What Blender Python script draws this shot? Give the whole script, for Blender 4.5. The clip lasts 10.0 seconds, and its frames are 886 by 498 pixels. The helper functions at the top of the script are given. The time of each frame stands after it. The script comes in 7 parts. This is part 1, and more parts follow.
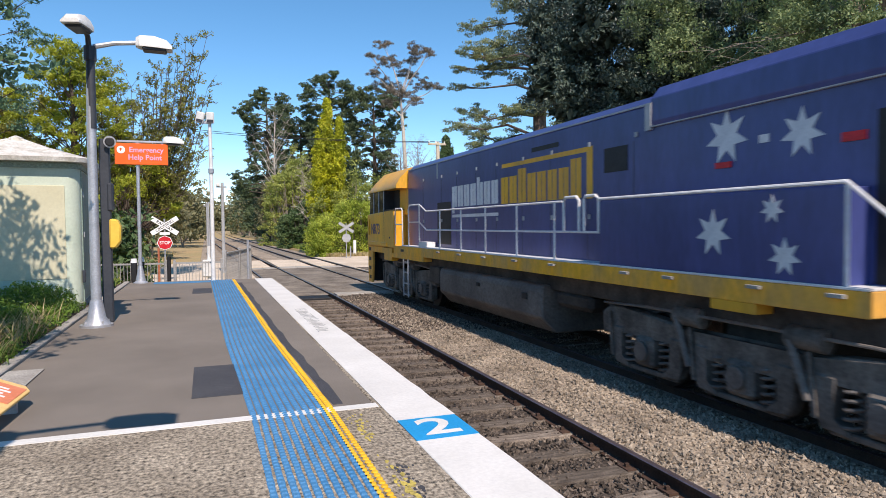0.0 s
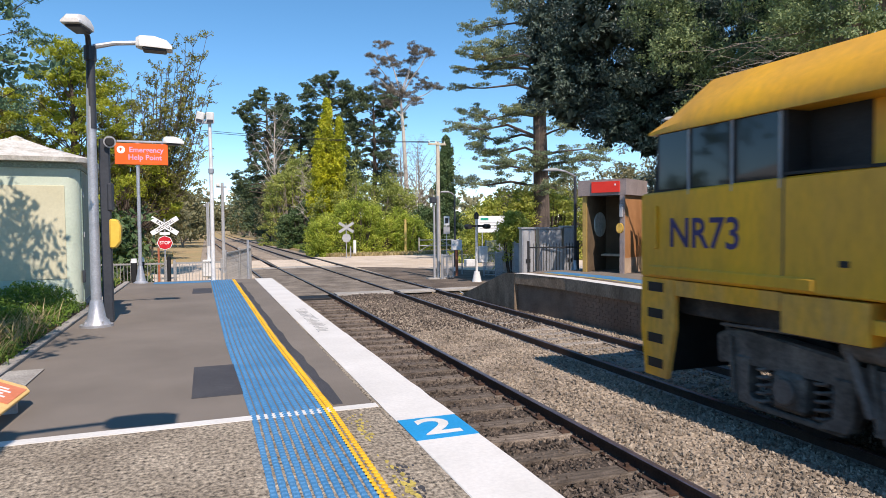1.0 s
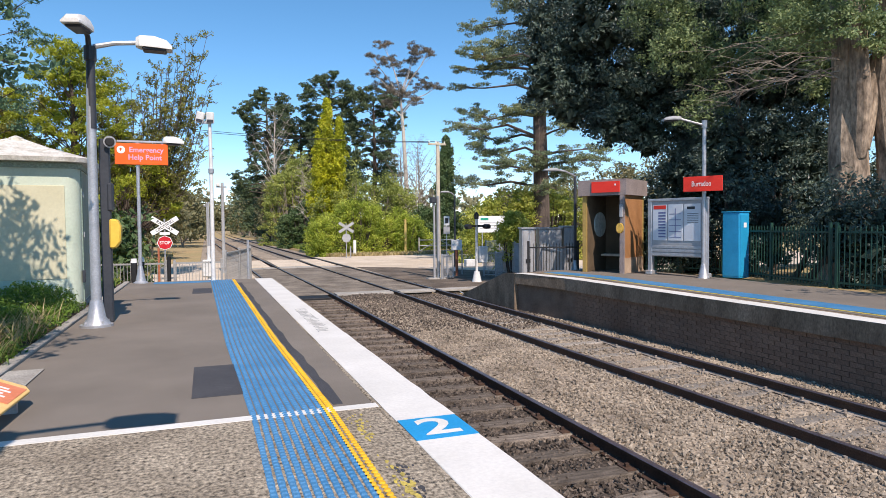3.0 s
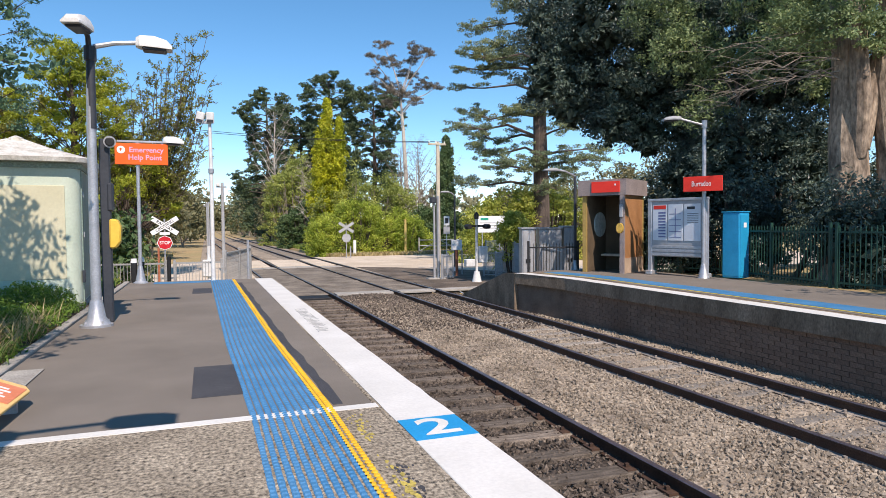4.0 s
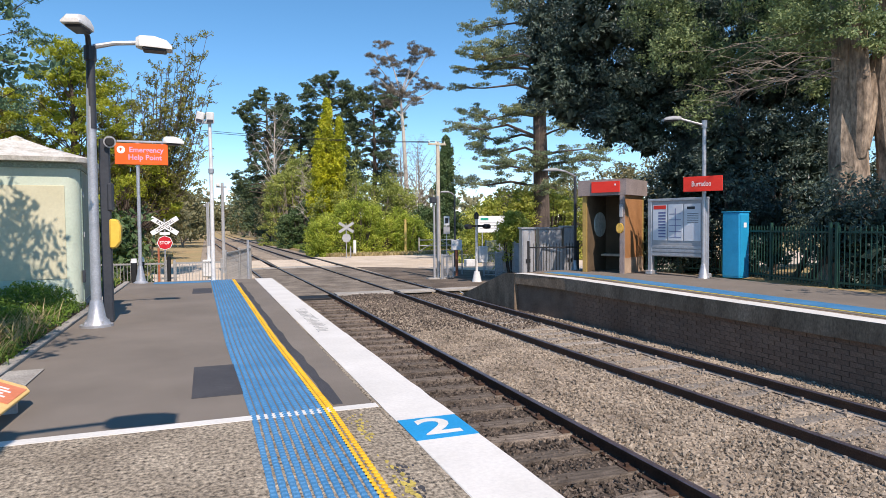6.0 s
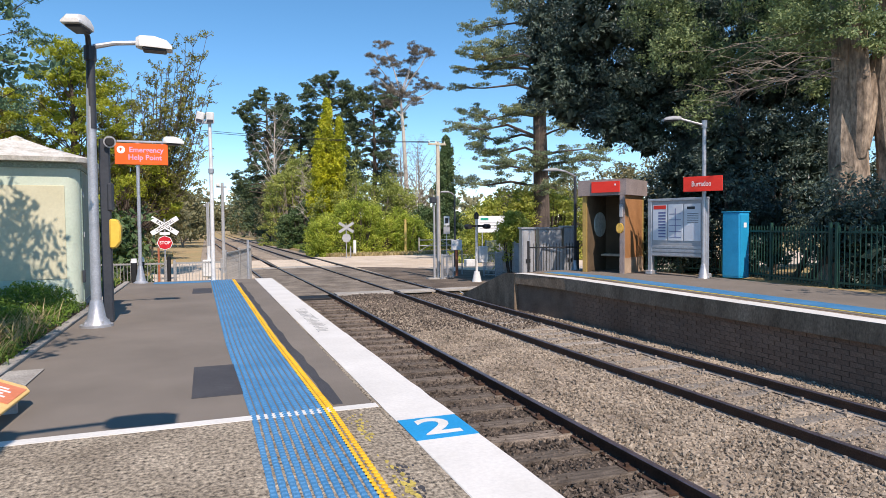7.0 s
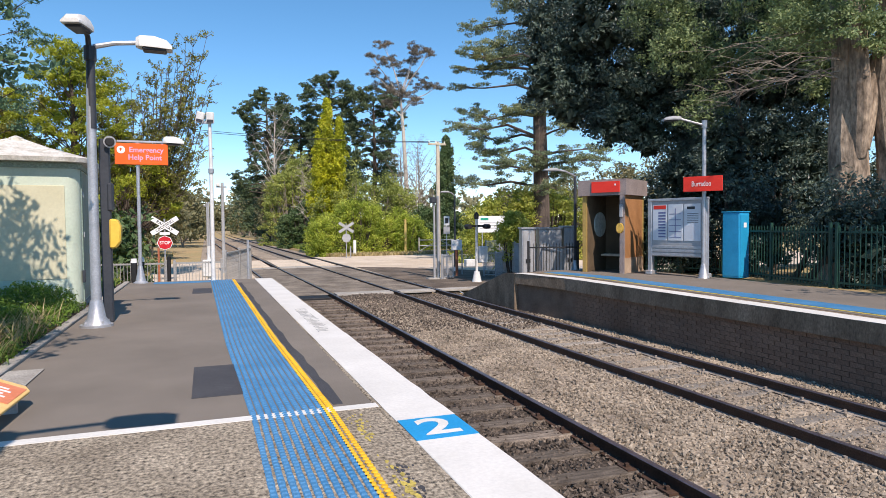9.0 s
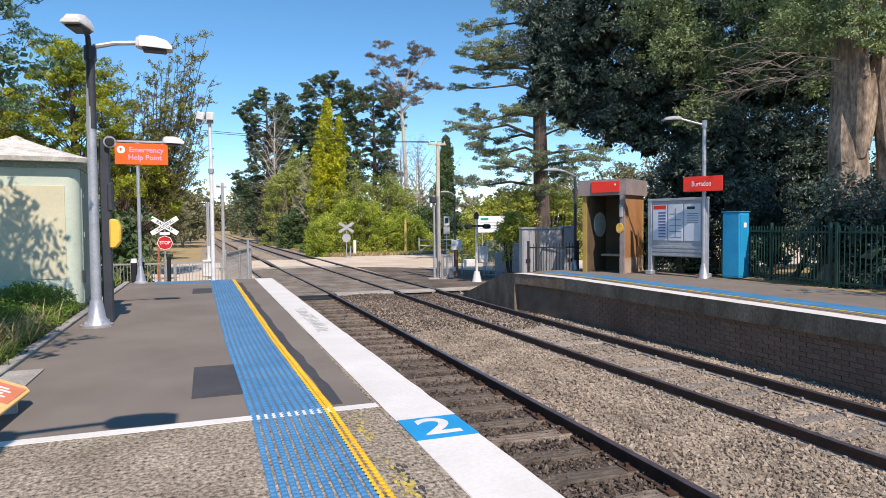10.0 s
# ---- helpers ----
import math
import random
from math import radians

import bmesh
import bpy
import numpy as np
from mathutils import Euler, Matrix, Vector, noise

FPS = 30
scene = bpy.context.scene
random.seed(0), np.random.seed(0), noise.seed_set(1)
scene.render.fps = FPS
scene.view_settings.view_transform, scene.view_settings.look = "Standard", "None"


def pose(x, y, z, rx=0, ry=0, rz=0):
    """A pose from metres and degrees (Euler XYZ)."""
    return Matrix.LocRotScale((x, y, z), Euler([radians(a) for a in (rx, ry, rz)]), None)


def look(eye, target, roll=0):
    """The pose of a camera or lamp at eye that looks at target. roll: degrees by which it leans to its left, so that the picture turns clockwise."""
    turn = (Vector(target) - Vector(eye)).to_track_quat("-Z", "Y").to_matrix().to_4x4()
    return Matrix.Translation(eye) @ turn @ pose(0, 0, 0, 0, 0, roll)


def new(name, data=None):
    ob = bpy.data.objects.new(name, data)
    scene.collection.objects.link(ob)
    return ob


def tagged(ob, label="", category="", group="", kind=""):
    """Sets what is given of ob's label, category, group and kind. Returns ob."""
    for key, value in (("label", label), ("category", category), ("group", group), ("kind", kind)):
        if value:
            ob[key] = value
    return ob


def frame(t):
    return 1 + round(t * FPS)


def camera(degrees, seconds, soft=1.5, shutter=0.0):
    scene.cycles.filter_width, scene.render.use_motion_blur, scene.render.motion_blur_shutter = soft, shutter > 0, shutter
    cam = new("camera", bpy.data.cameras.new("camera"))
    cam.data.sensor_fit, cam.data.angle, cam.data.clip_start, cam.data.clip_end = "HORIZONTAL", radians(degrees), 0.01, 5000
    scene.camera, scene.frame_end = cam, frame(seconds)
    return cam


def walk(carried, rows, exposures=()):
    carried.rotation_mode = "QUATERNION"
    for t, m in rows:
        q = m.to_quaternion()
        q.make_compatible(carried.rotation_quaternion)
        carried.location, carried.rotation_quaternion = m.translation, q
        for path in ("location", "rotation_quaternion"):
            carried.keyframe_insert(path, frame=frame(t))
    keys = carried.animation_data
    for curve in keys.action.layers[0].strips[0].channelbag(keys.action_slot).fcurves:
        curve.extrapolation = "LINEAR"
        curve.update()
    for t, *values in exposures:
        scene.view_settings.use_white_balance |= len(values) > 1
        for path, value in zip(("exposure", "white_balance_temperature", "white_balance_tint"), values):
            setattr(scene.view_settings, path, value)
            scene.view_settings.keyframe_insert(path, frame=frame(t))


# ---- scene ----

# ---- camera ----
EYE = Vector((0.0, 0.0, 1.28))
YAW, TILT = radians(20.0), radians(-2.13)
AIM = EYE + Vector((math.sin(YAW) * math.cos(TILT), math.cos(YAW) * math.cos(TILT), math.sin(TILT)))
cam = camera(68.57, 10.0, soft=0.75, shutter=0.12)
walk(cam, [(0.0, look(EYE, AIM, -0.5)), (10.0, look(EYE, AIM, -0.5))], exposures=[(0.0, 0.39, 6500, 18), (10.0, 0.39, 6500, 18)])

# ---- world and sun: clear midday, the sun behind the camera ----
SUN_HEIGHT = radians(48.7)
world = bpy.data.worlds.new("sky")
scene.world = world
world.use_nodes = True
wn, wl = world.node_tree.nodes, world.node_tree.links
sky = wn.new("ShaderNodeTexSky")
sky.sky_type = "NISHITA"
sky.sun_disc = False
sky.sun_elevation, sky.sun_rotation = SUN_HEIGHT, math.pi
sky.air_density, sky.dust_density, sky.ozone_density, sky.altitude = 1.0, 0.0, 2.4, 2200.0
wn["Background"].inputs["Strength"].default_value = 0.138
deep = wn.new("ShaderNodeHueSaturation")
deep.inputs["Saturation"].default_value, deep.inputs["Hue"].default_value = 1.2, 0.487
wl.new(sky.outputs["Color"], deep.inputs["Color"])
wl.new(deep.outputs["Color"], wn["Background"].inputs["Color"])
sun = new("sun", bpy.data.lights.new("sun", "SUN"))
sun.data.energy, sun.data.angle, sun.data.color = 4.15, radians(0.53), (1.0, 0.89, 0.75)
sun.matrix_world = look((0, -40, 45), Vector((0, -40, 45)) + Vector((-0.02, math.cos(SUN_HEIGHT), -math.sin(SUN_HEIGHT))))


# ---- materials ----
def mat(name, c1, c2, scale=2.0, fine=60.0, rough=0.75, bump=0.15, metal=0.0, grain=0.35, pieces=0.0, islands=0.0, spec=0.4, stretch=(1, 1, 1)):
    m = bpy.data.materials.new(name)
    m.use_nodes = True
    n, l = m.node_tree.nodes, m.node_tree.links
    b = n["Principled BSDF"]
    co = n.new("ShaderNodeTexCoord")
    mp = n.new("ShaderNodeMapping")
    mp.inputs["Scale"].default_value = stretch
    l.new(co.outputs["Object"], mp.inputs["Vector"])
    big = n.new("ShaderNodeTexNoise")
    big.inputs["Scale"].default_value, big.inputs["Detail"].default_value, big.inputs["Roughness"].default_value = scale, 5, 0.6
    small = n.new("ShaderNodeTexNoise")
    small.inputs["Scale"].default_value, small.inputs["Detail"].default_value, small.inputs["Roughness"].default_value = fine, 6, 0.62
    for t in (big, small):
        l.new(mp.outputs["Vector"], t.inputs["Vector"])
    ramp = n.new("ShaderNodeValToRGB")
    ramp.color_ramp.elements[0].position, ramp.color_ramp.elements[1].position = 0.35, 0.65
    ramp.color_ramp.elements[0].color, ramp.color_ramp.elements[1].color = (*c1, 1), (*c2, 1)
    l.new(big.outputs["Fac"], ramp.inputs["Fac"])
    rng = n.new("ShaderNodeMapRange")
    rng.inputs["From Min"].default_value, rng.inputs["From Max"].default_value = 0.3, 0.7
    rng.inputs["To Min"].default_value, rng.inputs["To Max"].default_value = 1 - grain, 1 + grain
    l.new(small.outputs["Fac"], rng.inputs["Value"])
    value = rng.outputs["Result"]
    for amount, node, out in ((pieces, "ShaderNodeObjectInfo", "Random"), (islands, "ShaderNodeNewGeometry", "Random Per Island")):
        if amount:
            info = n.new(node)
            vr = n.new("ShaderNodeMapRange")
            vr.inputs["To Min"].default_value, vr.inputs["To Max"].default_value = 1 - amount, 1 + amount
            l.new(info.outputs[out], vr.inputs["Value"])
            mul = n.new("ShaderNodeMath")
            mul.operation = "MULTIPLY"
            l.new(value, mul.inputs[0])
            l.new(vr.outputs["Result"], mul.inputs[1])
            value = mul.outputs["Value"]
    mix = n.new("ShaderNodeVectorMath")
    mix.operation = "SCALE"
    l.new(ramp.outputs["Color"], mix.inputs[0])
    l.new(value, mix.inputs["Scale"])
    l.new(mix.outputs["Vector"], b.inputs["Base Color"])
    b.inputs["Roughness"].default_value, b.inputs["Metallic"].default_value = rough, metal
    b.inputs["Specular IOR Level"].default_value = spec
    if bump:
        bp = n.new("ShaderNodeBump")
        bp.inputs["Strength"].default_value, bp.inputs["Distance"].default_value = bump, 0.02
        l.new(small.outputs["Fac"], bp.inputs["Height"])
        l.new(bp.outputs["Normal"], b.inputs["Normal"])
    return m


def leaf_mat(name, c1, c2, c3, through_light=0.3, rough=0.55):
    """Leaves: a colour of its own for each leaf, some light passing through."""
    m = bpy.data.materials.new(name)
    m.use_nodes = True
    n, l = m.node_tree.nodes, m.node_tree.links
    b, out = n["Principled BSDF"], n["Material Output"]
    geo = n.new("ShaderNodeNewGeometry")
    co = n.new("ShaderNodeTexCoord")
    ns = n.new("ShaderNodeTexNoise")
    ns.inputs["Scale"].default_value = 0.7
    l.new(co.outputs["Object"], ns.inputs["Vector"])
    add = n.new("ShaderNodeMath")
    add.operation = "MULTIPLY_ADD"
    add.inputs[1].default_value = 0.55
    l.new(geo.outputs["Random Per Island"], add.inputs[0])
    sub = n.new("ShaderNodeMath")
    sub.operation = "MULTIPLY_ADD"
    sub.inputs[1].default_value, sub.inputs[2].default_value = 1.6, -0.55
    l.new(ns.outputs["Fac"], sub.inputs[0])
    l.new(sub.outputs["Value"], add.inputs[2])
    ramp = n.new("ShaderNodeValToRGB")
    ramp.color_ramp.elements[0].color, ramp.color_ramp.elements[1].color = (*c1, 1), (*c3, 1)
    e = ramp.color_ramp.elements.new(0.5)
    e.color = (*c2, 1)
    l.new(add.outputs["Value"], ramp.inputs["Fac"])
    l.new(ramp.outputs["Color"], b.inputs["Base Color"])
    b.inputs["Roughness"].default_value = rough
    tr = n.new("ShaderNodeBsdfTranslucent")
    l.new(ramp.outputs["Color"], tr.inputs["Color"])
    ms = n.new("ShaderNodeMixShader")
    ms.inputs[0].default_value = through_light
    l.new(b.outputs["BSDF"], ms.inputs[1])
    l.new(tr.outputs["BSDF"], ms.inputs[2])
    l.new(ms.outputs["Shader"], out.inputs["Surface"])
    return m


def glass_mat(name, tint, rough=0.06):
    m = mat(name, tint, tint, 2, 30, rough, 0.0, 0.0, 0.05, spec=0.6)
    return m


ASPHALT = mat("asphalt", (0.172, 0.149, 0.123), (0.215, 0.187, 0.156), 0.8, 160, 0.85, 0.25, grain=0.22)
OLD_CONCRETE = mat("old_concrete", (0.23, 0.192, 0.142), (0.36, 0.308, 0.234), 2.2, 42, 0.92, 0.8, grain=1.0, stretch=(1, 0.8, 1))
DARK_PATCH = mat("asphalt_patch", (0.05, 0.05, 0.056), (0.07, 0.07, 0.075), 2, 120, 0.8, 0.2)
WHITE_PAINT = mat("white_paint", (0.65, 0.635, 0.59), (0.75, 0.735, 0.69), 1.5, 40, 0.6, 0.1, grain=0.07)
BLUE_PAINT = mat("blue_paint", (0.042, 0.185, 0.37), (0.075, 0.235, 0.43), 2, 45, 0.6, 0.12, grain=0.22)
SIGN_BLUE = mat("platform_blue", (0.01, 0.28, 0.58), (0.015, 0.31, 0.64), 3, 50, 0.5, 0.05, grain=0.08)
YELLOW_PAINT = mat("yellow_paint", (0.72, 0.4, 0.015), (0.85, 0.5, 0.02), 2, 40, 0.6, 0.1, grain=0.15)
FADED_YELLOW = mat("faded_yellow", (0.36, 0.29, 0.08), (0.6, 0.47, 0.1), 9, 60, 0.8, 0.2, grain=0.4)
CONCRETE = mat("concrete", (0.3, 0.28, 0.25), (0.42, 0.4, 0.36), 2, 60, 0.9, 0.3)
DARK_CONCRETE = mat("sooty_concrete", (0.125, 0.092, 0.062), (0.29, 0.222, 0.158), 1.8, 34, 0.92, 0.5, grain=0.4, stretch=(1, 1, 0.5))
BRICK = mat("sooty_brick", (0.15, 0.1, 0.072), (0.26, 0.178, 0.13), 1.1, 40, 0.93, 0.25, pieces=0.16)
MORTAR = mat("dark_mortar", (0.13, 0.095, 0.07), (0.2, 0.15, 0.115), 2, 50, 0.95, 0.4)
RAIL_SIDE = mat("rusty_rail", (0.05, 0.03, 0.022), (0.09, 0.05, 0.032), 3, 50, 0.75, 0.2)
RAIL_DUST = mat("dusty_rail_foot", (0.22, 0.19, 0.165), (0.36, 0.32, 0.28), 5, 50, 0.8, 0.15, 0.1)
RAIL_HEAD = mat("worn_rail_head", (0.16, 0.13, 0.14), (0.24, 0.2, 0.21), 4, 50, 0.35, 0.03, 0.7)
SLEEPER = mat("weathered_sleeper", (0.1, 0.079, 0.062), (0.27, 0.225, 0.18), 3.5, 45, 0.95, 0.7, grain=0.5, pieces=0.35, stretch=(1, 6, 1))
PALE_SLEEPER = mat("pale_sleeper", (0.19, 0.17, 0.145), (0.3, 0.27, 0.235), 3, 40, 0.95, 0.4, pieces=0.25)
STONE_TAN = mat("ballast_stone", (0.22, 0.182, 0.138), (0.34, 0.287, 0.222), 0.6, 60, 0.9, 0.2, islands=0.45)
STONE_DARK = mat("oily_ballast", (0.085, 0.068, 0.054), (0.16, 0.13, 0.105), 0.8, 60, 0.92, 0.2, islands=0.6)
BED_TAN = mat("ballast_bed", (0.24, 0.195, 0.15), (0.4, 0.33, 0.25), 1.2, 22, 0.95, 1.0, grain=0.6)
BED_DARK = mat("oily_bed", (0.045, 0.036, 0.03), (0.09, 0.072, 0.058), 1.2, 22, 0.95, 1.0, grain=0.8)
CROSSING_FILL = mat("packed_gravel", (0.12, 0.1, 0.078), (0.27, 0.23, 0.182), 0.9, 16, 0.95, 1.0, grain=0.5)
# Dark brown gravel, with tree shade mixed into its colour.
APRON = mat("shaded_gravel", (0.085, 0.066, 0.05), (0.185, 0.148, 0.112), 0.9, 18, 0.95, 0.7, grain=0.4)
SOIL = mat("dry_ground", (0.42, 0.3, 0.15), (0.34, 0.27, 0.13), 0.35, 9, 0.95, 0.6, grain=0.35)
GRAVEL = mat("gravel_road", (0.52, 0.43, 0.32), (0.66, 0.56, 0.44), 0.5, 14, 0.95, 0.5, grain=0.22)
MULCH = mat("garden_soil", (0.05, 0.035, 0.025), (0.09, 0.065, 0.045), 3, 40, 0.95, 0.8, grain=0.5)
GALV = mat("galvanised_steel", (0.42, 0.43, 0.45), (0.55, 0.56, 0.58), 5, 60, 0.42, 0.05, 0.55, grain=0.15)
GREY_PAINT = mat("grey_paint", (0.34, 0.35, 0.36), (0.42, 0.43, 0.44), 4, 60, 0.5, 0.05, 0.1, grain=0.12)
DARK_GREY = mat("charcoal_paint", (0.035, 0.04, 0.05), (0.05, 0.055, 0.065), 3, 40, 0.5, 0.05, grain=0.15)
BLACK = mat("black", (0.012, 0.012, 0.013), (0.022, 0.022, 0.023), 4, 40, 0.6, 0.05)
LAMP_WHITE = mat("lamp_housing", (0.62, 0.62, 0.6), (0.75, 0.75, 0.72), 6, 50, 0.5, 0.05, grain=0.1)
HUT_GREEN = mat("hut_panel", (0.5, 0.58, 0.46), (0.6, 0.66, 0.54), 1.2, 30, 0.5, 0.06, grain=0.06)
HUT_BUFF = mat("hut_buff_panel", (0.56, 0.53, 0.36), (0.63, 0.6, 0.42), 1.5, 30, 0.5, 0.05, grain=0.05)
# Greyer, darker green: shade on the hut's side is put into the colour.
HUT_SIDE_SHADE = mat("hut_side_shade", (0.2, 0.25, 0.21), (0.27, 0.32, 0.27), 1.5, 30, 0.55, 0.05, grain=0.08)
HUT_EDGE = mat("hut_frame", (0.2, 0.27, 0.22), (0.26, 0.33, 0.27), 3, 30, 0.45, 0.05)
ROOF_WHITE = mat("white_roof", (0.5, 0.47, 0.4), (0.74, 0.72, 0.66), 5, 26, 0.6, 0.15, grain=0.22)
ORANGE = mat("orange_sign", (0.87, 0.12, 0.01), (0.9, 0.14, 0.015), 3, 30, 0.45, 0.0, grain=0.03)
RED = mat("red_sign", (0.72, 0.035, 0.02), (0.78, 0.045, 0.025), 3, 30, 0.45, 0.0, grain=0.04)
FADED_BOARD = mat("faded_board", (0.78, 0.5, 0.16), (0.84, 0.58, 0.24), 4, 30, 0.5, 0.02, grain=0.1)
FADED_RED = mat("faded_red", (0.7, 0.2, 0.09), (0.76, 0.27, 0.13), 4, 30, 0.5, 0.02, grain=0.1)
STOP_RED = mat("stop_red", (0.5, 0.012, 0.02), (0.58, 0.02, 0.03), 3, 30, 0.45, 0.0)
LILAC = mat("pale_lettering", (0.66, 0.36, 0.52), (0.7, 0.4, 0.56), 3, 30, 0.5, 0.0, grain=0.03)
SIGN_WHITE = mat("sign_white", (0.78, 0.78, 0.76), (0.85, 0.85, 0.83), 5, 30, 0.5, 0.0, grain=0.05)
HELP_YELLOW = mat("help_yellow", (0.78, 0.5, 0.06), (0.82, 0.54, 0.08), 4, 30, 0.45, 0.0, grain=0.06)
CYAN = mat("blue_cabinet", (0.012, 0.3, 0.56), (0.02, 0.36, 0.64), 2, 30, 0.4, 0.04, grain=0.08)
RENDER_ORANGE = mat("ochre_render", (0.34, 0.16, 0.06), (0.42, 0.2, 0.08), 2.5, 40, 0.85, 0.2)
RENDER_OLIVE = mat("mustard_wall", (0.36, 0.24, 0.07), (0.42, 0.29, 0.09), 2.5, 40, 0.85, 0.2)
# Dark brown stands for the shade inside the shelter.
INNER_SHADE = mat("inner_shade", (0.1, 0.07, 0.042), (0.14, 0.1, 0.06), 2.5, 40, 0.85, 0.1)
FASCIA = mat("grey_fascia", (0.23, 0.19, 0.18), (0.3, 0.25, 0.235), 2.5, 40, 0.75, 0.1)
SANDSTONE = mat("sandstone_base", (0.42, 0.3, 0.2), (0.52, 0.38, 0.27), 4, 40, 0.9, 0.2)
MESH_STEEL = mat("fence_steel", (0.36, 0.35, 0.33), (0.46, 0.44, 0.41), 4, 50, 0.5, 0.04, 0.4)
FENCE_GREEN = mat("fence_green", (0.012, 0.05, 0.035), (0.02, 0.075, 0.05), 4, 50, 0.5, 0.04)
TIMBER = mat("grey_timber", (0.5, 0.44, 0.33), (0.66, 0.59, 0.46), 2, 30, 0.9, 0.3, stretch=(5, 5, 1))
POST_YELLOW = mat("yellow_post", (0.5, 0.36, 0.12), (0.6, 0.45, 0.16), 2, 30, 0.8, 0.1)
BARK_GREY = mat("grey_bark", (0.2, 0.165, 0.13), (0.34, 0.29, 0.24), 1.2, 18, 0.95, 0.8, stretch=(3, 3, 0.6))
BARK_DARK = mat("dark_bark", (0.07, 0.055, 0.045), (0.13, 0.1, 0.08), 2, 20, 0.95, 0.8, stretch=(3, 3, 0.6))
BARK_TRUNK = mat("tan_bark", (0.13, 0.1, 0.075), (0.42, 0.325, 0.235), 1.5, 9, 0.95, 1.0, grain=0.6, stretch=(1.6, 1.6, 0.6))
BARK_PALE = mat("pale_bark", (0.42, 0.37, 0.31), (0.6, 0.55, 0.48), 1.5, 15, 0.9, 0.4, stretch=(2, 2, 0.5))
PAPER = mat("poster_paper", (0.62, 0.66, 0.7), (0.7, 0.73, 0.77), 2, 20, 0.35, 0.0, grain=0.03)
INK = mat("poster_ink", (0.12, 0.14, 0.3), (0.16, 0.18, 0.34), 4, 20, 0.5, 0.0)
RENDER_GREEN = mat("green_logo", (0.01, 0.3, 0.2), (0.02, 0.34, 0.24), 4, 20, 0.5, 0.0)
RUST_RED = mat("rusty_red_post", (0.38, 0.12, 0.06), (0.45, 0.16, 0.08), 4, 30, 0.7, 0.1)
LOCO_BLUE = mat("loco_blue", (0.034, 0.048, 0.165), (0.056, 0.074, 0.235), 1.1, 16, 0.32, 0.03, grain=0.16, stretch=(1, 1, 0.25), spec=0.5)
LOCO_YELLOW = mat("loco_yellow", (0.66, 0.34, 0.04), (0.92, 0.47, 0.014), 0.9, 16, 0.4, 0.03, grain=0.12, stretch=(1, 1, 0.3))
LOCO_GRIME = mat("grimy_yellow", (0.62, 0.34, 0.09), (0.95, 0.45, 0.015), 1.8, 18, 0.6, 0.08, grain=0.18, stretch=(1, 1, 0.4))
LOCO_BLACK = mat("oily_underframe", (0.03, 0.026, 0.023), (0.085, 0.074, 0.064), 1.6, 22, 0.7, 0.2, grain=0.35, spec=0.3)
LOCO_BOGIE = mat("dusty_bogie", (0.075, 0.066, 0.057), (0.19, 0.168, 0.145), 2.2, 24, 0.75, 0.25, grain=0.4, spec=0.3)
LOCO_TANK = mat("fuel_tank_grey", (0.1, 0.088, 0.078), (0.18, 0.16, 0.142), 1.2, 20, 0.65, 0.1, spec=0.3)
LOCO_WHITE = mat("loco_white", (0.62, 0.62, 0.62), (0.76, 0.76, 0.76), 3, 25, 0.5, 0.05, grain=0.12)
STAR_WHITE = mat("star_vinyl", (0.55, 0.57, 0.6), (0.66, 0.68, 0.7), 4, 40, 0.45, 0.02, grain=0.12)
CAB_GLASS = glass_mat("cab_glass", (0.012, 0.014, 0.016))
STEEL_TYRE = mat("wheel_steel", (0.03, 0.026, 0.024), (0.06, 0.052, 0.047), 4, 30, 0.55, 0.05, 0.3)
NUMBER_BLUE = mat("number_blue", (0.04, 0.03, 0.12), (0.06, 0.045, 0.16), 3, 20, 0.5, 0.0)
L_DARK = leaf_mat("dark_leaf", (0.028, 0.05, 0.046), (0.056, 0.092, 0.076), (0.17, 0.22, 0.15), 0.12, 0.42)
# Leaf colour darkened to stand for the shade inside a crown.
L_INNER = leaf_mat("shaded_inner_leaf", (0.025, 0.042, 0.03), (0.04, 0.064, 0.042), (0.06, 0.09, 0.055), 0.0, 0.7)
L_YELLOW = leaf_mat("spring_leaf", (0.13, 0.17, 0.015), (0.32, 0.37, 0.03), (0.58, 0.58, 0.06), 0.5)
L_BLUEGREEN = leaf_mat("blue_green_leaf", (0.035, 0.085, 0.055), (0.09, 0.18, 0.1), (0.22, 0.33, 0.15), 0.25)
L_PINE = leaf_mat("pine_needle", (0.035, 0.065, 0.03), (0.075, 0.115, 0.05), (0.14, 0.18, 0.075), 0.15)
L_MID = leaf_mat("mid_green_leaf", (0.07, 0.11, 0.05), (0.17, 0.24, 0.1), (0.42, 0.49, 0.2), 0.35)
L_GOLD = leaf_mat("golden_conifer", (0.15, 0.19, 0.008), (0.37, 0.4, 0.012), (0.66, 0.62, 0.02), 0.2)
L_GUM = leaf_mat("gum_leaf", (0.08, 0.08, 0.065), (0.17, 0.15, 0.115), (0.3, 0.245, 0.18), 0.3)
L_SPRING = leaf_mat("opening_leaf", (0.11, 0.12, 0.025), (0.22, 0.22, 0.05), (0.42, 0.4, 0.08), 0.4)
L_BAMBOO = leaf_mat("bamboo_leaf", (0.1, 0.16, 0.02), (0.36, 0.45, 0.05), (0.7, 0.72, 0.12), 0.4)
L_WILLOW = leaf_mat("willow_leaf", (0.13, 0.165, 0.035), (0.32, 0.37, 0.08), (0.58, 0.6, 0.17), 0.4)
L_OLIVE = leaf_mat("olive_leaf", (0.1, 0.105, 0.05), (0.19, 0.19, 0.09), (0.3, 0.27, 0.14), 0.25)
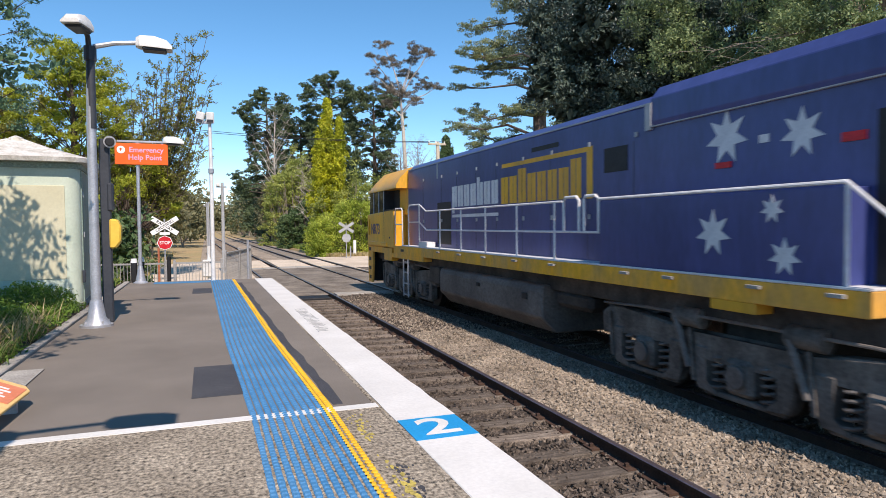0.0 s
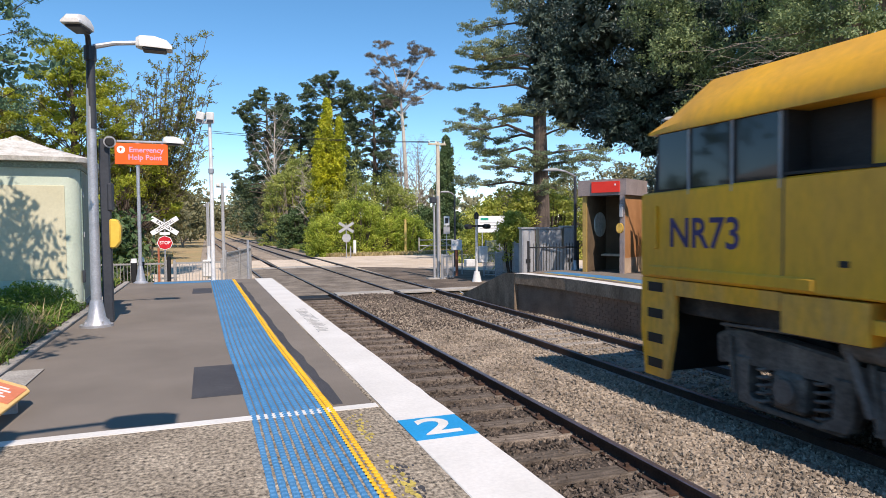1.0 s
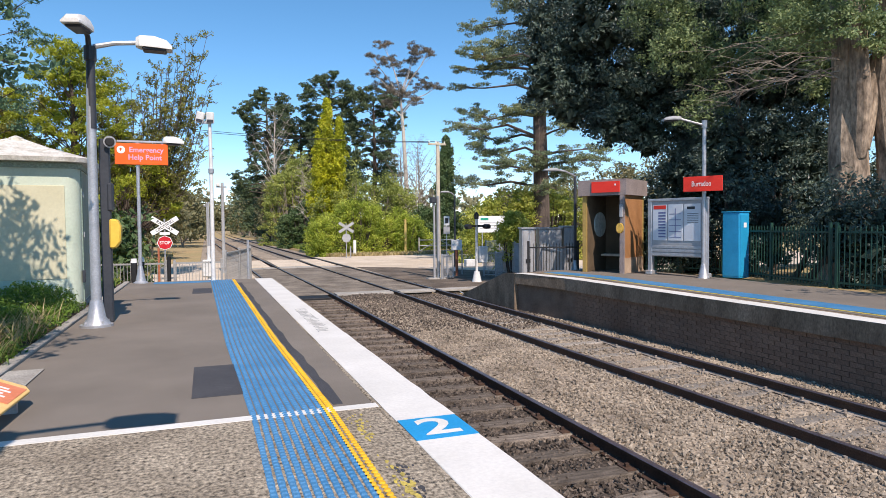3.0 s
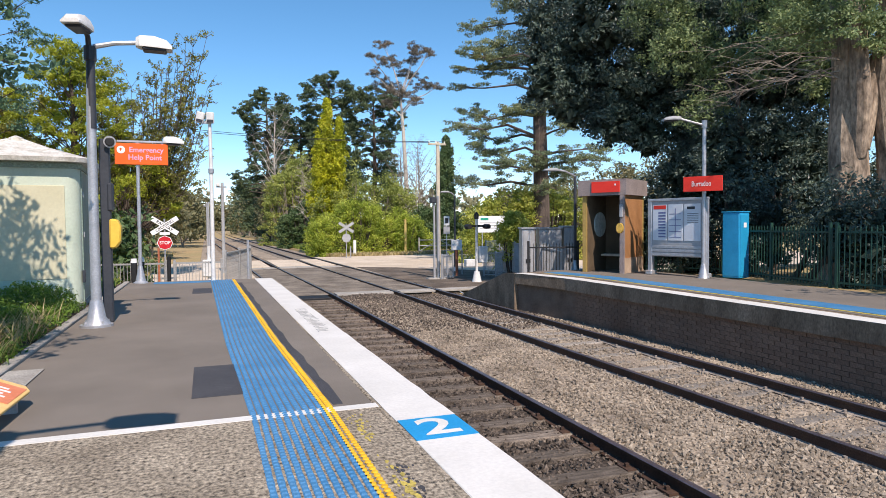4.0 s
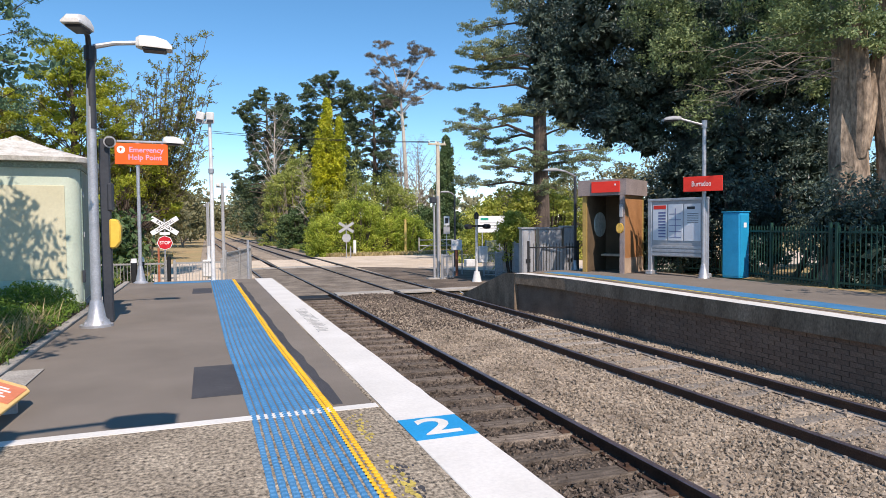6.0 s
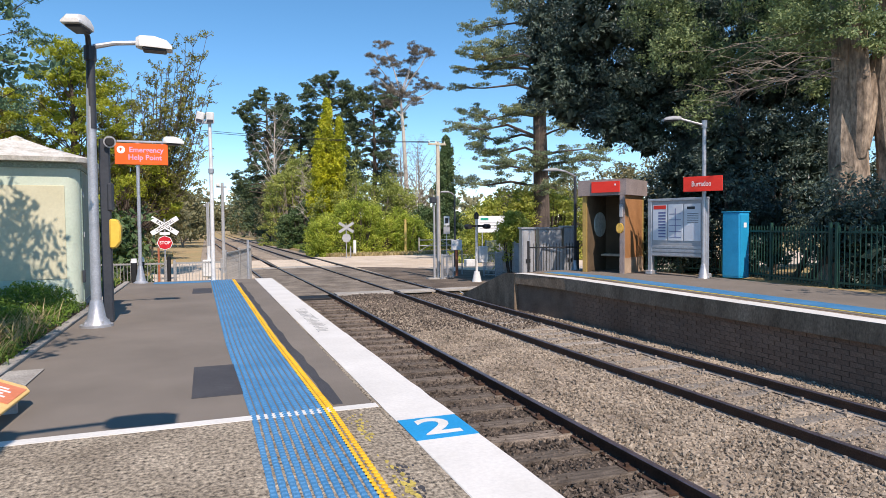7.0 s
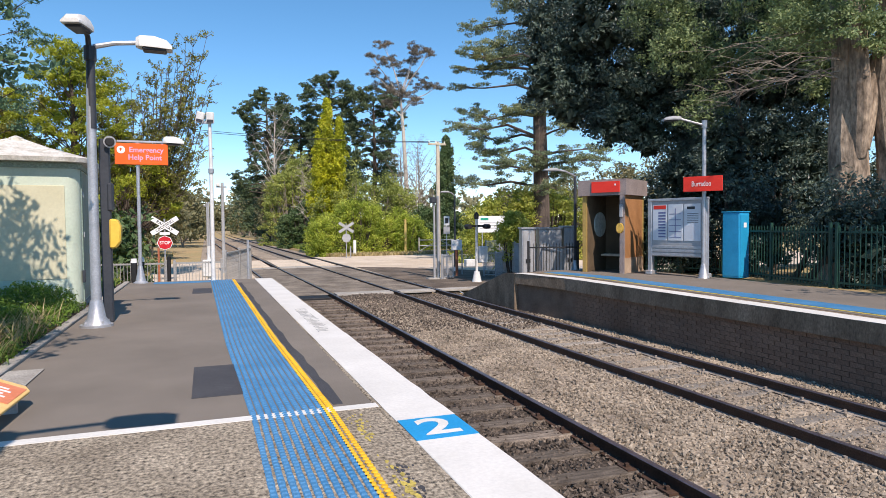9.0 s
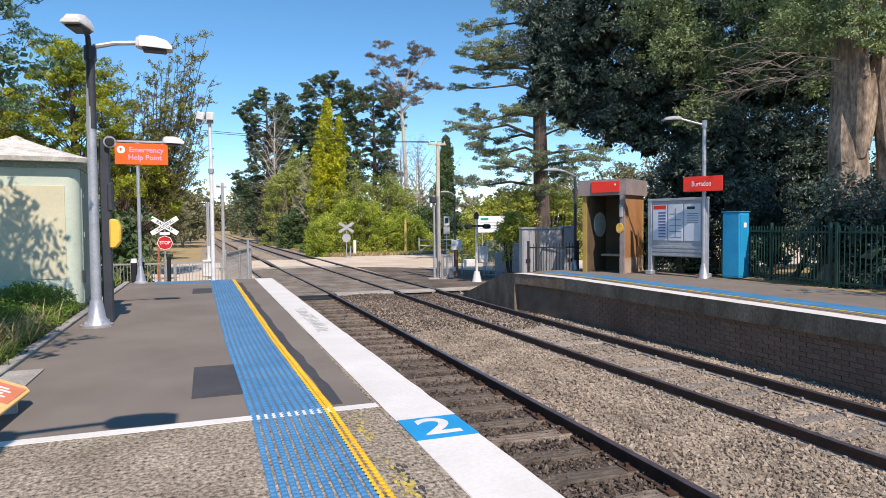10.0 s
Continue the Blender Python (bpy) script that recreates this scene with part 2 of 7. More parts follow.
L_CEDAR = leaf_mat("cedar_needle", (0.08, 0.12, 0.075), (0.17, 0.22, 0.12), (0.36, 0.38, 0.15), 0.2)
L_HEDGE = leaf_mat("hedge_leaf", (0.22, 0.28, 0.04), (0.42, 0.46, 0.08), (0.62, 0.6, 0.15), 0.45)
L_CYPRESS = leaf_mat("cypress_leaf", (0.035, 0.075, 0.026), (0.08, 0.14, 0.045), (0.15, 0.21, 0.075), 0.15)
L_BED = leaf_mat("bed_leaf", (0.042, 0.096, 0.012), (0.108, 0.204, 0.022), (0.240, 0.360, 0.048), 0.35)
L_GRASS = leaf_mat("grass_blade", (0.100, 0.160, 0.030), (0.200, 0.280, 0.050), (0.330, 0.360, 0.100), 0.35)
L_STRAW = leaf_mat("straw_blade", (0.320, 0.250, 0.110), (0.450, 0.360, 0.170), (0.580, 0.480, 0.260), 0.3)

RAIL_TOP = -1.0


# ---- building blocks ----
def part(name, bm, material, parent=None, label="", smooth=False, bevel=0.0):
    """Links a bmesh as one mesh object under a thing or a part."""
    me = bpy.data.meshes.new(name)
    if bevel:
        bmesh.ops.bevel(bm, geom=list(bm.edges), offset=bevel, segments=1, affect="EDGES", clamp_overlap=True)
    bmesh.ops.recalc_face_normals(bm, faces=bm.faces)
    bm.to_mesh(me)
    bm.free()
    me.materials.append(material)
    if smooth:
        for p in me.polygons:
            p.use_smooth = True
        me.set_sharp_from_angle(angle=radians(35))
    ob = new(name, me)
    ob.parent = parent
    if label:
        ob["label"] = label
    return ob


def base(name, x, y, z, rz=0.0, label="", category="", group="", kind=""):
    ob = new(name)
    ob.matrix_world = pose(x, y, z, 0, 0, rz)
    return tagged(ob, label, category, group, kind)


def box(bm, x0, x1, y0, y1, z0, z1):
    v = [bm.verts.new(p) for p in ((x0, y0, z0), (x1, y0, z0), (x1, y1, z0), (x0, y1, z0), (x0, y0, z1), (x1, y0, z1), (x1, y1, z1), (x0, y1, z1))]
    for f in ((0, 3, 2, 1), (4, 5, 6, 7), (0, 1, 5, 4), (1, 2, 6, 5), (2, 3, 7, 6), (3, 0, 4, 7)):
        bm.faces.new([v[i] for i in f])
    return bm


def boxes(*rows):
    bm = bmesh.new()
    for r in rows:
        box(bm, *r)
    return bm


def tube(bm, points, radii, sides=8, caps=True):
    """A round bar through points, with a radius at each."""
    pts = [Vector(p) for p in points]
    if not isinstance(radii, (list, tuple)):
        radii = [radii] * len(pts)
    rings = []
    for i, p in enumerate(pts):
        d = (pts[min(i + 1, len(pts) - 1)] - pts[max(i - 1, 0)]).normalized()
        side = d.cross(Vector((0, 0, 1)) if abs(d.z) < 0.95 else Vector((1, 0, 0))).normalized()
        up = side.cross(d)
        rings.append([bm.verts.new(p + (side * math.cos(a) + up * math.sin(a)) * radii[i]) for a in (2 * math.pi * k / sides for k in range(sides))])
    for a, b in zip(rings, rings[1:]):
        for k in range(sides):
            bm.faces.new((a[k], a[(k + 1) % sides], b[(k + 1) % sides], b[k]))
    if caps:
        bm.faces.new(rings[0][::-1])
        bm.faces.new(rings[-1])
    return bm


def tubes(*rows, sides=8):
    bm = bmesh.new()
    for points, radii in rows:
        tube(bm, points, radii, sides)
    return bm


def prism(bm, outline, a, b, axis="y"):
    """An outline in the two other axes, drawn out from a to b along the axis."""
    def at(p, q):
        return (q, p[0], p[1]) if axis == "x" else (p[0], q, p[1]) if axis == "y" else (p[0], p[1], q)
    lo, hi = [bm.verts.new(at(p, a)) for p in outline], [bm.verts.new(at(p, b)) for p in outline]
    n = len(outline)
    bm.faces.new(lo)
    bm.faces.new(hi[::-1])
    for i in range(n):
        bm.faces.new((lo[i], lo[(i + 1) % n], hi[(i + 1) % n], hi[i]))
    return bm


def disc(bm, centre, normal, r, depth, sides=24, rx=1.0):
    n = Vector(normal).normalized()
    side = n.cross(Vector((0, 0, 1))).normalized() if abs(n.z) < 0.9 else Vector((1, 0, 0))
    up = side.cross(n)
    c = Vector(centre)
    a = [bm.verts.new(c + (side * rx * math.cos(t) + up * math.sin(t)) * r) for t in (2 * math.pi * k / sides for k in range(sides))]
    b = [bm.verts.new(v.co + n * depth) for v in a]
    bm.faces.new(a)
    bm.faces.new(b[::-1])
    for k in range(sides):
        bm.faces.new((a[k], a[(k + 1) % sides], b[(k + 1) % sides], b[k]))
    return bm


def writing(name, text, size, m, material, parent=None, depth=0.002, width=1.0, bold=0.0):
    """Letters of the built-in font as a thin mesh; m: the pose of the text's middle, in its parent's space."""
    cu = bpy.data.curves.new(name, "FONT")
    cu.body, cu.size, cu.extrude, cu.offset = text, size, depth, bold
    cu.align_x, cu.align_y = "CENTER", "CENTER"
    cu.resolution_u = 3
    tmp = new("tmp", cu)
    bpy.context.view_layer.update()
    me = bpy.data.meshes.new_from_object(tmp.evaluated_get(bpy.context.evaluated_depsgraph_get()))
    bpy.data.objects.remove(tmp)
    me.transform(Matrix.Diagonal((width, 1, 1, 1)))
    me.materials.clear()
    me.materials.append(material)
    ob = new(name, me)
    ob.parent = parent
    ob.matrix_local = m
    return ob


def fast_mesh(name, verts, faces, material, smooth=False):
    """verts: n x 3; faces: m x k, all with k corners."""
    me = bpy.data.meshes.new(name)
    m, k = faces.shape
    me.vertices.add(len(verts))
    me.vertices.foreach_set("co", np.asarray(verts, np.float32).ravel())
    me.loops.add(m * k)
    me.loops.foreach_set("vertex_index", faces.astype(np.int32).ravel())
    me.polygons.add(m)
    me.polygons.foreach_set("loop_start", np.arange(0, m * k, k, dtype=np.int32))
    me.polygons.foreach_set("use_smooth", np.full(m, smooth))
    me.update(calc_edges=True)
    me.validate()
    me.materials.append(material)
    return new(name, me)


# ---- where the lines run ----
def near_bend(y):
    """How far the near track swings away beyond the platform."""
    return -0.018 * max(0.0, min(y, 140.0) - 22.0)


def far_bend(y):
    """The far track swings the same way, a little less."""
    return -0.015 * max(0.0, min(y, 150.0) - 22.0)


def strip(name, x0, x1, y0, y1, z, material, step=0.5, bend=lambda y: 0.0, thick=0.004, kind="structure", wob=0.0):
    """A flat band along the line, with a little thickness."""
    n = max(1, int((y1 - y0) / step))
    bm = bmesh.new()
    r = random.Random(name)
    last = None
    for i in range(n + 1):
        y = y0 + (y1 - y0) * i / n
        d = bend(y)
        row = [bm.verts.new((x0 + d + r.uniform(-wob, wob), y, z)), bm.verts.new((x1 + d + r.uniform(-wob, wob), y, z)), bm.verts.new((x1 + d, y, z - thick)), bm.verts.new((x0 + d, y, z - thick))]
        if last:
            for k in range(4):
                bm.faces.new((last[k], last[(k + 1) % 4], row[(k + 1) % 4], row[k]))
        else:
            bm.faces.new(row[::-1])
        last = row
    bm.faces.new(last)
    return tagged(part(name, bm, material), kind=kind)


# ---- ground: one sheet to the horizon ----
def ground_height(x, y):
    if x < -1.72 and y < 16.9:
        return -0.03
    if x > 11.9 and y < 17.5:
        return -0.14 - 0.1 * max(0.0, y - 16.5)
    if (0.2 < x < 8.7 and y < 21.5) or (-0.4 < x < 8.7 and 28.0 < y < 140):
        return -1.3
    return -1.14 + 0.05 * noise.noise((x * 0.08, y * 0.08, 0)) * (1 if y > 60 or abs(x) > 30 else 0)


def build_ground():
    xs = sorted({*(-1500, -700, -300, -150, -80, -50, -35, -25, -18, -1.75, -1.69, -0.45, -0.35, 0.15, 0.25, 8.65, 8.75, 11.85, 11.95, 150, 300, 700, 1500), *[float(v) for v in range(-12, 60, 3)], 70.0, 85.0, 110.0})
    ys = sorted({*(-1200, -600, -300, -150, -80, -40, -20, -10, 16.85, 16.95, 17.5, 21.45, 21.55, 27.9, 28.1, 120, 150, 200, 300, 500, 900, 1500), *[float(v) for v in range(-6, 100, 3)]})
    v = np.array([(x, y, ground_height(x, y)) for y in ys for x in xs])
    nx = len(xs)
    f = np.array([(j * nx + i, j * nx + i + 1, (j + 1) * nx + i + 1, (j + 1) * nx + i) for j in range(len(ys) - 1) for i in range(nx - 1)])
    tagged(fast_mesh("ground", v, f, SOIL), "dry straw-coloured ground with patchy grass round the station", "ground", kind="structure")


build_ground()


# ---- ballast ----
def bed(name, x0, x1, y0, y1, material, height, bend):
    nx, ny = max(2, int((x1 - x0) / 0.25)), int((y1 - y0) / 0.5)
    if ny > 400:
        ny = 400
    pts, k = [], 0
    for j in range(ny + 1):
        y = y0 + (y1 - y0) * j / ny
        for i in range(nx + 1):
            x = x0 + (x1 - x0) * i / nx
            pts.append((x + bend(y), y, height(x) + 0.03 * noise.noise((x * 2, y * 2, 3))))
    f = np.array([(j * (nx + 1) + i, j * (nx + 1) + i + 1, (j + 1) * (nx + 1) + i + 1, (j + 1) * (nx + 1) + i) for j in range(ny) for i in range(nx)])
    return tagged(fast_mesh(name, np.array(pts), f, material, True), kind="structure")


def bed_height(x):
    if 4.05 < x < 6.0:
        return -1.12 + 0.05 * math.sin((x - 4.05) / 1.95 * math.pi)
    return -1.165 if x > 4.0 else -1.19


tagged(bed("ballast_bed_near", 1.3, 4.1, -120, 21.2, BED_DARK, bed_height, lambda y: 0.0), "dark oily ballast of the near track", "ballast")
tagged(bed("ballast_bed_far", 4.1, 8.9, -120, 21.2, BED_TAN, bed_height, lambda y: 0.0), "tan crushed-stone ballast between the tracks", "ballast")
tagged(bed("crossing_fill", 0.2, 7.8, 22.1, 38.4, CROSSING_FILL, lambda x: -1.065, far_bend), "packed grey-brown gravel between the rails at the level crossing", "gravel")
tagged(bed("ballast_bed_beyond", -0.2, 8.9, 38.2, 320, BED_TAN, lambda x: -1.17, far_bend), "tan ballast of the tracks beyond the crossing", "ballast")


def stones(name, material, x0, x1, y0, y1, count, lo, hi, seed, label, lift=0.0):
    """Angular ballast stones lying on the bed."""
    r = np.random.default_rng(seed)
    u = r.random(count)
    y = y0 + (y1 - y0) * (u ** 1.7)
    x = r.uniform(x0, x1, count)
    h = np.array([bed_height(v) for v in x]) + r.uniform(-0.01, 0.02, count) + lift
    size = r.uniform(lo, hi, count)
    oct_v = np.array(((1, 0, 0), (-1, 0, 0), (0, 1, 0), (0, -1, 0), (0, 0, 1), (0, 0, -1)), float)
    oct_f = np.array(((0, 2, 4), (2, 1, 4), (1, 3, 4), (3, 0, 4), (2, 0, 5), (1, 2, 5), (3, 1, 5), (0, 3, 5)))
    v = oct_v[None] * r.uniform(0.55, 1.2, (count, 6, 1)) * r.uniform(0.6, 1.1, (count, 1, 3))
    v += r.normal(0, 0.16, v.shape)
    q, _ = np.linalg.qr(r.normal(size=(count, 3, 3)))
    v = np.einsum("nij,nkj->nki", q, v) * size[:, None, None]
    v += np.stack((x, y, h), 1)[:, None]
    f = (oct_f[None] + 6 * np.arange(count)[:, None, None]).reshape(-1, 3)
    tagged(fast_mesh(name, v.reshape(-1, 3), f, material), label, "ballast", kind="stuff")


stones("ballast_stones", STONE_TAN, 4.05, 6.0, 3.0, 21.1, 21000, 0.018, 0.038, 1, "loose tan crushed stones between the tracks")
stones("ballast_stones", STONE_TAN, 6.15, 8.6, 3.5, 21.1, 11500, 0.018, 0.038, 2, "loose tan crushed stones of the far track")
stones("ballast_stones", STONE_DARK, 1.6, 4.05, 3.0, 21.1, 17000, 0.02, 0.042, 3, "loose oily dark stones of the near track")
stones("ballast_stones", STONE_DARK, 1.6, 4.05, 3.0, 21.1, 5500, 0.012, 0.03, 4, "loose dark stones strewn over the near sleepers", 0.05)
stones("ballast_stones", STONE_DARK, 4.1, 8.3, 21.4, 13.5, 7500, 0.018, 0.045, 5, "dark oily stones by the level crossing", 0.02)


# ---- tracks ----
def rail(name, x, y0, y1, parent, bend, step=2.0):
    z = RAIL_TOP
    prof = ((-0.07, -0.16), (0.07, -0.16), (0.07, -0.148), (0.012, -0.125), (0.01, -0.045), (0.036, -0.034), (0.036, -0.008), (0.026, 0.0), (-0.026, 0.0), (-0.036, -0.008), (-0.036, -0.034), (-0.01, -0.045), (-0.012, -0.125), (-0.07, -0.148))
    n = int((y1 - y0) / step)
    k = len(prof)
    v = np.array([(x + px + bend(y0 + step * i), y0 + step * i, z + pz) for i in range(n + 1) for px, pz in prof])
    f = np.array([(i * k + j, i * k + (j + 1) % k, (i + 1) * k + (j + 1) % k, (i + 1) * k + j) for i in range(n) for j in range(k)])
    ob = fast_mesh(name, v, f, RAIL_SIDE)
    ob.data.materials.append(RAIL_HEAD)
    ob.data.materials.append(RAIL_DUST if x > 5 else RAIL_SIDE)
    ob.data.polygons.foreach_set("material_index", np.tile([1 if j in (6, 7, 8) else 2 if j in (2, 12) else 0 for j in range(k)], n).astype(np.int32))
    ob.parent = parent
    return ob


def track(name, xl, xr, bend, sleeper_mat, label, zs):
    tr = base(name, 0, 0, 0, 0, label, "railway track", "railway tracks", "structure")
    for x in (xl, xr):
        rail("rail", x, -130, 400, tr, bend)
    mid = (xl + xr) / 2
    r = random.Random(name)
    proto = None
    for i in range(78):
        y = -2.0 + 0.61 * i
        if 37.5 < y < 46:
            continue
        if 21.3 < y < 37.6:
            continue
        if proto is None:
            bm = boxes((-1.25, 1.25, -0.115, 0.115, -0.16, 0.0))
            proto = part("sleeper", bm, sleeper_mat, tr, bevel=0.012)
            ob = proto
        else:
            ob = new("sleeper", proto.data)
            ob.parent = tr
        ob.location = (mid + bend(y) + r.uniform(-0.04, 0.04), y + r.uniform(-0.03, 0.03), zs + r.uniform(-0.012, 0.008))
        ob.rotation_euler = (0, 0, r.uniform(-0.02, 0.02))
        if y < 21:
            for x in (xl, xr):
                for sx in (-1, 1):
                    clip(tr, x + sx * 0.1, ob.location.y, zs)
    bm = bmesh.new()
    for i in range(260):
        y = (47.4 + 0.61 * i) if i < 120 else -2.6 - 0.61 * (i - 120)
        box(bm, mid + bend(y) - 1.25, mid + bend(y) + 1.25, y - 0.115, y + 0.115, zs - 0.16, zs)
    part("far_sleepers", bm, sleeper_mat, tr)["kind"] = "stuff"
    return tr


CLIP = {}


def clip(parent, x, y, z):
    """The plate and dog spike beside a rail."""
    far = x > 5
    if far not in CLIP:
        bm = boxes((-0.05, 0.05, -0.09, 0.09, 0.0, 0.02), (-0.02, 0.02, -0.015, 0.015, 0.02, 0.055))
        CLIP[far] = part("rail_clip", bm, RAIL_DUST if far else RAIL_SIDE, parent)
        ob = CLIP[far]
    else:
        ob = new("rail_clip", CLIP[far].data)
        ob.parent = parent
    ob.location = (x, y, z)


track("railway_track_near", 2.435, 3.94, near_bend, SLEEPER, "railway track with rusty rails on weathered timber sleepers in dark ballast", -1.134)
track("railway_track_far", 6.13, 7.635, far_bend, PALE_SLEEPER, "railway track with worn rails on pale sleepers in tan ballast", -1.15)

# ---- level crossing and road ----
def slabs():
    cr = base("level_crossing", 0, 0, 0, 0, "timber and concrete level crossing panels set between the rails", "level crossing", kind="structure")
    part("edge_beam", boxes((4.05, 6.0, 21.45, 22.1, -1.075, -1.0)), CONCRETE, cr, "pale concrete edge slab", bevel=0.012)
    # Black blocks stand for the shade in the void under the slabs.
    part("beam_shade", boxes((4.05, 6.0, 21.85, 22.1, -1.35, -1.077)), BLACK, cr)
    part("edge_beam", boxes((6.24, 7.52, 21.45, 22.1, -1.075, -1.0)), CONCRETE, cr, "pale concrete edge slab", bevel=0.012)
    part("beam_shade", boxes((6.24, 7.52, 21.85, 22.1, -1.35, -1.077)), BLACK, cr)
    part("edge_beam", boxes((7.75, 9.6, 21.45, 22.1, -1.075, -1.0)), CONCRETE, cr, "pale concrete edge slab", bevel=0.012)
    part("beam_shade", boxes((7.75, 9.6, 21.85, 22.1, -1.35, -1.077)), BLACK, cr)
    # Black block before the near track: the gap's shade put into its colour.
    part("edge_beam", boxes((2.0, 3.82, 21.2, 22.09, -1.3, -1.07)), BLACK, cr, bevel=0.02)
    r = random.Random(31)
    for x0, x1, y in ((2.3, 3.5, 36.6), (3.8, 5.7, 36.9), (6.02, 7.24, 36.5)):
        for k in range(2):
            part("far_slab", boxes((x0 + 0.5 * k * (x1 - x0), x0 + 0.5 * (k + 1) * (x1 - x0) - 0.03, y + r.uniform(-0.1, 0.1), y + 1.0 + r.uniform(-0.1, 0.2), -1.12, -1.015 + r.uniform(-0.01, 0.01))), CONCRETE, cr, "pale worn concrete slab", bevel=0.015)
    for x0, x1 in ((2.24, 3.4), (3.8, 5.66), (6.0, 7.16)):
        part("road_panel", boxes((x0, x1, 38.2, 45.5, -1.3, -1.02)), GRAVEL, cr, bevel=0.02)


slabs()


def flat_shape(name, pts, z, thick, material, label, category):
    bm = bmesh.new()
    prism(bm, pts, z - thick, z, "z")
    return tagged(part(name, bm, material), label, category, kind="structure")


flat_shape("road", [(7.76, 22.3), (14, 20.5), (40, 21), (60, 24), (60, 34), (30, 42), (18, 48), (7.4, 48), (7.55, 38), (7.7, 29)], -1.02, 0.2, GRAVEL, "pale gravel road leading up to the level crossing", "road")
flat_shape("apron", [(7.78, 22.25), (9.6, 22.3), (9.8, 20.6), (14, 20.2), (15.5, 26.0), (12.5, 30.5), (9.7, 34.0), (7.75, 35.5), (7.72, 28.4)], -1.008, 0.15, APRON, "dark trodden gravel with tree shade in its colour beside the level crossing", "ground")
flat_shape("road_left", [(2.05, 30.0), (2.0, 44), (-40, 43), (-40, 29)], -1.02, 0.2, GRAVEL, "pale gravel road leaving the level crossing", "road")
flat_shape("verge", [(8.7, 48.05), (18, 48.05), (30, 42.1), (60, 36), (60, 52), (22, 55), (9.2, 60)], -1.08, 0.1, mat("straw_verge", (0.45, 0.33, 0.16), (0.36, 0.3, 0.12), 0.6, 10, 0.95, 0.5), "verge of dry straw-coloured grass beside the road", "verge")

# ---- near platform ----
def platform_near():
    p = base("platform_near", 0, 0, 0, 0, "asphalt and old concrete railway platform with a painted white edge", "platform", kind="structure")
    part("asphalt_top", boxes((-1.68, 1.1, 4.53, 16.6, -0.3, 0.0)), ASPHALT, p)
    part("concrete_top", boxes((-1.68, 1.1, -30, 4.43, -0.3, 0.0)), OLD_CONCRETE, p)
    part("coping", boxes((1.1, 1.55, -30, 16.6, -0.22, 0.0)), OLD_CONCRETE, p, bevel=0.012)
    part("face_wall", boxes((0.3, 1.42, -30, 16.5, -1.4, -0.3)), DARK_CONCRETE, p)
    part("body", boxes((-1.68, 0.3, -30, 16.55, -1.4, -0.302)), DARK_CONCRETE, p)
    part("garden_edging", boxes((-1.8, -1.69, 4.6, 16.6, -0.2, 0.035)), CONCRETE, p, bevel=0.01)
    return p


platform_near()


def blue_bend(y):
    """The painted strips ease away from the edge towards the platform's end."""
    return -0.08 * min(1.0, max(0.0, (y - 4.5) / 3.0)) - 0.10 * max(0.0, (y - 7.5) / 8.5)


tagged(strip("edge_line", 1.14, 1.545, 4.05, 16.55, 0.005, WHITE_PAINT, 0.25, lambda y: -0.004 * (y - 4), wob=0.006), "broad white painted line along the platform edge", "line marking")
tagged(strip("edge_line", 1.14, 1.545, -6, 3.62, 0.005, WHITE_PAINT, 0.25, wob=0.006), "broad white painted line along the platform edge", "line marking")
tagged(strip("number_panel", 1.145, 1.545, 3.62, 4.05, 0.006, SIGN_BLUE, 0.43), "blue painted panel with a white figure two on the platform edge", "line marking")
writing("figure_two", "2", 0.44, pose(1.35, 3.835, 0.008, 0, 0, 0), WHITE_PAINT, None, 0.001, 1.15, 0.008)
tagged(bpy.data.objects["figure_two"], "white painted figure two on a blue panel", "line marking", kind="structure")
tagged(strip("joint_line", -1.65, 1.12, 4.43, 4.53, 0.004, WHITE_PAINT, 0.1, wob=0.0), "white painted line across the platform joint", "line marking")
tagged(strip("dark_seam", 0.83, 0.905, 4.6, 15.5, 0.003, DARK_PATCH, 0.3, blue_bend, wob=0.02), "dark resealed seam beside the yellow line", "line marking")
tagged(strip("patch", -0.13, 0.24, 5.15, 6.3, 0.004, DARK_PATCH, 0.3), "dark square asphalt patch in the platform", "patch")
tagged(strip("patch", -0.28, 0.08, 13.3, 14.4, 0.004, DARK_PATCH, 0.3), "dark square asphalt patch in the platform", "patch")
tagged(strip("blue_end_strip", -1.15, 0.06, 15.95, 16.4, 0.005, BLUE_PAINT, 0.2), "blue tactile strip across the platform end", "line marking")
tagged(strip("concrete_pad", -1.68, -1.40, 5.95, 6.72, 0.012, CONCRETE, 0.3), "small pale concrete pad at the platform edge", "pad")


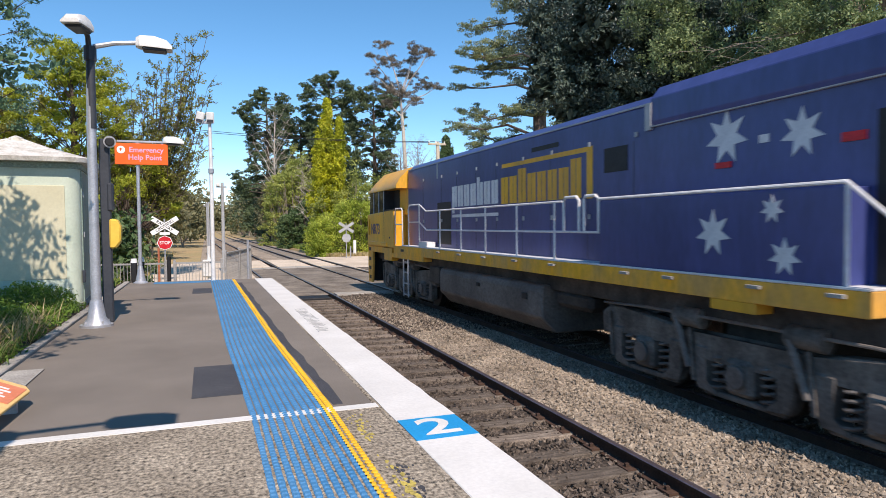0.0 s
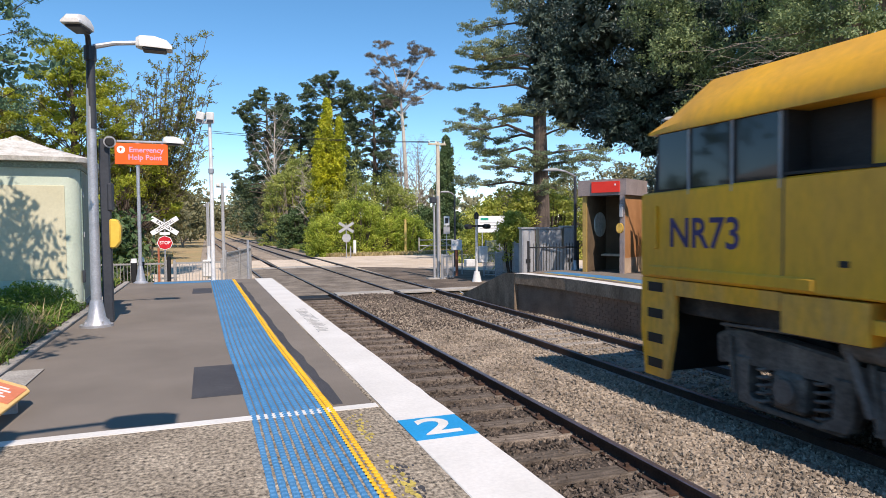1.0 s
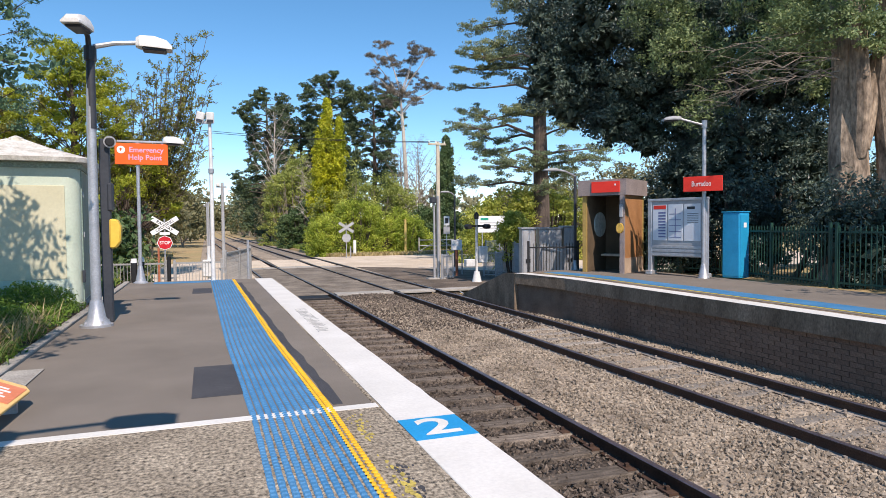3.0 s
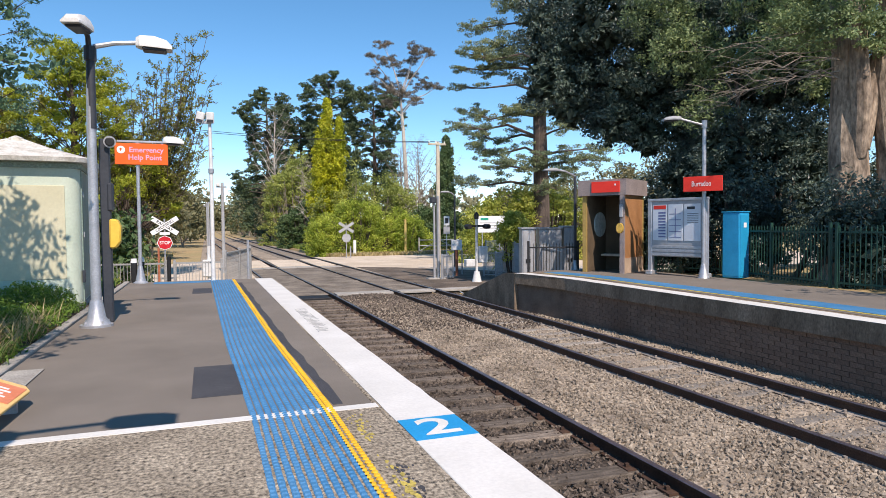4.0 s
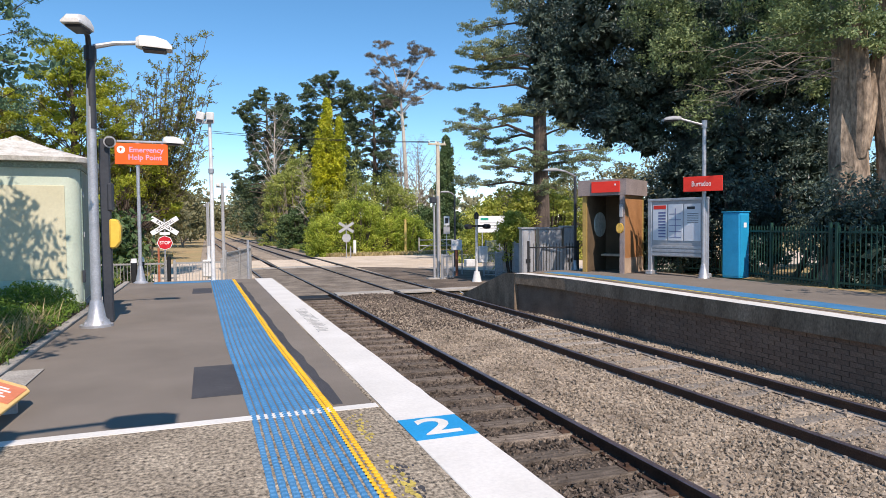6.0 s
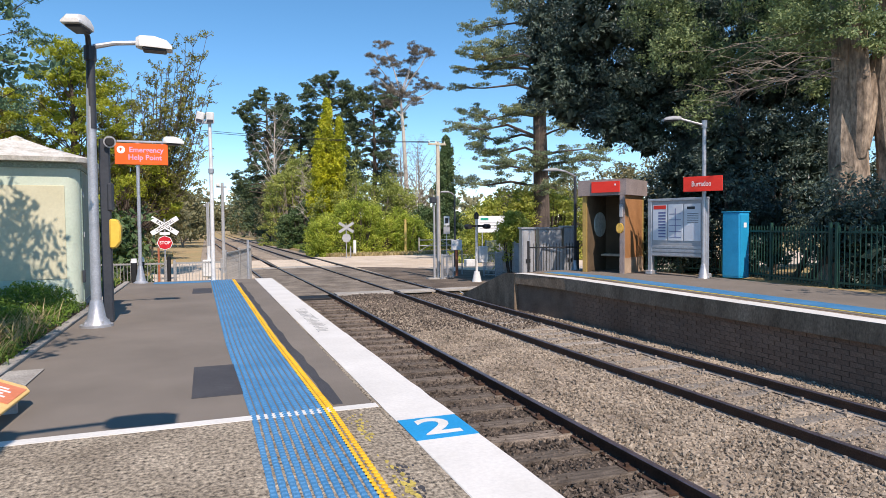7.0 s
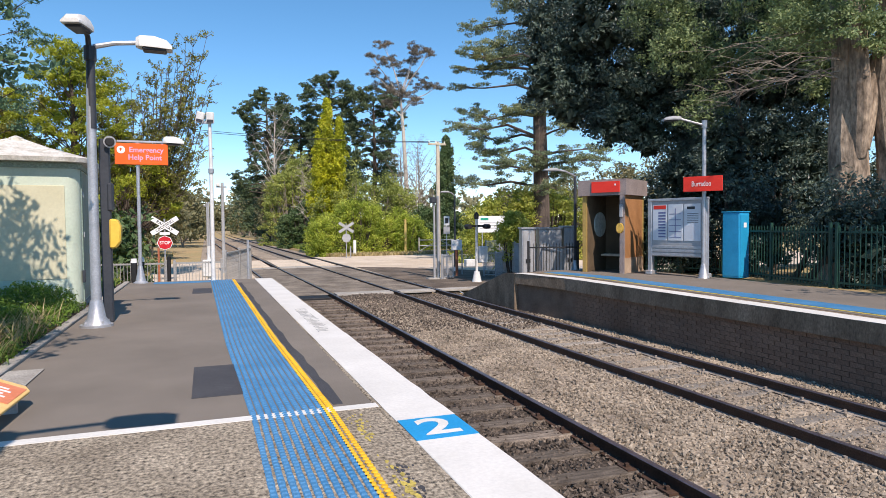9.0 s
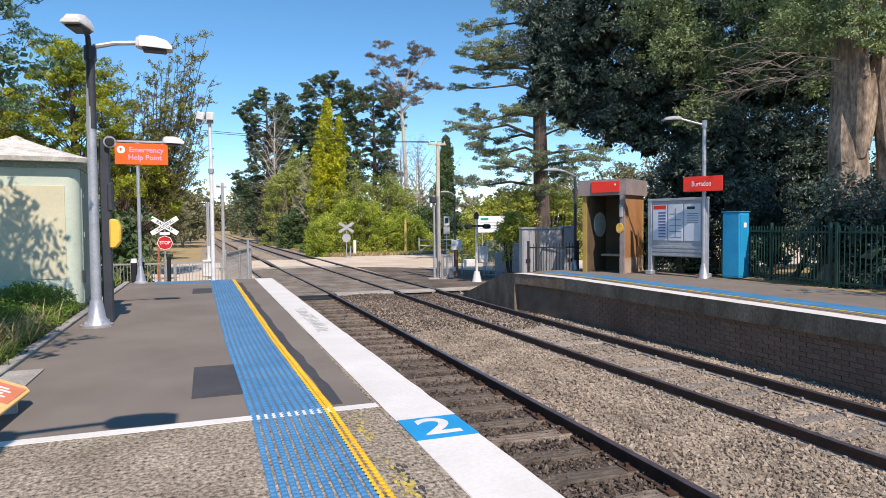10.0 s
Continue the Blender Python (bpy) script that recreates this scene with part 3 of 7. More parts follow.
def studs():
    """Raised warning studs, row after row."""
    r = np.random.default_rng(5)
    k = 8
    ang = np.arange(k) * 2 * np.pi / k
    for name, cols, material, label in (("blue_studs", [0.275 + 0.0505 * i for i in range(10)], BLUE_PAINT, "rows of raised blue warning studs"), ("yellow_studs", [0.748, 0.795], YELLOW_PAINT, "double row of raised yellow warning studs")):
        vs, fs, n = [], [], 0
        for c in cols:
            y = 2.2
            while y < 16.5:
                rad, dx = (0.0195, 0.0) if y < 4.5 else (0.021, 0.0)
                x = c + blue_bend(y)
                bottom = np.stack((x + rad * np.cos(ang), y + rad * 1.12 * np.sin(ang), np.full(k, 0.002)), 1)
                top = np.stack((x + 0.75 * rad * np.cos(ang), y + 0.8 * rad * np.sin(ang), np.full(k, 0.0095)), 1)
                vs += [bottom, top]
                for j in range(k):
                    q = (j + 1) % k
                    fs.append((n + j, n + q, n + k + q, n + k + j))
                fs += [(n + k, n + k + 1, n + k + 2, n + k + 3), (n + k, n + k + 3, n + k + 4, n + k + 7), (n + k + 4, n + k + 5, n + k + 6, n + k + 7)]
                n += 2 * k
                y += 0.05
        tagged(fast_mesh(name, np.concatenate(vs), np.array(fs), material), label, "tactile paving", kind="stuff")
    for i in range(10):
        c = 0.275 + 0.0505 * i
        tagged(strip("blue_line", c - 0.021, c + 0.021, 4.55, 16.4, 0.003, BLUE_PAINT, 0.25, blue_bend, wob=0.001), "narrow blue painted line under tactile studs", "line marking", "blue tactile lines")
        tagged(strip("blue_line", c - 0.017, c + 0.017, 2.0, 4.4, 0.002, BLUE_PAINT, 0.1, wob=0.004), "worn narrow blue painted line under tactile studs", "line marking", "blue tactile lines")
    for c in (0.748, 0.795):
        tagged(strip("yellow_line", c - 0.021, c + 0.021, 4.55, 16.5, 0.003, YELLOW_PAINT, 0.25, blue_bend, wob=0.001), "narrow yellow painted line under tactile studs", "line marking", "yellow tactile lines")


studs()


def edge_marks():
    """Worn, unreadable lettering along the white line, and flakes of old paint."""
    r = random.Random(12)
    bm = bmesh.new()
    for i in range(18):
        y = 10.1 - 0.13 * i
        x = 1.24 + r.uniform(0, 0.02)
        box(bm, x, x + r.uniform(0.11, 0.19), y, y + 0.014, 0.006, 0.008)
        if r.random() < 0.6:
            box(bm, x + 0.02, x + r.uniform(0.06, 0.15), y - 0.06, y - 0.048, 0.006, 0.008)
        for q in range(3):
            if r.random() < 0.45:
                box(bm, x + 0.075 * q, x + 0.075 * q + 0.01, y - 0.06, y, 0.006, 0.008)
    box(bm, 1.36, 1.46, 2.62, 2.635, 0.006, 0.008)
    box(bm, 1.43, 1.445, 2.52, 2.62, 0.006, 0.008)
    tagged(part("worn_lettering", bm, mat("worn_ink", (0.16, 0.16, 0.16), (0.4, 0.4, 0.39), 14, 60, 0.7, 0.0)), "worn grey lettering on the white edge line", "line marking", kind="structure")
    for material, n, seed in ((FADED_YELLOW, 90, 1), (DARK_PATCH, 70, 2)):
        q = random.Random(seed)
        bm = bmesh.new()
        for i in range(n):
            y = q.choice((3.25, 3.05, 2.85, 3.9, 4.2)) + q.gauss(0, 0.12) if seed == 1 else q.uniform(2.3, 3.3)
            x = 0.9 + q.gauss(0, 0.028) + (0.04 if seed == 2 else 0.0)
            s = q.uniform(0.003, 0.016)
            pts = [(x + s * q.uniform(0.5, 1.1) * math.cos(a), y + 2.2 * s * q.uniform(0.5, 1.1) * math.sin(a)) for a in (k * math.pi / 3.5 for k in range(7))]
            prism(bm, pts, 0.0005, 0.002 + 0.00002 * i, "z")
        tagged(part("paint_flakes", bm, material), "flaking remnants of old paint on the concrete", "paint", kind="stuff")


edge_marks()


# ---- far platform ----
def far_edge(y):
    return -0.17 * max(0.0, y - 14.3)


def platform_far():
    z = -0.1
    p = base("platform_far", 0, 0, 0, 0, "asphalt railway platform with brick face and white edge", "platform", kind="structure")
    part("asphalt_top", boxes((9.0, 12.0, -30, 17.0, z - 0.3, z)), ASPHALT, p)
    bm = bmesh.new()
    prism(bm, [(8.5, -30), (9.05, -30), (9.05, 16.5), (8.14, 16.5), (8.5, 14.3)], z - 0.3, z, "z")
    part("coping", bm, DARK_CONCRETE, p, "sooty concrete coping", bevel=0.015)
    bm = bmesh.new()
    prism(bm, [(8.6, -30), (12, -30), (12, 17), (8.26, 17), (8.25, 16.45), (8.6, 14.3)], -1.5, z - 0.3, "z")
    part("face_wall", bm, MORTAR, p)
    bm = bmesh.new()
    prism(bm, [(16.5, -1.4), (16.5, -0.1), (17.2, -0.15), (20.4, -1.05), (20.4, -1.4)], 8.14, 11.5, "x")
    part("ramp", bm, DARK_CONCRETE, p, "dark concrete end ramp")
    return p


PLATFORM_FAR = platform_far()
ZF = -0.1
tagged(strip("edge_line", 8.5, 8.86, -6, 16.45, ZF + 0.005, WHITE_PAINT, 0.25, far_edge, wob=0.006), "white painted line along the far platform edge", "line marking")
tagged(strip("yellow_line", 9.18, 9.26, -6, 16.2, ZF + 0.005, FADED_YELLOW, 0.25, far_edge, wob=0.004), "narrow yellow line on the far platform", "line marking")
tagged(strip("blue_strip", 9.3, 9.86, -6, 16.3, ZF + 0.005, BLUE_PAINT, 0.25, far_edge, wob=0.004), "blue tactile strip on the far platform", "line marking")


# ---- locomotive: origin on the rails at its cab end; it lies towards -y ----
def star(bm, x, y, z, r, turn=0.0, points=7):
    ring = []
    for k in range(points * 2):
        a = math.pi * k / points + turn
        q = r if k % 2 == 0 else r * 0.47
        ring.append((x, y + q * math.sin(a), z + q * math.cos(a)))
    front = [bm.verts.new(p) for p in ring]
    back = [bm.verts.new((p[0] + 0.006, p[1], p[2])) for p in ring]
    bm.faces.new(front)
    n = len(ring)
    for i in range(n):
        bm.faces.new((front[i], front[(i + 1) % n], back[(i + 1) % n], back[i]))
    return bm


def build_locomotive():
    loco = base("locomotive", 6.885, 22.83, RAIL_TOP, 0, "blue and yellow diesel freight locomotive with white stars along its hood", "locomotive")

    def span(x0, x1, s0, s1, z0, z1):
        return (x0, x1, -s1, -s0, z0, z1)

    def sides(name, s0, s1, z0, z1, x0, x1, material, label="", bevel=0.006):
        for sg in (-1, 1):
            a, b = sorted((sg * x0, sg * x1))
            part(name, boxes(span(a, b, s0, s1, z0, z1)), material, loco, label, bevel=bevel)

    # underframe and sills
    part("underframe", boxes(span(-1.2, 1.2, 0.4, 21.2, 1.12, 1.6)), LOCO_BLACK, loco, bevel=0.02)
    sides("sill", 3.52, 18.8, 1.42, 1.66, 1.2, 1.475, LOCO_GRIME, "weathered yellow side sill")
    sides("sill_drop", 3.32, 6.4, 1.29, 1.419, 1.22, 1.47, LOCO_GRIME, "weathered yellow sill panel")
    sides("sill_drop", 2.36, 3.3, 1.17, 1.56, 1.22, 1.472, LOCO_GRIME, "weathered yellow sill panel")
    sides("cab_sill", 0.78, 2.35, 1.38, 1.57, 1.22, 1.468, LOCO_GRIME, "weathered yellow sill panel below the cab")
    sides("sill_slot", 4.3, 4.62, 1.5, 1.57, 1.46, 1.479, BLACK, "", 0.0)
    sides("sill_drop", 16.9, 17.55, 1.3, 1.419, 1.22, 1.472, LOCO_YELLOW, "yellow sill panel")
    sides("walkway_edge", 4.4, 18.8, 1.662, 1.69, 1.1, 1.478, LOCO_WHITE, "white walkway edge")
    sides("step_box", 6.02, 6.62, 1.695, 1.83, 1.2, 1.46, LOCO_WHITE, "grimy white box on the walkway")
    for s in (7.65, 9.07, 10.45, 11.9, 13.3, 15.3, 16.2, 17.55, 18.5):
        sides("bracket", s - 0.09, s + 0.09, 1.58, 1.62, 1.476, 1.52, CONCRETE, "", 0.004)
    # long hood
    bm = bmesh.new()
    prism(bm, [(-1.12, 1.6), (-1.12, 3.9), (-0.92, 4.07), (0.92, 4.07), (1.12, 3.9), (1.12, 1.6)], -20.6, -3.95, "y")
    part("long_hood", bm, LOCO_BLUE, loco, "dark blue long hood", bevel=0.02)
    bm = bmesh.new()
    prism(bm, [(-1.125, 3.6), (-1.145, 3.66), (-1.145, 3.97), (-1.0, 4.14), (1.0, 4.14), (1.145, 3.97), (1.145, 3.66), (1.125, 3.6)], -20.4, -15.4, "y")
    part("radiator_housing", bm, LOCO_BLUE, loco, "blue radiator housing along the roof", bevel=0.01)
    sides("roof_trim", 15.4, 20.4, 3.585, 3.6, 1.115, 1.165, GREY_PAINT, "", 0.0)
    sides("roof_trim", 4.0, 15.38, 3.905, 3.93, 1.02, 1.128, GREY_PAINT, "", 0.0)
    sides("roof_seam", 15.3, 15.42, 3.55, 3.92, 1.1, 1.165, GREY_PAINT, "pale seam strip", 0.0)
    sides("roof_seam", 6.55, 6.66, 3.5, 3.92, 1.1, 1.126, GREY_PAINT, "pale seam strip", 0.0)
    for s0, s1, z0, z1 in ((14.27, 14.86, 3.05, 3.42), (6.6, 7.6, 1.78, 2.86), (11.9, 12.9, 3.62, 3.7)):
        sides("grille", s0, s1, z0, z1, 1.1, 1.127, BLACK, "black air intake grille", 0.0)
    for s in (5.4, 6.9, 8.0, 9.2, 10.3, 11.5, 12.6, 13.8, 15.0):
        sides("door_seam", s - 0.006, s + 0.006, 1.72, 3.45, 1.1, 1.1235, DARK_GREY, "", 0.0)
        sides("latch", s + 0.05, s + 0.1, 2.35, 2.43, 1.11, 1.15, GREY_PAINT, "", 0.0)
        sides("latch", s + 0.05, s + 0.1, 3.5, 3.57, 1.11, 1.15, GREY_PAINT, "", 0.0)
    # wide lower casing with the stars
    sides("lower_casing", 14.65, 18.55, 1.69, 2.6, 1.0, 1.46, LOCO_BLUE, "blue lower side casing")
    # Flat black panel: shade of the hood-end recess put into colour.
    sides("recess_shade", 18.6, 20.5, 1.7, 3.3, 1.0, 1.126, BLACK, "black panel for the shaded recess at the hood end", 0.0)
    for s, z, r, x in ((16.77, 3.28, 0.33, 1.125), (17.8, 3.2, 0.27, 1.125), (16.93, 2.16, 0.27, 1.465), (17.75, 2.41, 0.15, 1.465), (17.91, 1.93, 0.2, 1.465)):
        for sg in (-1, 1):
            bm = star(bmesh.new(), 0, 0, 0, r)
            part("star", bm, STAR_WHITE, loco, "white seven-pointed star").matrix_local = pose(sg * (x + 0.006), -s, z, 0, 0, 0 if sg < 0 else 180)
    sides("red_plate", 18.25, 18.5, 3.04, 3.13, 1.12, 1.14, STOP_RED, "small red plate", 0.0)
    sides("red_plate", 16.6, 16.85, 2.92, 2.99, 1.12, 1.14, STOP_RED, "small red plate", 0.0)
    sides("label_plate", 17.25, 17.38, 3.15, 3.24, 1.12, 1.132, LOCO_WHITE, "", 0.0)
    # company mark as plain bars
    for i in range(7):
        s = 7.7 + 0.395 * i
        for k in (0, 1):
            sides("white_bar", s + 0.175 * k, s + 0.175 * k + 0.15, 2.72 - (0.16 if i == 0 and k == 0 else 0), 3.22 + (0.12 if i == 4 and k == 0 else 0), 1.11, 1.1265, LOCO_WHITE, "", 0.0)
    for i in range(8):
        s = 10.56 + 0.39 * i
        for k in (0, 1):
            sides("yellow_bar", s + 0.175 * k, s + 0.175 * k + 0.15, 2.7, 3.24 + (0.12 if i in (2, 7) else 0), 1.11, 1.1265, LOCO_YELLOW, "", 0.0)
    sides("white_bar", 7.7, 10.4, 2.46, 2.53, 1.11, 1.1265, LOCO_WHITE, "", 0.0)
    sides("yellow_bar", 10.6, 13.95, 3.43, 3.51, 1.11, 1.1265, LOCO_YELLOW, "", 0.0)
    sides("yellow_bar", 13.78, 13.95, 2.68, 3.428, 1.11, 1.1265, LOCO_YELLOW, "", 0.0)
    # cab
    bm = bmesh.new()
    prism(bm, [(-0.12, 1.58), (-0.12, 2.62), (-0.14, 2.66), (-3.5, 2.76), (-3.5, 1.58)], -1.47, 1.47, "x")
    part("cab_lower", bm, LOCO_YELLOW, loco, "yellow cab side", bevel=0.02)
    bm = bmesh.new()
    prism(bm, [(-0.34, 2.6), (-0.42, 3.5), (-2.38, 3.5), (-2.38, 2.6)], -1.44, 1.44, "x")
    part("cab_upper", bm, BLACK, loco, "black window band", bevel=0.015)
    part("cab_inset", boxes(span(-1.12, 1.12, 2.38, 3.98, 2.6, 3.6)), LOCO_YELLOW, loco, bevel=0.01)
    # Flat black panel on the inset behind the cab windows.
    sides("inset_panel", 2.39, 3.05, 2.78, 3.45, 1.1, 1.13, BLACK, "", 0.0)
    part("ledge", boxes(span(-1.475, 1.475, 2.36, 3.52, 2.745, 2.775)), BLACK, loco)
    for s0, s1 in ((0.46, 0.98), (1.06, 1.66), (1.74, 2.3)):
        for sg in (-1, 1):
            a, b = sorted((sg * 1.43, sg * 1.449))
            w = part("cab_window", boxes(span(a, b, s0, s1, 2.7, 3.4)), CAB_GLASS, loco, "dark glass")
            part("window_rail", tubes(((((sg * 1.46), -s1 - 0.03, 2.62), (sg * 1.46, -s1 - 0.03, 3.46)), 0.014)), GREY_PAINT, w)
    bm = bmesh.new()
    rings = []
    for s, dz, dx in ((0.3, 0.72, 0.02), (0.55, 0.4, 0.0), (0.95, 0.0, 0.0), (3.92, 0.0, 0.0)):
        prof = ((-1.49, 3.4), (-1.49, 3.5), (-1.36, 3.72), (-1.05, 4.02), (-0.6, 4.1), (0.6, 4.1), (1.05, 4.02), (1.36, 3.72), (1.49, 3.5), (1.49, 3.4))
        rings.append([bm.verts.new((x, -s, 3.4 + (z - 3.4) * (1 - dz))) for x, z in prof])
    for a, b in zip(rings, rings[1:]):
        for i in range(len(a) - 1):
            bm.faces.new((a[i], a[i + 1], b[i + 1], b[i]))
        bm.faces.new((a[-1], a[0], b[0], b[-1]))
    bm.faces.new(rings[0][::-1])
    bm.faces.new(rings[-1])
    part("cab_roof", bm, LOCO_YELLOW, loco, "yellow rounded cab roof", smooth=True)
    sides("cab_flare", 0.3, 2.75, 1.6, 1.74, 1.44, 1.5, LOCO_YELLOW, "yellow ledge below the cab side", 0.02)
    sides("hand_grip", 0.42, 0.47, 1.95, 2.5, 1.47, 1.51, LOCO_YELLOW, "", 0.01)
    sides("lock", 3.0, 3.1, 1.86, 1.92, 1.46, 1.476, BLACK, "", 0.0)
    for m in (pose(-1.474, -1.26, 2.14, 90, 0, -90), pose(1.474, -1.26, 2.14, 90, 0, 90)):
        writing("number", "NR73", 0.5, m, NUMBER_BLUE, loco, 0.003, 0.98, 0.006)
    # pilot with step holes
    bm = bmesh.new()
    prism(bm, [(-0.12, 1.575), (-0.12, 0.9), (-0.2, 0.3), (-0.26, 0.3), (-0.24, 1.575)], -1.2, 1.2, "x")
    part("pilot", bm, LOCO_GRIME, loco, "yellow pilot plate", bevel=0.015)
    # Black sheet behind the pilot: the shade under the deck put into colour.
    part("pilot_shade", boxes(span(-1.375, 1.375, 0.27, 0.33, 0.32, 1.575)), BLACK, loco)
    sides("cab_seam", 2.37, 2.39, 1.62, 2.74, 1.46, 1.474, DARK_GREY, "", 0.0)
    for sg in (-1, 1):
        bm = bmesh.new()
        prism(bm, [(-0.12, 1.575), (-0.12, 0.9), (-0.2, 0.3), (-0.62, 0.3), (-0.76, 0.95), (-0.76, 1.575)], min(sg * 1.38, sg * 1.46), max(sg * 1.38, sg * 1.46), "x")
        part("step_column", bm, LOCO_GRIME, loco, "yellow step column with dark openings", bevel=0.01)
    for i, z in enumerate((0.42, 0.74, 1.06, 1.4)):
        sides("step_hole", 0.26, 0.56, z, z + 0.12, 1.45, 1.464, BLACK, "dark step opening", 0.0)
    part("coupler", boxes(span(-0.16, 0.16, -0.35, 0.2, 0.72, 1.05)), LOCO_BLACK, loco, bevel=0.03)
    # fuel tank
    bm = bmesh.new()
    prism(bm, [(-1.34, 1.2), (-1.38, 1.1), (-1.38, 0.62), (-1.1, 0.34), (1.1, 0.34), (1.38, 0.62), (1.38, 1.1), (1.34, 1.2)], -12.75, -7.45, "y")
    part("fuel_tank", bm, LOCO_TANK, loco, "dark grey fuel tank", bevel=0.03)
    sides("tank_fitting", 9.85, 10.0, 0.95, 1.03, 1.37, 1.41, BLACK, "", 0.01)
    sides("tank_fitting", 12.0, 12.2, 0.9, 1.02, 1.37, 1.4, BLACK, "", 0.01)
    sides("equipment_box", 6.4, 7.2, 0.75, 1.2, 0.9, 1.3, LOCO_BLACK, "", 0.03)
    sides("air_tank", 12.9, 14.0, 0.85, 1.15, 0.85, 1.2, LOCO_BLACK, "", 0.08)
    # ladder and rails
    for sg in (-1, 1):
        lad = part("ladder", tubes((((sg * 1.49, -4.64, 1.3), (sg * 1.49, -4.64, 0.22)), 0.025), (((sg * 1.49, -5.1, 1.3), (sg * 1.49, -5.1, 0.22)), 0.025)), GREY_PAINT, loco, "silver ladder")
        for z in (0.26, 0.58, 0.9, 1.2):
            part("rung", boxes(span(sg * 1.47 - 0.03, sg * 1.47 + 0.03, 4.64, 5.1, z, z + 0.03)), GREY_PAINT, lad)
        x = sg * 1.44

        def bar(name, *pts, r=0.018):
            part(name, tubes(([(x, -s, z) for s, z in pts], r)), LOCO_WHITE, loco, "", True)
        bar("handrail", (5.0, 1.69), (5.0, 2.74), (5.04, 2.81), (5.12, 2.84), (6.0, 2.84), (6.6, 2.64), (13.55, 2.64))
        bar("handrail", (5.0, 2.36), (6.0, 2.36), (6.6, 2.15), (13.55, 2.15))
        for s, z in ((6.0, 2.84), (7.65, 2.64), (9.07, 2.64), (10.45, 2.64), (11.9, 2.64), (13.3, 2.64)):
            bar("handrail_post", (s, 1.69), (s, z), r=0.02)
        bar("gate_hoop", (13.6, 2.15), (13.6, 2.64), (13.66, 2.7), (13.98, 2.7), (14.06, 2.64), (14.06, 2.15), r=0.024)
        bar("gate_hoop", (14.2, 2.15), (14.2, 2.66), (14.26, 2.7), (14.52, 2.7), (14.6, 2.64), (14.6, 2.15), r=0.024)
        bar("gate_bar", (13.55, 2.15), (14.62, 2.15))
        bar("cab_hoop", (3.62, 1.69), (3.62, 2.7), (3.68, 2.78), (4.3, 2.78), (4.38, 2.7), (4.38, 1.69), r=0.02)
        bar("cab_hoop_bar", (3.62, 2.3), (4.38, 2.3))
        bar("casing_rail", (14.62, 2.64), (18.55, 2.64), (19.7, 1.72), r=0.022)
        bar("casing_post", (18.56, 1.69), (18.56, 2.62), r=0.02)
    # bogies
    wheelsets = []
    for s_mid in (3.95, 17.1):
        bogie = new("bogie")
        bogie.parent = loco
        bogie.location = (0, -s_mid, 0)
        for sg in (-1, 1):
            def across(a, b):
                return tuple(sorted((sg * a, sg * b)))
            x0, x1 = across(1.0, 1.22)
            bm = bmesh.new()
            prism(bm, [(-2.72, 0.62), (-2.74, 0.96), (-2.55, 1.06), (-2.2, 1.06), (-1.2, 0.98), (-0.9, 0.9), (0.9, 0.9), (1.2, 0.98), (2.2, 1.06), (2.55, 1.06), (2.74, 0.96), (2.72, 0.62), (2.3, 0.72), (1.2, 0.7), (0.7, 0.62), (-0.7, 0.62), (-1.2, 0.7), (-2.3, 0.72)], x0, x1, "x")
            part("side_frame", bm, LOCO_BOGIE, bogie, "dusty cast side frame", bevel=0.03)
            for y in (-1.7, 0.0, 1.7):
                for dy in (-0.62, 0.62):
                    e = 0.12 if dy > 0 else -0.12
                    bm = bmesh.new()
                    prism(bm, [(y + dy - e, 0.78), (y + dy + e, 0.78), (y + dy + 0.9 * e, 0.4), (y + dy + 0.4 * e, 0.25), (y + dy - 2.2 * e, 0.22), (y + dy - 2.0 * e, 0.3), (y + dy - 0.7 * e, 0.36), (y + dy - 0.8 * e, 0.6)], *across(1.06, 1.24), "x")
                    part("pedestal", bm, LOCO_BOGIE, bogie, bevel=0.02)
                part("axle_box", boxes((*across(1.0, 1.27), y - 0.2, y + 0.2, 0.3, 0.72)), LOCO_BOGIE, bogie, bevel=0.05)
                part("axle_cap", disc(bmesh.new(), (sg * 1.27, y, 0.52), (sg, 0, 0), 0.14, 0.05, 16), LOCO_TANK, bogie, bevel=0.012)
                part("tie_bar", boxes((*across(1.1, 1.2), y - 0.6, y + 0.6, 0.2, 0.27)), LOCO_BOGIE, bogie, bevel=0.015)
                for dy in (-0.36, 0.36):
                    bm = bmesh.new()
                    coil = [(sg * 1.16 + 0.085 * math.cos(k * 0.9), y + dy + 0.085 * math.sin(k * 0.9), 0.28 + 0.0125 * k) for k in range(34)]
                    tube(bm, coil, 0.019, 5)
                    part("spring", bm, LOCO_TANK, bogie, "", True)
                part("brake_shoe", boxes((*across(0.7, 0.84), y + 0.52, y + 0.62, 0.3, 0.75)), LOCO_BLACK, bogie, bevel=0.02)
                part("brake_hanger", tubes((((sg * 1.26, y + 0.78, 0.98), (sg * 1.26, y + 0.7, 0.34)), 0.028)), LOCO_BOGIE, bogie)
            for y in (-0.85, 0.85):
                part("brake_cylinder", tubes((((sg * 1.2, y - 0.26, 1.1), (sg * 1.2, y - 0.24, 1.1), (sg * 1.2, y + 0.2, 1.1), (sg * 1.2, y + 0.26, 1.1)), [0.09, 0.125, 0.125, 0.05]), sides=14), LOCO_BOGIE, bogie, "dusty brake cylinder", True)
                part("damper", tubes((((sg * 1.29, y - 0.1, 0.5), (sg * 1.29, y + 0.14, 1.08)), 0.045), sides=10), LOCO_TANK, bogie, "", True)
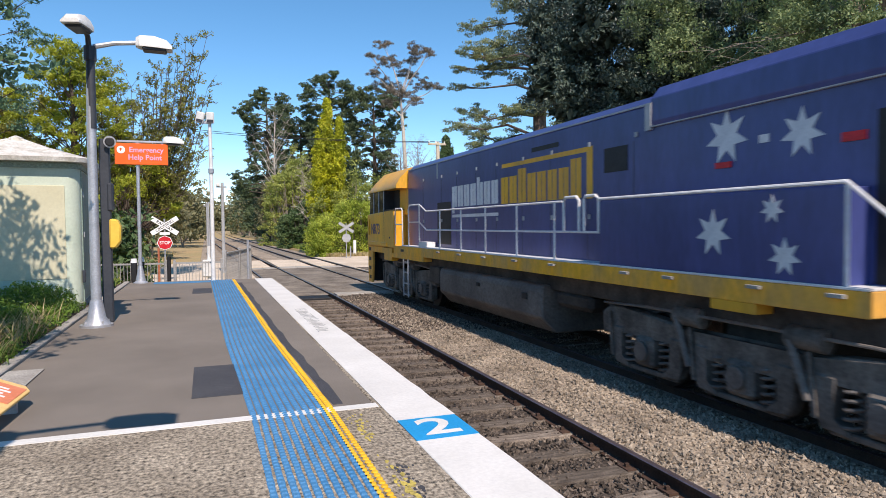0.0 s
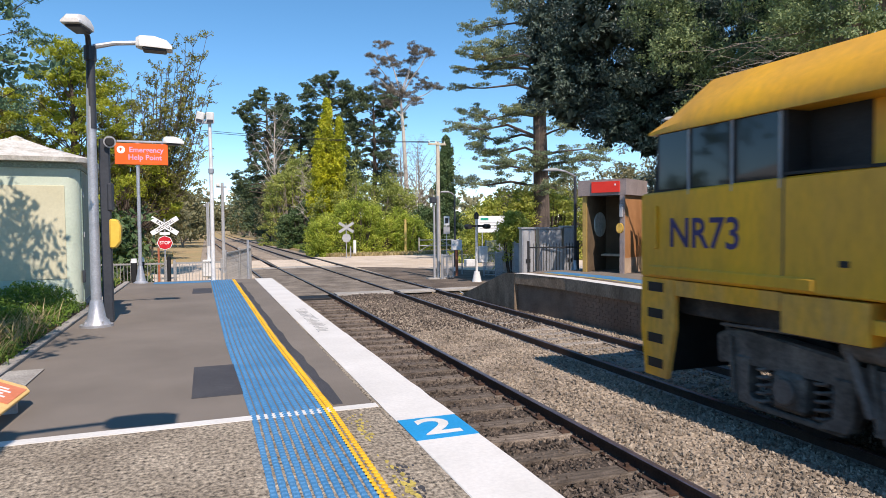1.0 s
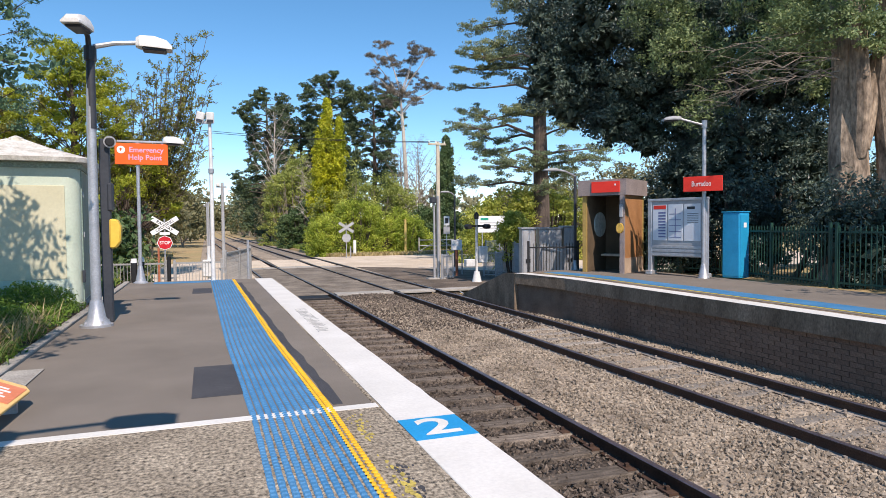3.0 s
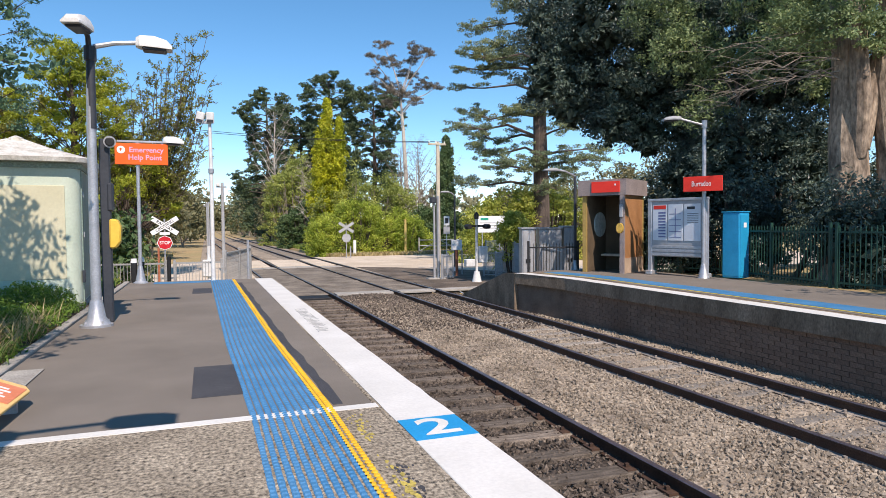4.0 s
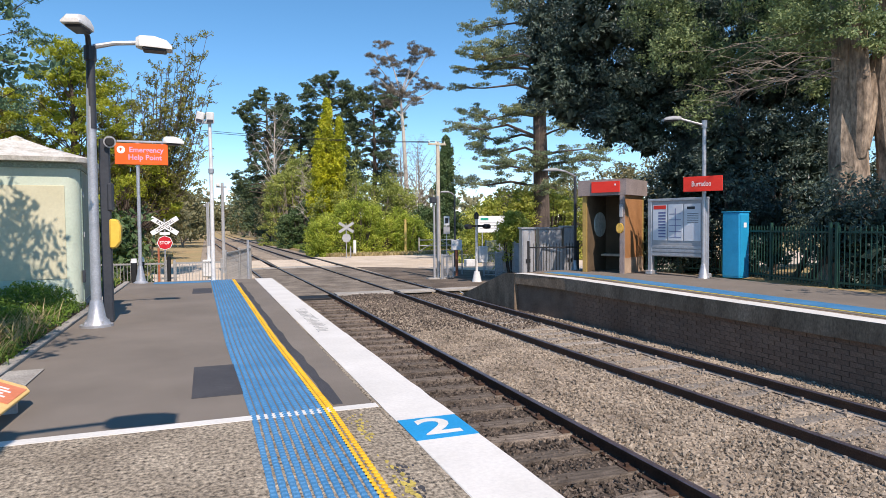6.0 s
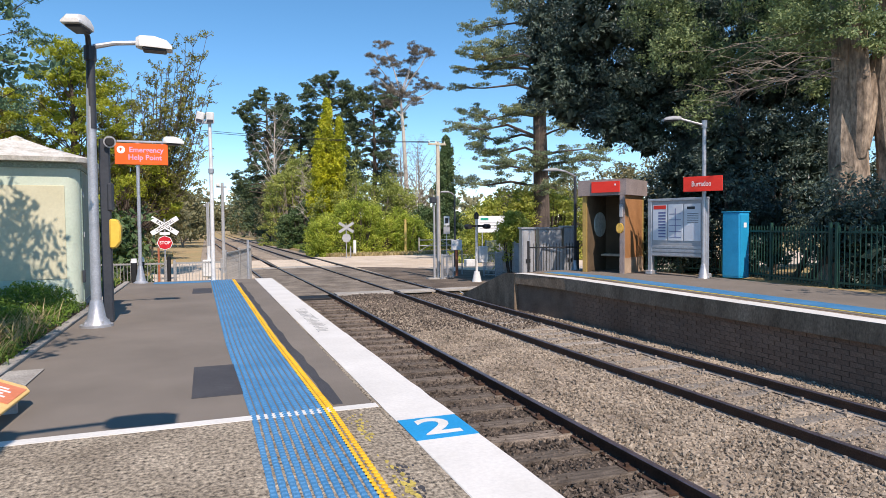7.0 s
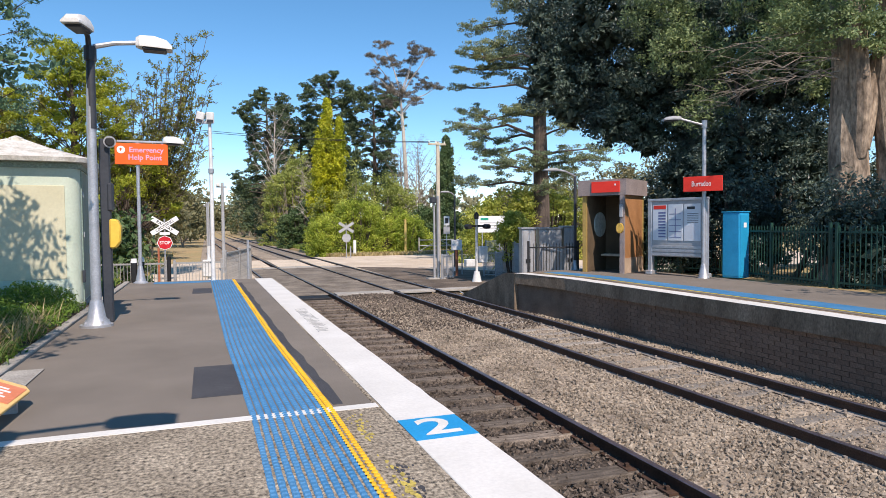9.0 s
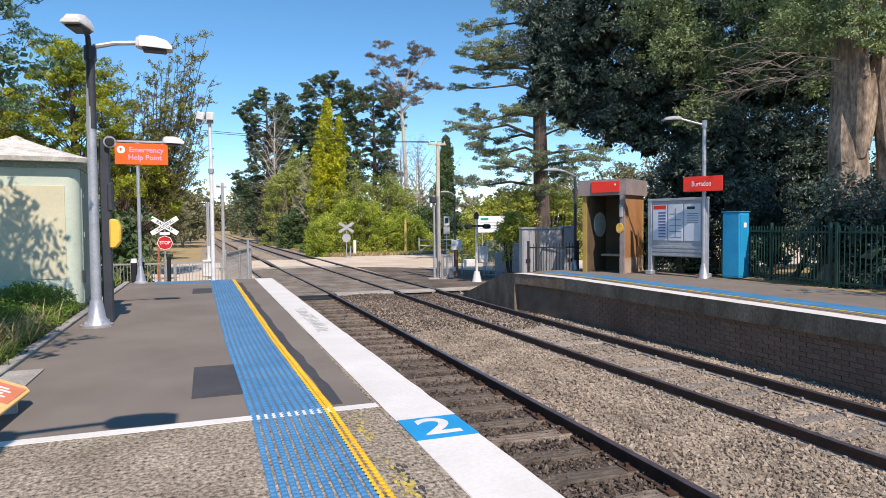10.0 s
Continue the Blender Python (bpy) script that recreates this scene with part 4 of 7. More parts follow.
            part("air_pipe", tubes((((sg * 1.26, -2.6, 1.1), (sg * 1.27, -1.6, 1.14), (sg * 1.27, 1.6, 1.14), (sg * 1.26, 2.6, 1.1)), 0.02)), LOCO_TANK, bogie, "", True)
            part("sand_pipe", tubes((((sg * 1.1, 2.7, 1.1), (sg * 1.05, 2.62, 0.6), (sg * 0.85, 2.3, 0.18)), 0.025)), LOCO_TANK, bogie, "", True)
        part("bolster", boxes((-0.95, 0.95, -0.5, 0.5, 0.6, 1.1)), LOCO_BLACK, bogie, bevel=0.03)
        for y in (-1.7, 0.0, 1.7):
            bm = bmesh.new()
            tube(bm, ((-1.0, 0, 0), (1.0, 0, 0)), 0.09, 12)
            for sg in (-1, 1):
                disc(bm, (sg * 0.72, 0, 0), (sg, 0, 0), 0.52, 0.13, 28)
                disc(bm, (sg * 0.69, 0, 0), (sg, 0, 0), 0.55, 0.035, 28)
                for k in range(6):
                    a = k * math.pi / 3
                    disc(bm, (sg * 0.85, 0.3 * math.cos(a), 0.3 * math.sin(a)), (sg, 0, 0), 0.06, 0.02, 8)
            w = part("wheelset", bm, STEEL_TYRE, bogie, "worn steel wheels on an axle", bevel=0.0)
            w.location = (0, y, 0.52)
            wheelsets.append((w, y))
    return loco, wheelsets


LOCO, WHEELSETS = build_locomotive()


# ---- platform furniture, near side ----
def lamp_head(name, parent, m, housing=None, flat=1.0):
    """A street-light head: its arm end at the origin, reaching along +x."""
    bm = bmesh.new()
    rings = []
    for x, w, z0, z1 in ((0.0, 0.06, -0.05, 0.06), (0.05, 0.11, -0.06, 0.085), (0.22, 0.125, -0.065, 0.09), (0.37, 0.12, -0.07, 0.05), (0.44, 0.11, -0.07, -0.02)):
        z0, z1 = z0 * flat, z1 * flat
        rings.append([bm.verts.new(p) for p in ((x, -w, z0), (x, w, z0), (x, w, z0 + 0.4 * (z1 - z0)), (x, w * 0.6, z1), (x, -w * 0.6, z1), (x, -w, z0 + 0.4 * (z1 - z0)))])
    for a, b in zip(rings, rings[1:]):
        for i in range(6):
            bm.faces.new((a[i], a[(i + 1) % 6], b[(i + 1) % 6], b[i]))
    bm.faces.new(rings[0][::-1])
    bm.faces.new(rings[-1])
    head = part(name, bm, housing or LAMP_WHITE, parent, "pale lamp housing", True)
    head.matrix_local = m
    part("diffuser", boxes((0.08, 0.37, -0.1, 0.1, -0.1 * flat, -0.06 * flat)), DARK_GREY, head, "dark underside", bevel=0.015)
    return head


def platform_lamp(x, y):
    p = base("platform_lamp", x, y, 0, 0, "tall grey steel platform lamp with two pale heads", "lamp post", "twin platform lamps")
    part("pole", tubes((((0, 0, 0.0), (0, 0, 2.6), (0.01, 0, 3.3)), [0.066, 0.055, 0.05]), sides=14), GALV, p, "galvanised pole", True)
    part("pole_top", tubes((((0.01, 0, 2.55), (0.01, 0, 3.52)), [0.056, 0.052]), sides=14), DARK_GREY, p, "dark upper sleeve", True)
    bm = tubes((((0, 0, 0.0), (0, 0, 0.03)), 0.2), (((0, 0, 0.03), (0, 0, 0.12), (0, 0, 0.34)), [0.17, 0.11, 0.075]), sides=14)
    for k in range(4):
        a = k * math.pi / 2 + 0.6
        c, s = math.cos(a), math.sin(a)
        tube(bm, ((0.15 * c, 0.15 * s, 0.0), (0.15 * c, 0.15 * s, 0.08)), 0.015, 6)
    part("base_flange", bm, GALV, p, "flared base", True)
    part("collar", tubes((((0.01, 0, 3.42), (0.01, 0, 3.6)), 0.075), sides=12), DARK_GREY, p)
    part("arm", tubes((((0.05, 0, 3.6), (0.3, -0.02, 3.66), (0.58, -0.02, 3.69)), [0.034, 0.03, 0.03])), GALV, p, "", True)
    part("arm", tubes((((0.0, -0.02, 3.58), (0.0, -0.08, 3.7), (-0.01, -0.2, 3.76)), [0.035, 0.032, 0.032])), DARK_GREY, p, "", True)
    lamp_head("lamp_head", p, pose(0.55, -0.02, 3.69, 0, 1, 0))
    lamp_head("lamp_head", p, pose(0.0, -0.12, 3.79, 0, -3, -106))
    return p


platform_lamp(-1.36, 9.44)
platform_lamp(-1.1, 1.5)


def help_column():
    p = base("help_point", -1.24, 9.8, 0, 0, "dark grey emergency help column with a yellow call unit and loudspeaker", "help point")
    part("column", boxes((-0.085, 0.04, -0.06, 0.06, 0, 2.47)), DARK_GREY, p, bevel=0.012)
    part("equipment_case", boxes((0.0, 0.075, -0.08, 0.08, 1.5, 1.88)), DARK_GREY, p, bevel=0.02)
    bm = bmesh.new()
    prism(bm, [(0.02, 1.0), (0.09, 1.0), (0.15, 1.08), (0.165, 1.28), (0.12, 1.39), (0.02, 1.4)], -0.1, 0.1, "y")
    part("call_unit", bm, HELP_YELLOW, p, "yellow call unit", bevel=0.02)
    sp = part("loudspeaker", tubes((((0.06, -0.14, 2.42), (0.06, -0.05, 2.43), (0.06, 0.12, 2.44)), [0.078, 0.05, 0.04]), sides=16), GREY_PAINT, p, "grey horn loudspeaker", True)
    part("horn_mouth", tubes((((0.06, -0.145, 2.42), (0.06, -0.15, 2.42)), [0.06, 0.04]), sides=16), BLACK, sp)


help_column()


def help_sign():
    p = base("help_sign", -1.43, 16.3, 0, 0, "orange emergency help sign on a slim grey lamp post", "sign")
    part("post", tubes((((0, 0, 0), (0, 0, 3.2)), [0.042, 0.036]), sides=12), GALV, p, "", True)
    part("base_flange", tubes((((0, 0, 0), (0, 0, 0.02), (0, 0, 0.06), (0, 0, 0.4)), [0.16, 0.16, 0.11, 0.045]), sides=12), GALV, p, "flared base", True)
    part("arm", boxes((-0.42, 0.75, -0.03, 0.03, 3.2, 3.25)), GALV, p, bevel=0.008)
    lamp_head("lamp_head", p, pose(0.55, 0, 3.27, 0, 0, 0))
    panel = part("panel", boxes((-0.46, 0.64, -0.07, -0.04, 2.7, 3.18)), ORANGE, p, "orange sign panel", bevel=0.006)
    for z, tx, x in ((3.03, "Emergency", 0.19), (2.86, "Help Point", 0.16)):
        writing("lettering", tx, 0.165, pose(x, -0.074, z, 90, 0, 0), LILAC, panel, 0.001, 0.98, 0.003)
    bm = disc(bmesh.new(), (-0.33, -0.072, 3.03), (0, -1, 0), 0.085, 0.004)
    part("emblem", bm, SIGN_WHITE, panel, "white disc with a small orange mark")
    part("emblem_mark", boxes((-0.36, -0.3, -0.079, -0.077, 3.03, 3.055), (-0.345, -0.325, -0.079, -0.077, 3.0, 3.07)), ORANGE, panel)


help_sign()


def camera_pole():
    p = base("camera_pole", 0.14, 16.45, 0, 0, "slim white pole with two white camera housings", "camera pole")
    part("pole", tubes((((0, 0, 0), (0, 0, 2.6), (-0.01, 0, 3.75)), [0.05, 0.044, 0.038]), sides=12), LAMP_WHITE, p, "", True)
    part("collar", tubes((((0, 0, 2.55), (0, 0, 2.66)), 0.066), sides=12), GALV, p)
    part("bracket", boxes((-0.2, 0.03, -0.03, 0.03, 3.72, 3.77)), GALV, p)
    for x, r in ((0.0, 0), (-0.22, 12)):
        h = part("camera_housing", boxes((-0.09, 0.09, -0.13, 0.13, -0.13, 0.13)), LAMP_WHITE, p, "white camera housing", bevel=0.02)
        h.matrix_local = pose(x, 0, 3.86, 8, r, 0)
        part("lens_front", boxes((-0.07, 0.07, -0.136, -0.131, -0.11, -0.04)), DARK_GREY, h)


camera_pole()


def hut():
    p = base("station_hut", -1.88, 11.7, -0.02, 4, "pale green rounded station hut with a white hipped roof", "hut")
    w, d, r, h = 1.98, 2.0, 0.2, 2.33

    def footprint(grow, n=7):
        pts = []
        for cx, cy, a0 in ((-r, r, -90), (-r, d - r, 0), (-w + r, d - r, 90), (-w + r, r, 180)):
            for k in range(n + 1):
                a = radians(a0 + 90 * k / n)
                pts.append((cx + (r + grow) * math.cos(a), cy + (r + grow) * math.sin(a)))
        return pts
    bm = bmesh.new()
    prism(bm, footprint(0), 0, h, "z")
    part("wall", bm, HUT_GREEN, p, "pale green panelled wall", True)
    bm = bmesh.new()
    prism(bm, footprint(0.02), 0, 0.1, "z")
    part("plinth", bm, CONCRETE, p)
    bm = bmesh.new()
    prism(bm, footprint(0.03), h - 0.09, h, "z")
    part("dark_band", bm, HUT_EDGE, p, "dark green band under the roof")
    bm = bmesh.new()
    low, mid = [bm.verts.new((x, y, h + 0.003)) for x, y in footprint(0.2)], [bm.verts.new((x, y, h + 0.07)) for x, y in footprint(0.22)]
    top = [bm.verts.new((-w / 2 + (x + w / 2) * 0.12, d / 2 + (y - d / 2) * 0.12, h + 0.42)) for x, y in footprint(0.0)]
    n = len(low)
    for a, b in ((low, mid), (mid, top)):
        for i in range(n):
            bm.faces.new((a[i], a[(i + 1) % n], b[(i + 1) % n], b[i]))
    bm.faces.new(top)
    bm.faces.new(low[::-1])
    roof = part("roof", bm, ROOF_WHITE, p, "white hipped sheet roof")
    part("roof_cap", tubes((((-w / 2, d / 2, h + 0.4), (-w / 2, d / 2, h + 0.47), (-w / 2, d / 2, h + 0.51)), [0.12, 0.11, 0.03]), sides=12), ROOF_WHITE, roof)
    for k in range(4):
        cx, cy = ((-r * 0.6, r * 0.6), (-r * 0.6, d - r * 0.6), (-w + r * 0.6, d - r * 0.6), (-w + r * 0.6, r * 0.6))[k]
        part("roof_ridge", tubes((((cx * 1.0, cy, h + 0.11), (-w / 2 + (cx + w / 2) * 0.12, d / 2 + (cy - d / 2) * 0.12, h + 0.43)), 0.025), sides=6), ROOF_WHITE, roof)
    part("buff_panel", boxes((-w + 0.25, -0.205, -0.012, 0.0, 0.5, 1.97)), HUT_BUFF, p, "buff painted panel", bevel=0.004)
    part("corner_post", boxes((-0.02, 0.016, 0.2, 0.28, 0.1, h - 0.1)), HUT_EDGE, p, "dark green corner post")
    part("side_panel", boxes((-0.02, 0.012, 0.3, 1.8, 0.12, h - 0.11)), HUT_SIDE_SHADE, p, "grey-green side door panel darkened for shade", bevel=0.005)
    for z in (0.5, 1.15, 1.8):
        part("hinge", boxes((0.012, 0.03, 0.3, 0.36, z, z + 0.09)), GREY_PAINT, p)
    part("lock_box", boxes((0.0, 0.04, 0.1, 0.2, 0.42, 0.62)), DARK_GREY, p, bevel=0.006)
    part("notice", boxes((-1.75, -1.6, -0.008, 0.0, 0.25, 0.4)), DARK_GREY, p)


hut()


def caution_board():
    p = base("caution_board", -1.42, 4.62, 0, 0, "low tilted orange and yellow warning board with white lines", "warning board")
    bm = bmesh.new()
    prism(bm, [(-0.15, -0.75), (0.15, -0.75), (0.15, 0.7), (0.1, 0.78), (-0.1, 0.78), (-0.15, 0.7)], -0.012, 0.012, "z")
    b = part("board", bm, FADED_BOARD, p, "faded yellow board", bevel=0.004)
    b.matrix_local = pose(0.03, 0.05, 0.16, 0, 22, -3)
    part("red_end", boxes((-0.125, 0.125, 0.3, 0.7, 0.013, 0.016)), FADED_RED, b, "faded red end of the board")
    for i in range(4):
        part("text_bar", boxes((-0.09, 0.07 - 0.03 * (i % 2), 0.4 + 0.06 * i, 0.43 + 0.06 * i, 0.0165, 0.018)), SIGN_WHITE, b)
    part("text_bar", boxes((-0.02, 0.02, -0.5, 0.2, 0.0125, 0.0145)), SIGN_WHITE, b)
    for y in (-0.6, 0.6):
        part("foot", boxes((-0.12, 0.16, y - 0.02, y + 0.02, 0, 0.13)), GALV, p)


caution_board()


# ---- fences and posts beyond the near platform ----
def bar_fence(name, x0, y0, x1, y1, z0, z1, gap, material, label, group="", bar_r=0.008, posts=2.0, spear=False):
    length = math.hypot(x1 - x0, y1 - y0)
    p = base(name, x0, y0, z0, math.degrees(math.atan2(y1 - y0, x1 - x0)), label, "fence", group)
    h = z1 - z0
    n = max(1, round(length / posts))
    for i in range(n + 1):
        x = length * i / n
        part("post", boxes((x - 0.03, x + 0.03, -0.03, 0.03, 0, h + 0.06)), material, p, bevel=0.006)
    for z in (0.12, h - 0.14 if spear else h - 0.03):
        part("rail", boxes((0, length, -0.018, 0.018, z - 0.02, z + 0.02)), material, p)
    bm = tubes((((0, 0, 0.04), (0, 0, h - 0.05), (0, 0, h)), [bar_r, bar_r, bar_r * (0.2 if spear else 1)]), sides=6)
    first = part("bar", bm, material, p)
    k = int(length / gap)
    first.location.x = gap * 0.5
    for i in range(1, min(k, 280)):
        b = new("bar", first.data)
        b.parent = p
        b.location.x = gap * (i + 0.5)
    return p


bar_fence("pedestrian_fence", -2.6, 17.4, -0.95, 17.3, -1.1, 0.42, 0.075, MESH_STEEL, "low grey steel bar fence beyond the platform end", "crossing fences")
bar_fence("pedestrian_fence", -0.75, 17.3, 0.35, 17.3, -1.1, 0.42, 0.075, MESH_STEEL, "low grey steel bar fence beyond the platform end", "crossing fences")
bar_fence("pedestrian_fence", 0.45, 17.5, 1.3, 21.4, -1.1, 0.62, 0.11, MESH_STEEL, "low grey steel bar fence beside the near track", "crossing fences")


def simple_post(name, x, y, z0, z1, r, material, label, category, group="", cap=None):
    p = base(name, x, y, z0, 0, label, category, group)
    part("shaft", tubes((((0, 0, 0), (0, 0, z1 - z0)), r), sides=10), material, p, "", True)
    if cap:
        part("cap", tubes((((0, 0, z1 - z0), (0, 0, z1 - z0 + 0.1)), [r * 1.1, r * 0.9]), sides=10), cap, p, "", True)
    return p


simple_post("bollard", -1.63, 17.0, -1.1, 0.44, 0.07, BLACK, "black bollard with a white cap beside the fence", "bollard", "black bollards", SIGN_WHITE)
simple_post("bollard", -1.48, 17.1, -1.1, 0.46, 0.07, BLACK, "black bollard with a white cap beside the fence", "bollard", "black bollards", SIGN_WHITE)
simple_post("red_post", -1.25, 19.6, -1.1, 0.72, 0.03, RUST_RED, "thin rusty red post", "post")
simple_post("gate_post", -0.88, 17.3, -1.1, 0.56, 0.05, BLACK, "black gate post in the fence", "post")
simple_post("grey_post", 0.95, 16.55, 0.0, 0.95, 0.03, GALV, "short pale grey post at the platform end", "post")
simple_post("white_post", 10.75, 49.5, -1.1, 0.15, 0.12, SIGN_WHITE, "short white guide post", "post")
simple_post("yellow_post", 15.35, 51.2, -1.1, 1.75, 0.11, POST_YELLOW, "tall yellow-brown marker post by the road", "post")


def relay_box():
    p = base("relay_box", -0.02, 20.6, -1.1, 0, "white equipment box on a pole beside the crossing", "equipment box")
    part("pole", tubes((((0.08, 0, 0), (0.08, 0, 1.8)), 0.05)), LAMP_WHITE, p, "", True)
    part("case", boxes((-0.1, 0.2, -0.12, 0.12, 0.9, 1.4)), LAMP_WHITE, p, bevel=0.02)
    part("case", boxes((0.0, 0.26, -0.12, 0.12, 0.2, 0.8)), LAMP_WHITE, p, bevel=0.02)


relay_box()


def far_pole(x, y, z1):
    p = base("signal_pole", x, y, -1.1, 0, "slim grey pole with a short crossbar beyond the crossing", "pole")
    part("pole", tubes((((0, 0, 0), (0, 0, z1 + 1.0)), [0.09, 0.07]), sides=10), GREY_PAINT, p, "", True)
    part("crossbar", boxes((-0.28, 0.2, -0.04, 0.04, z1 + 0.75, z1 + 0.82)), GREY_PAINT, p)
    part("lamp_case", boxes((-0.28, -0.12, -0.1, 0.1, z1 + 0.82, z1 + 0.95)), LAMP_WHITE, p, bevel=0.02)


far_pole(0.79, 34, 3.56)
far_pole(0.1, 60, 3.4)
far_pole(0.3, 78, 4.2)


def crossing_sign(x, y, z0, zc, rz, stop, label):
    p = base("crossing_sign", x, y, z0, rz, label, "road sign", "railway crossing signs")
    part("post", tubes((((0, 0.03, 0), (0, 0.03, zc - z0 + 0.3)), 0.035)), GALV, p, "", True)
    face = SIGN_WHITE if stop else GREY_PAINT
    for i, a in enumerate((33, -33)):
        b = part("blade", boxes((-0.62, 0.62, -0.012 - 0.016 * i, 0.0 - 0.016 * i, -0.1, 0.1)), face, p, "white crossing blade" if stop else "grey back of a blade", bevel=0.004)
        b.matrix_local = pose(0, -0.02, zc - z0, 0, a, 0)
        if stop:
            words = ("RAILWAY", "CROSSING")[i]
            writing("lettering", words, 0.17, pose(0, -0.014 - 0.016 * i, 0, 90, 0, 0), BLACK, b, 0.0008, 1.0, 0.002)
    if stop:
        bm = bmesh.new()
        disc(bm, (0, -0.03, zc - z0 - 0.72), (0, -1, 0), 0.31, 0.012, 8)
        s = part("stop_plate", bm, SIGN_WHITE, p, "red octagonal stop plate")
        s2 = part("stop_face", disc(bmesh.new(), (0, -0.043, zc - z0 - 0.72), (0, -1, 0), 0.285, 0.004, 8), STOP_RED, s)
        s.matrix_local = Matrix.Identity(4)
        writing("lettering", "STOP", 0.2, pose(0, -0.049, zc - z0 - 0.72, 90, 0, 0), SIGN_WHITE, s, 0.001, 0.9, 0.003)
        part("small_plate", boxes((-0.2, 0.2, -0.03, -0.015, zc - z0 - 0.38, zc - z0 - 0.27)), SIGN_WHITE, p)
    else:
        part("back_plate", disc(bmesh.new(), (0, -0.03, zc - z0 - 0.75), (0, -1, 0), 0.33, 0.012, 8), GREY_PAINT, p, "grey back of an octagonal plate")
        part("post", tubes((((0.3, 0.03, 0), (0.3, 0.03, 0.9)), 0.05)), GALV, p, "", True)


crossing_sign(-1.66, 30, -1.1, 1.34, 4, True, "white railway crossing sign above a red stop sign")
crossing_sign(9.4, 46, -1.1, 1.15, 0, False, "back of a grey railway crossing sign by the road")

# ---- crossing furniture on the far side ----
def light_pole():
    p = base("utility_pole", 9.2, 26, -1.1, 0, "tall timber pole on a grey steel stub with a short crossarm", "utility pole")
    part("steel_stub", tubes((((-0.12, 0, 0), (-0.12, 0, 3.4)), 0.045), (((0.06, 0, 0), (0.06, 0, 3.6)), 0.055)), GREY_PAINT, p, "", True)
    part("timber_pole", tubes((((0.1, 0.1, 0.1), (0.1, 0.1, 5.9)), [0.095, 0.08]), sides=12), TIMBER, p, "", True)
    part("crossarm", boxes((-0.35, 0.45, 0.0, 0.1, 5.75, 5.83)), TIMBER, p, bevel=0.01)
    for x in (-0.3, 0.0, 0.38):
        part("insulator", tubes((((x, 0.05, 5.83), (x, 0.05, 5.93)), [0.035, 0.025])), SIGN_WHITE, p)
    part("meter_case", boxes((-0.3, -0.06, -0.15, 0.1, 3.3, 3.55)), DARK_GREY, p, bevel=0.02)
    part("stay_plate", boxes((-0.45, 0.3, -0.25, 0.2, 0.0, 0.14)), CONCRETE, p, bevel=0.02)


light_pole()


def crossing_signal():
    p = base("crossing_signal", 10.17, 24, -1.1, 0, "white level crossing signal mast with dark lamp hoods", "crossing signal")
    part("mast", tubes((((0, 0, 0.4), (0, 0, 2.6)), 0.055), sides=12), LAMP_WHITE, p, "", True)
    part("base_case", tubes((((0, 0, 0), (0, 0, 0.06), (0, 0, 0.5)), [0.22, 0.2, 0.11]), sides=12), LAMP_WHITE, p, "white flared base", True)
    part("crossarm", boxes((-0.42, 0.42, -0.05, 0.03, 2.28, 2.36)), BLACK, p)
    for x in (-0.4, 0.4):
        part("lamp_hood", tubes((((x, -0.3, 2.3), (x, 0.08, 2.3)), [0.095, 0.1]), sides=12), BLACK, p, "black lamp hood", True)
    part("bell", tubes((((0, 0, 2.6), (0, 0, 2.78), (0, 0, 2.88)), [0.09, 0.1, 0.03]), sides=12), BLACK, p, "black bell", True)
    part("control_case", boxes((0.08, 0.42, -0.15, 0.15, 0.85, 1.5)), LAMP_WHITE, p, bevel=0.02)
    part("control_case", boxes((-0.5, -0.12, -0.15, 0.15, 0.7, 1.0)), LAMP_WHITE, p, bevel=0.02)


crossing_signal()


def road_board():
    p = base("notice_board", 15.3, 34, -1.1, -12, "white roadside board with a green mark on two legs", "notice board")
    part("panel", boxes((-0.75, 0.85, -0.03, 0.0, 1.92, 2.86)), SIGN_WHITE, p, bevel=0.006)
    part("green_mark", boxes((-0.6, -0.15, -0.036, -0.032, 2.62, 2.75)), RENDER_GREEN, p)
    for z in (2.45, 2.3, 2.15):
        part("text_bar", boxes((-0.65, 0.7, -0.036, -0.032, z, z + 0.04)), GREY_PAINT, p)
    for x in (-0.5, 0.6):
        part("leg", tubes((((x, 0.03, 0), (x, 0.03, 2.9)), 0.03)), GALV, p)


road_board()


def cabinet(x, y, w, h, rz):
    p = base("signal_cabinet", x, y, -1.1, rz, "silver metal signalling cabinet behind the platform fence", "cabinet", "signalling cabinets")
    part("body", boxes((0, w, 0, 0.7, 0.1, h)), GALV, p, bevel=0.012)
    part("roof", boxes((-0.04, w + 0.04, -0.05, 0.75, h, h + 0.06)), GALV, p, bevel=0.01)
    part("plinth", boxes((0.02, w - 0.02, 0.02, 0.68, 0, 0.1)), CONCRETE, p)
    for i in range(2):
        d = part("door", boxes((0.04 + i * w / 2, w / 2 - 0.02 + i * w / 2, -0.02, 0.0, 0.16, h - 0.06)), GREY_PAINT, p, "grey cabinet door", bevel=0.006)
        part("handle", boxes((w / 2 - 0.1 + i * 0.12, w / 2 - 0.06 + i * 0.12, -0.05, -0.02, 1.0, 1.14)), BLACK, d)


cabinet(10.55, 20.75, 0.46, 2.2, -18)
cabinet(11.2, 20.7, 0.82, 2.2, -18)
cabinet(12.1, 20.5, 0.46, 2.25, -18)


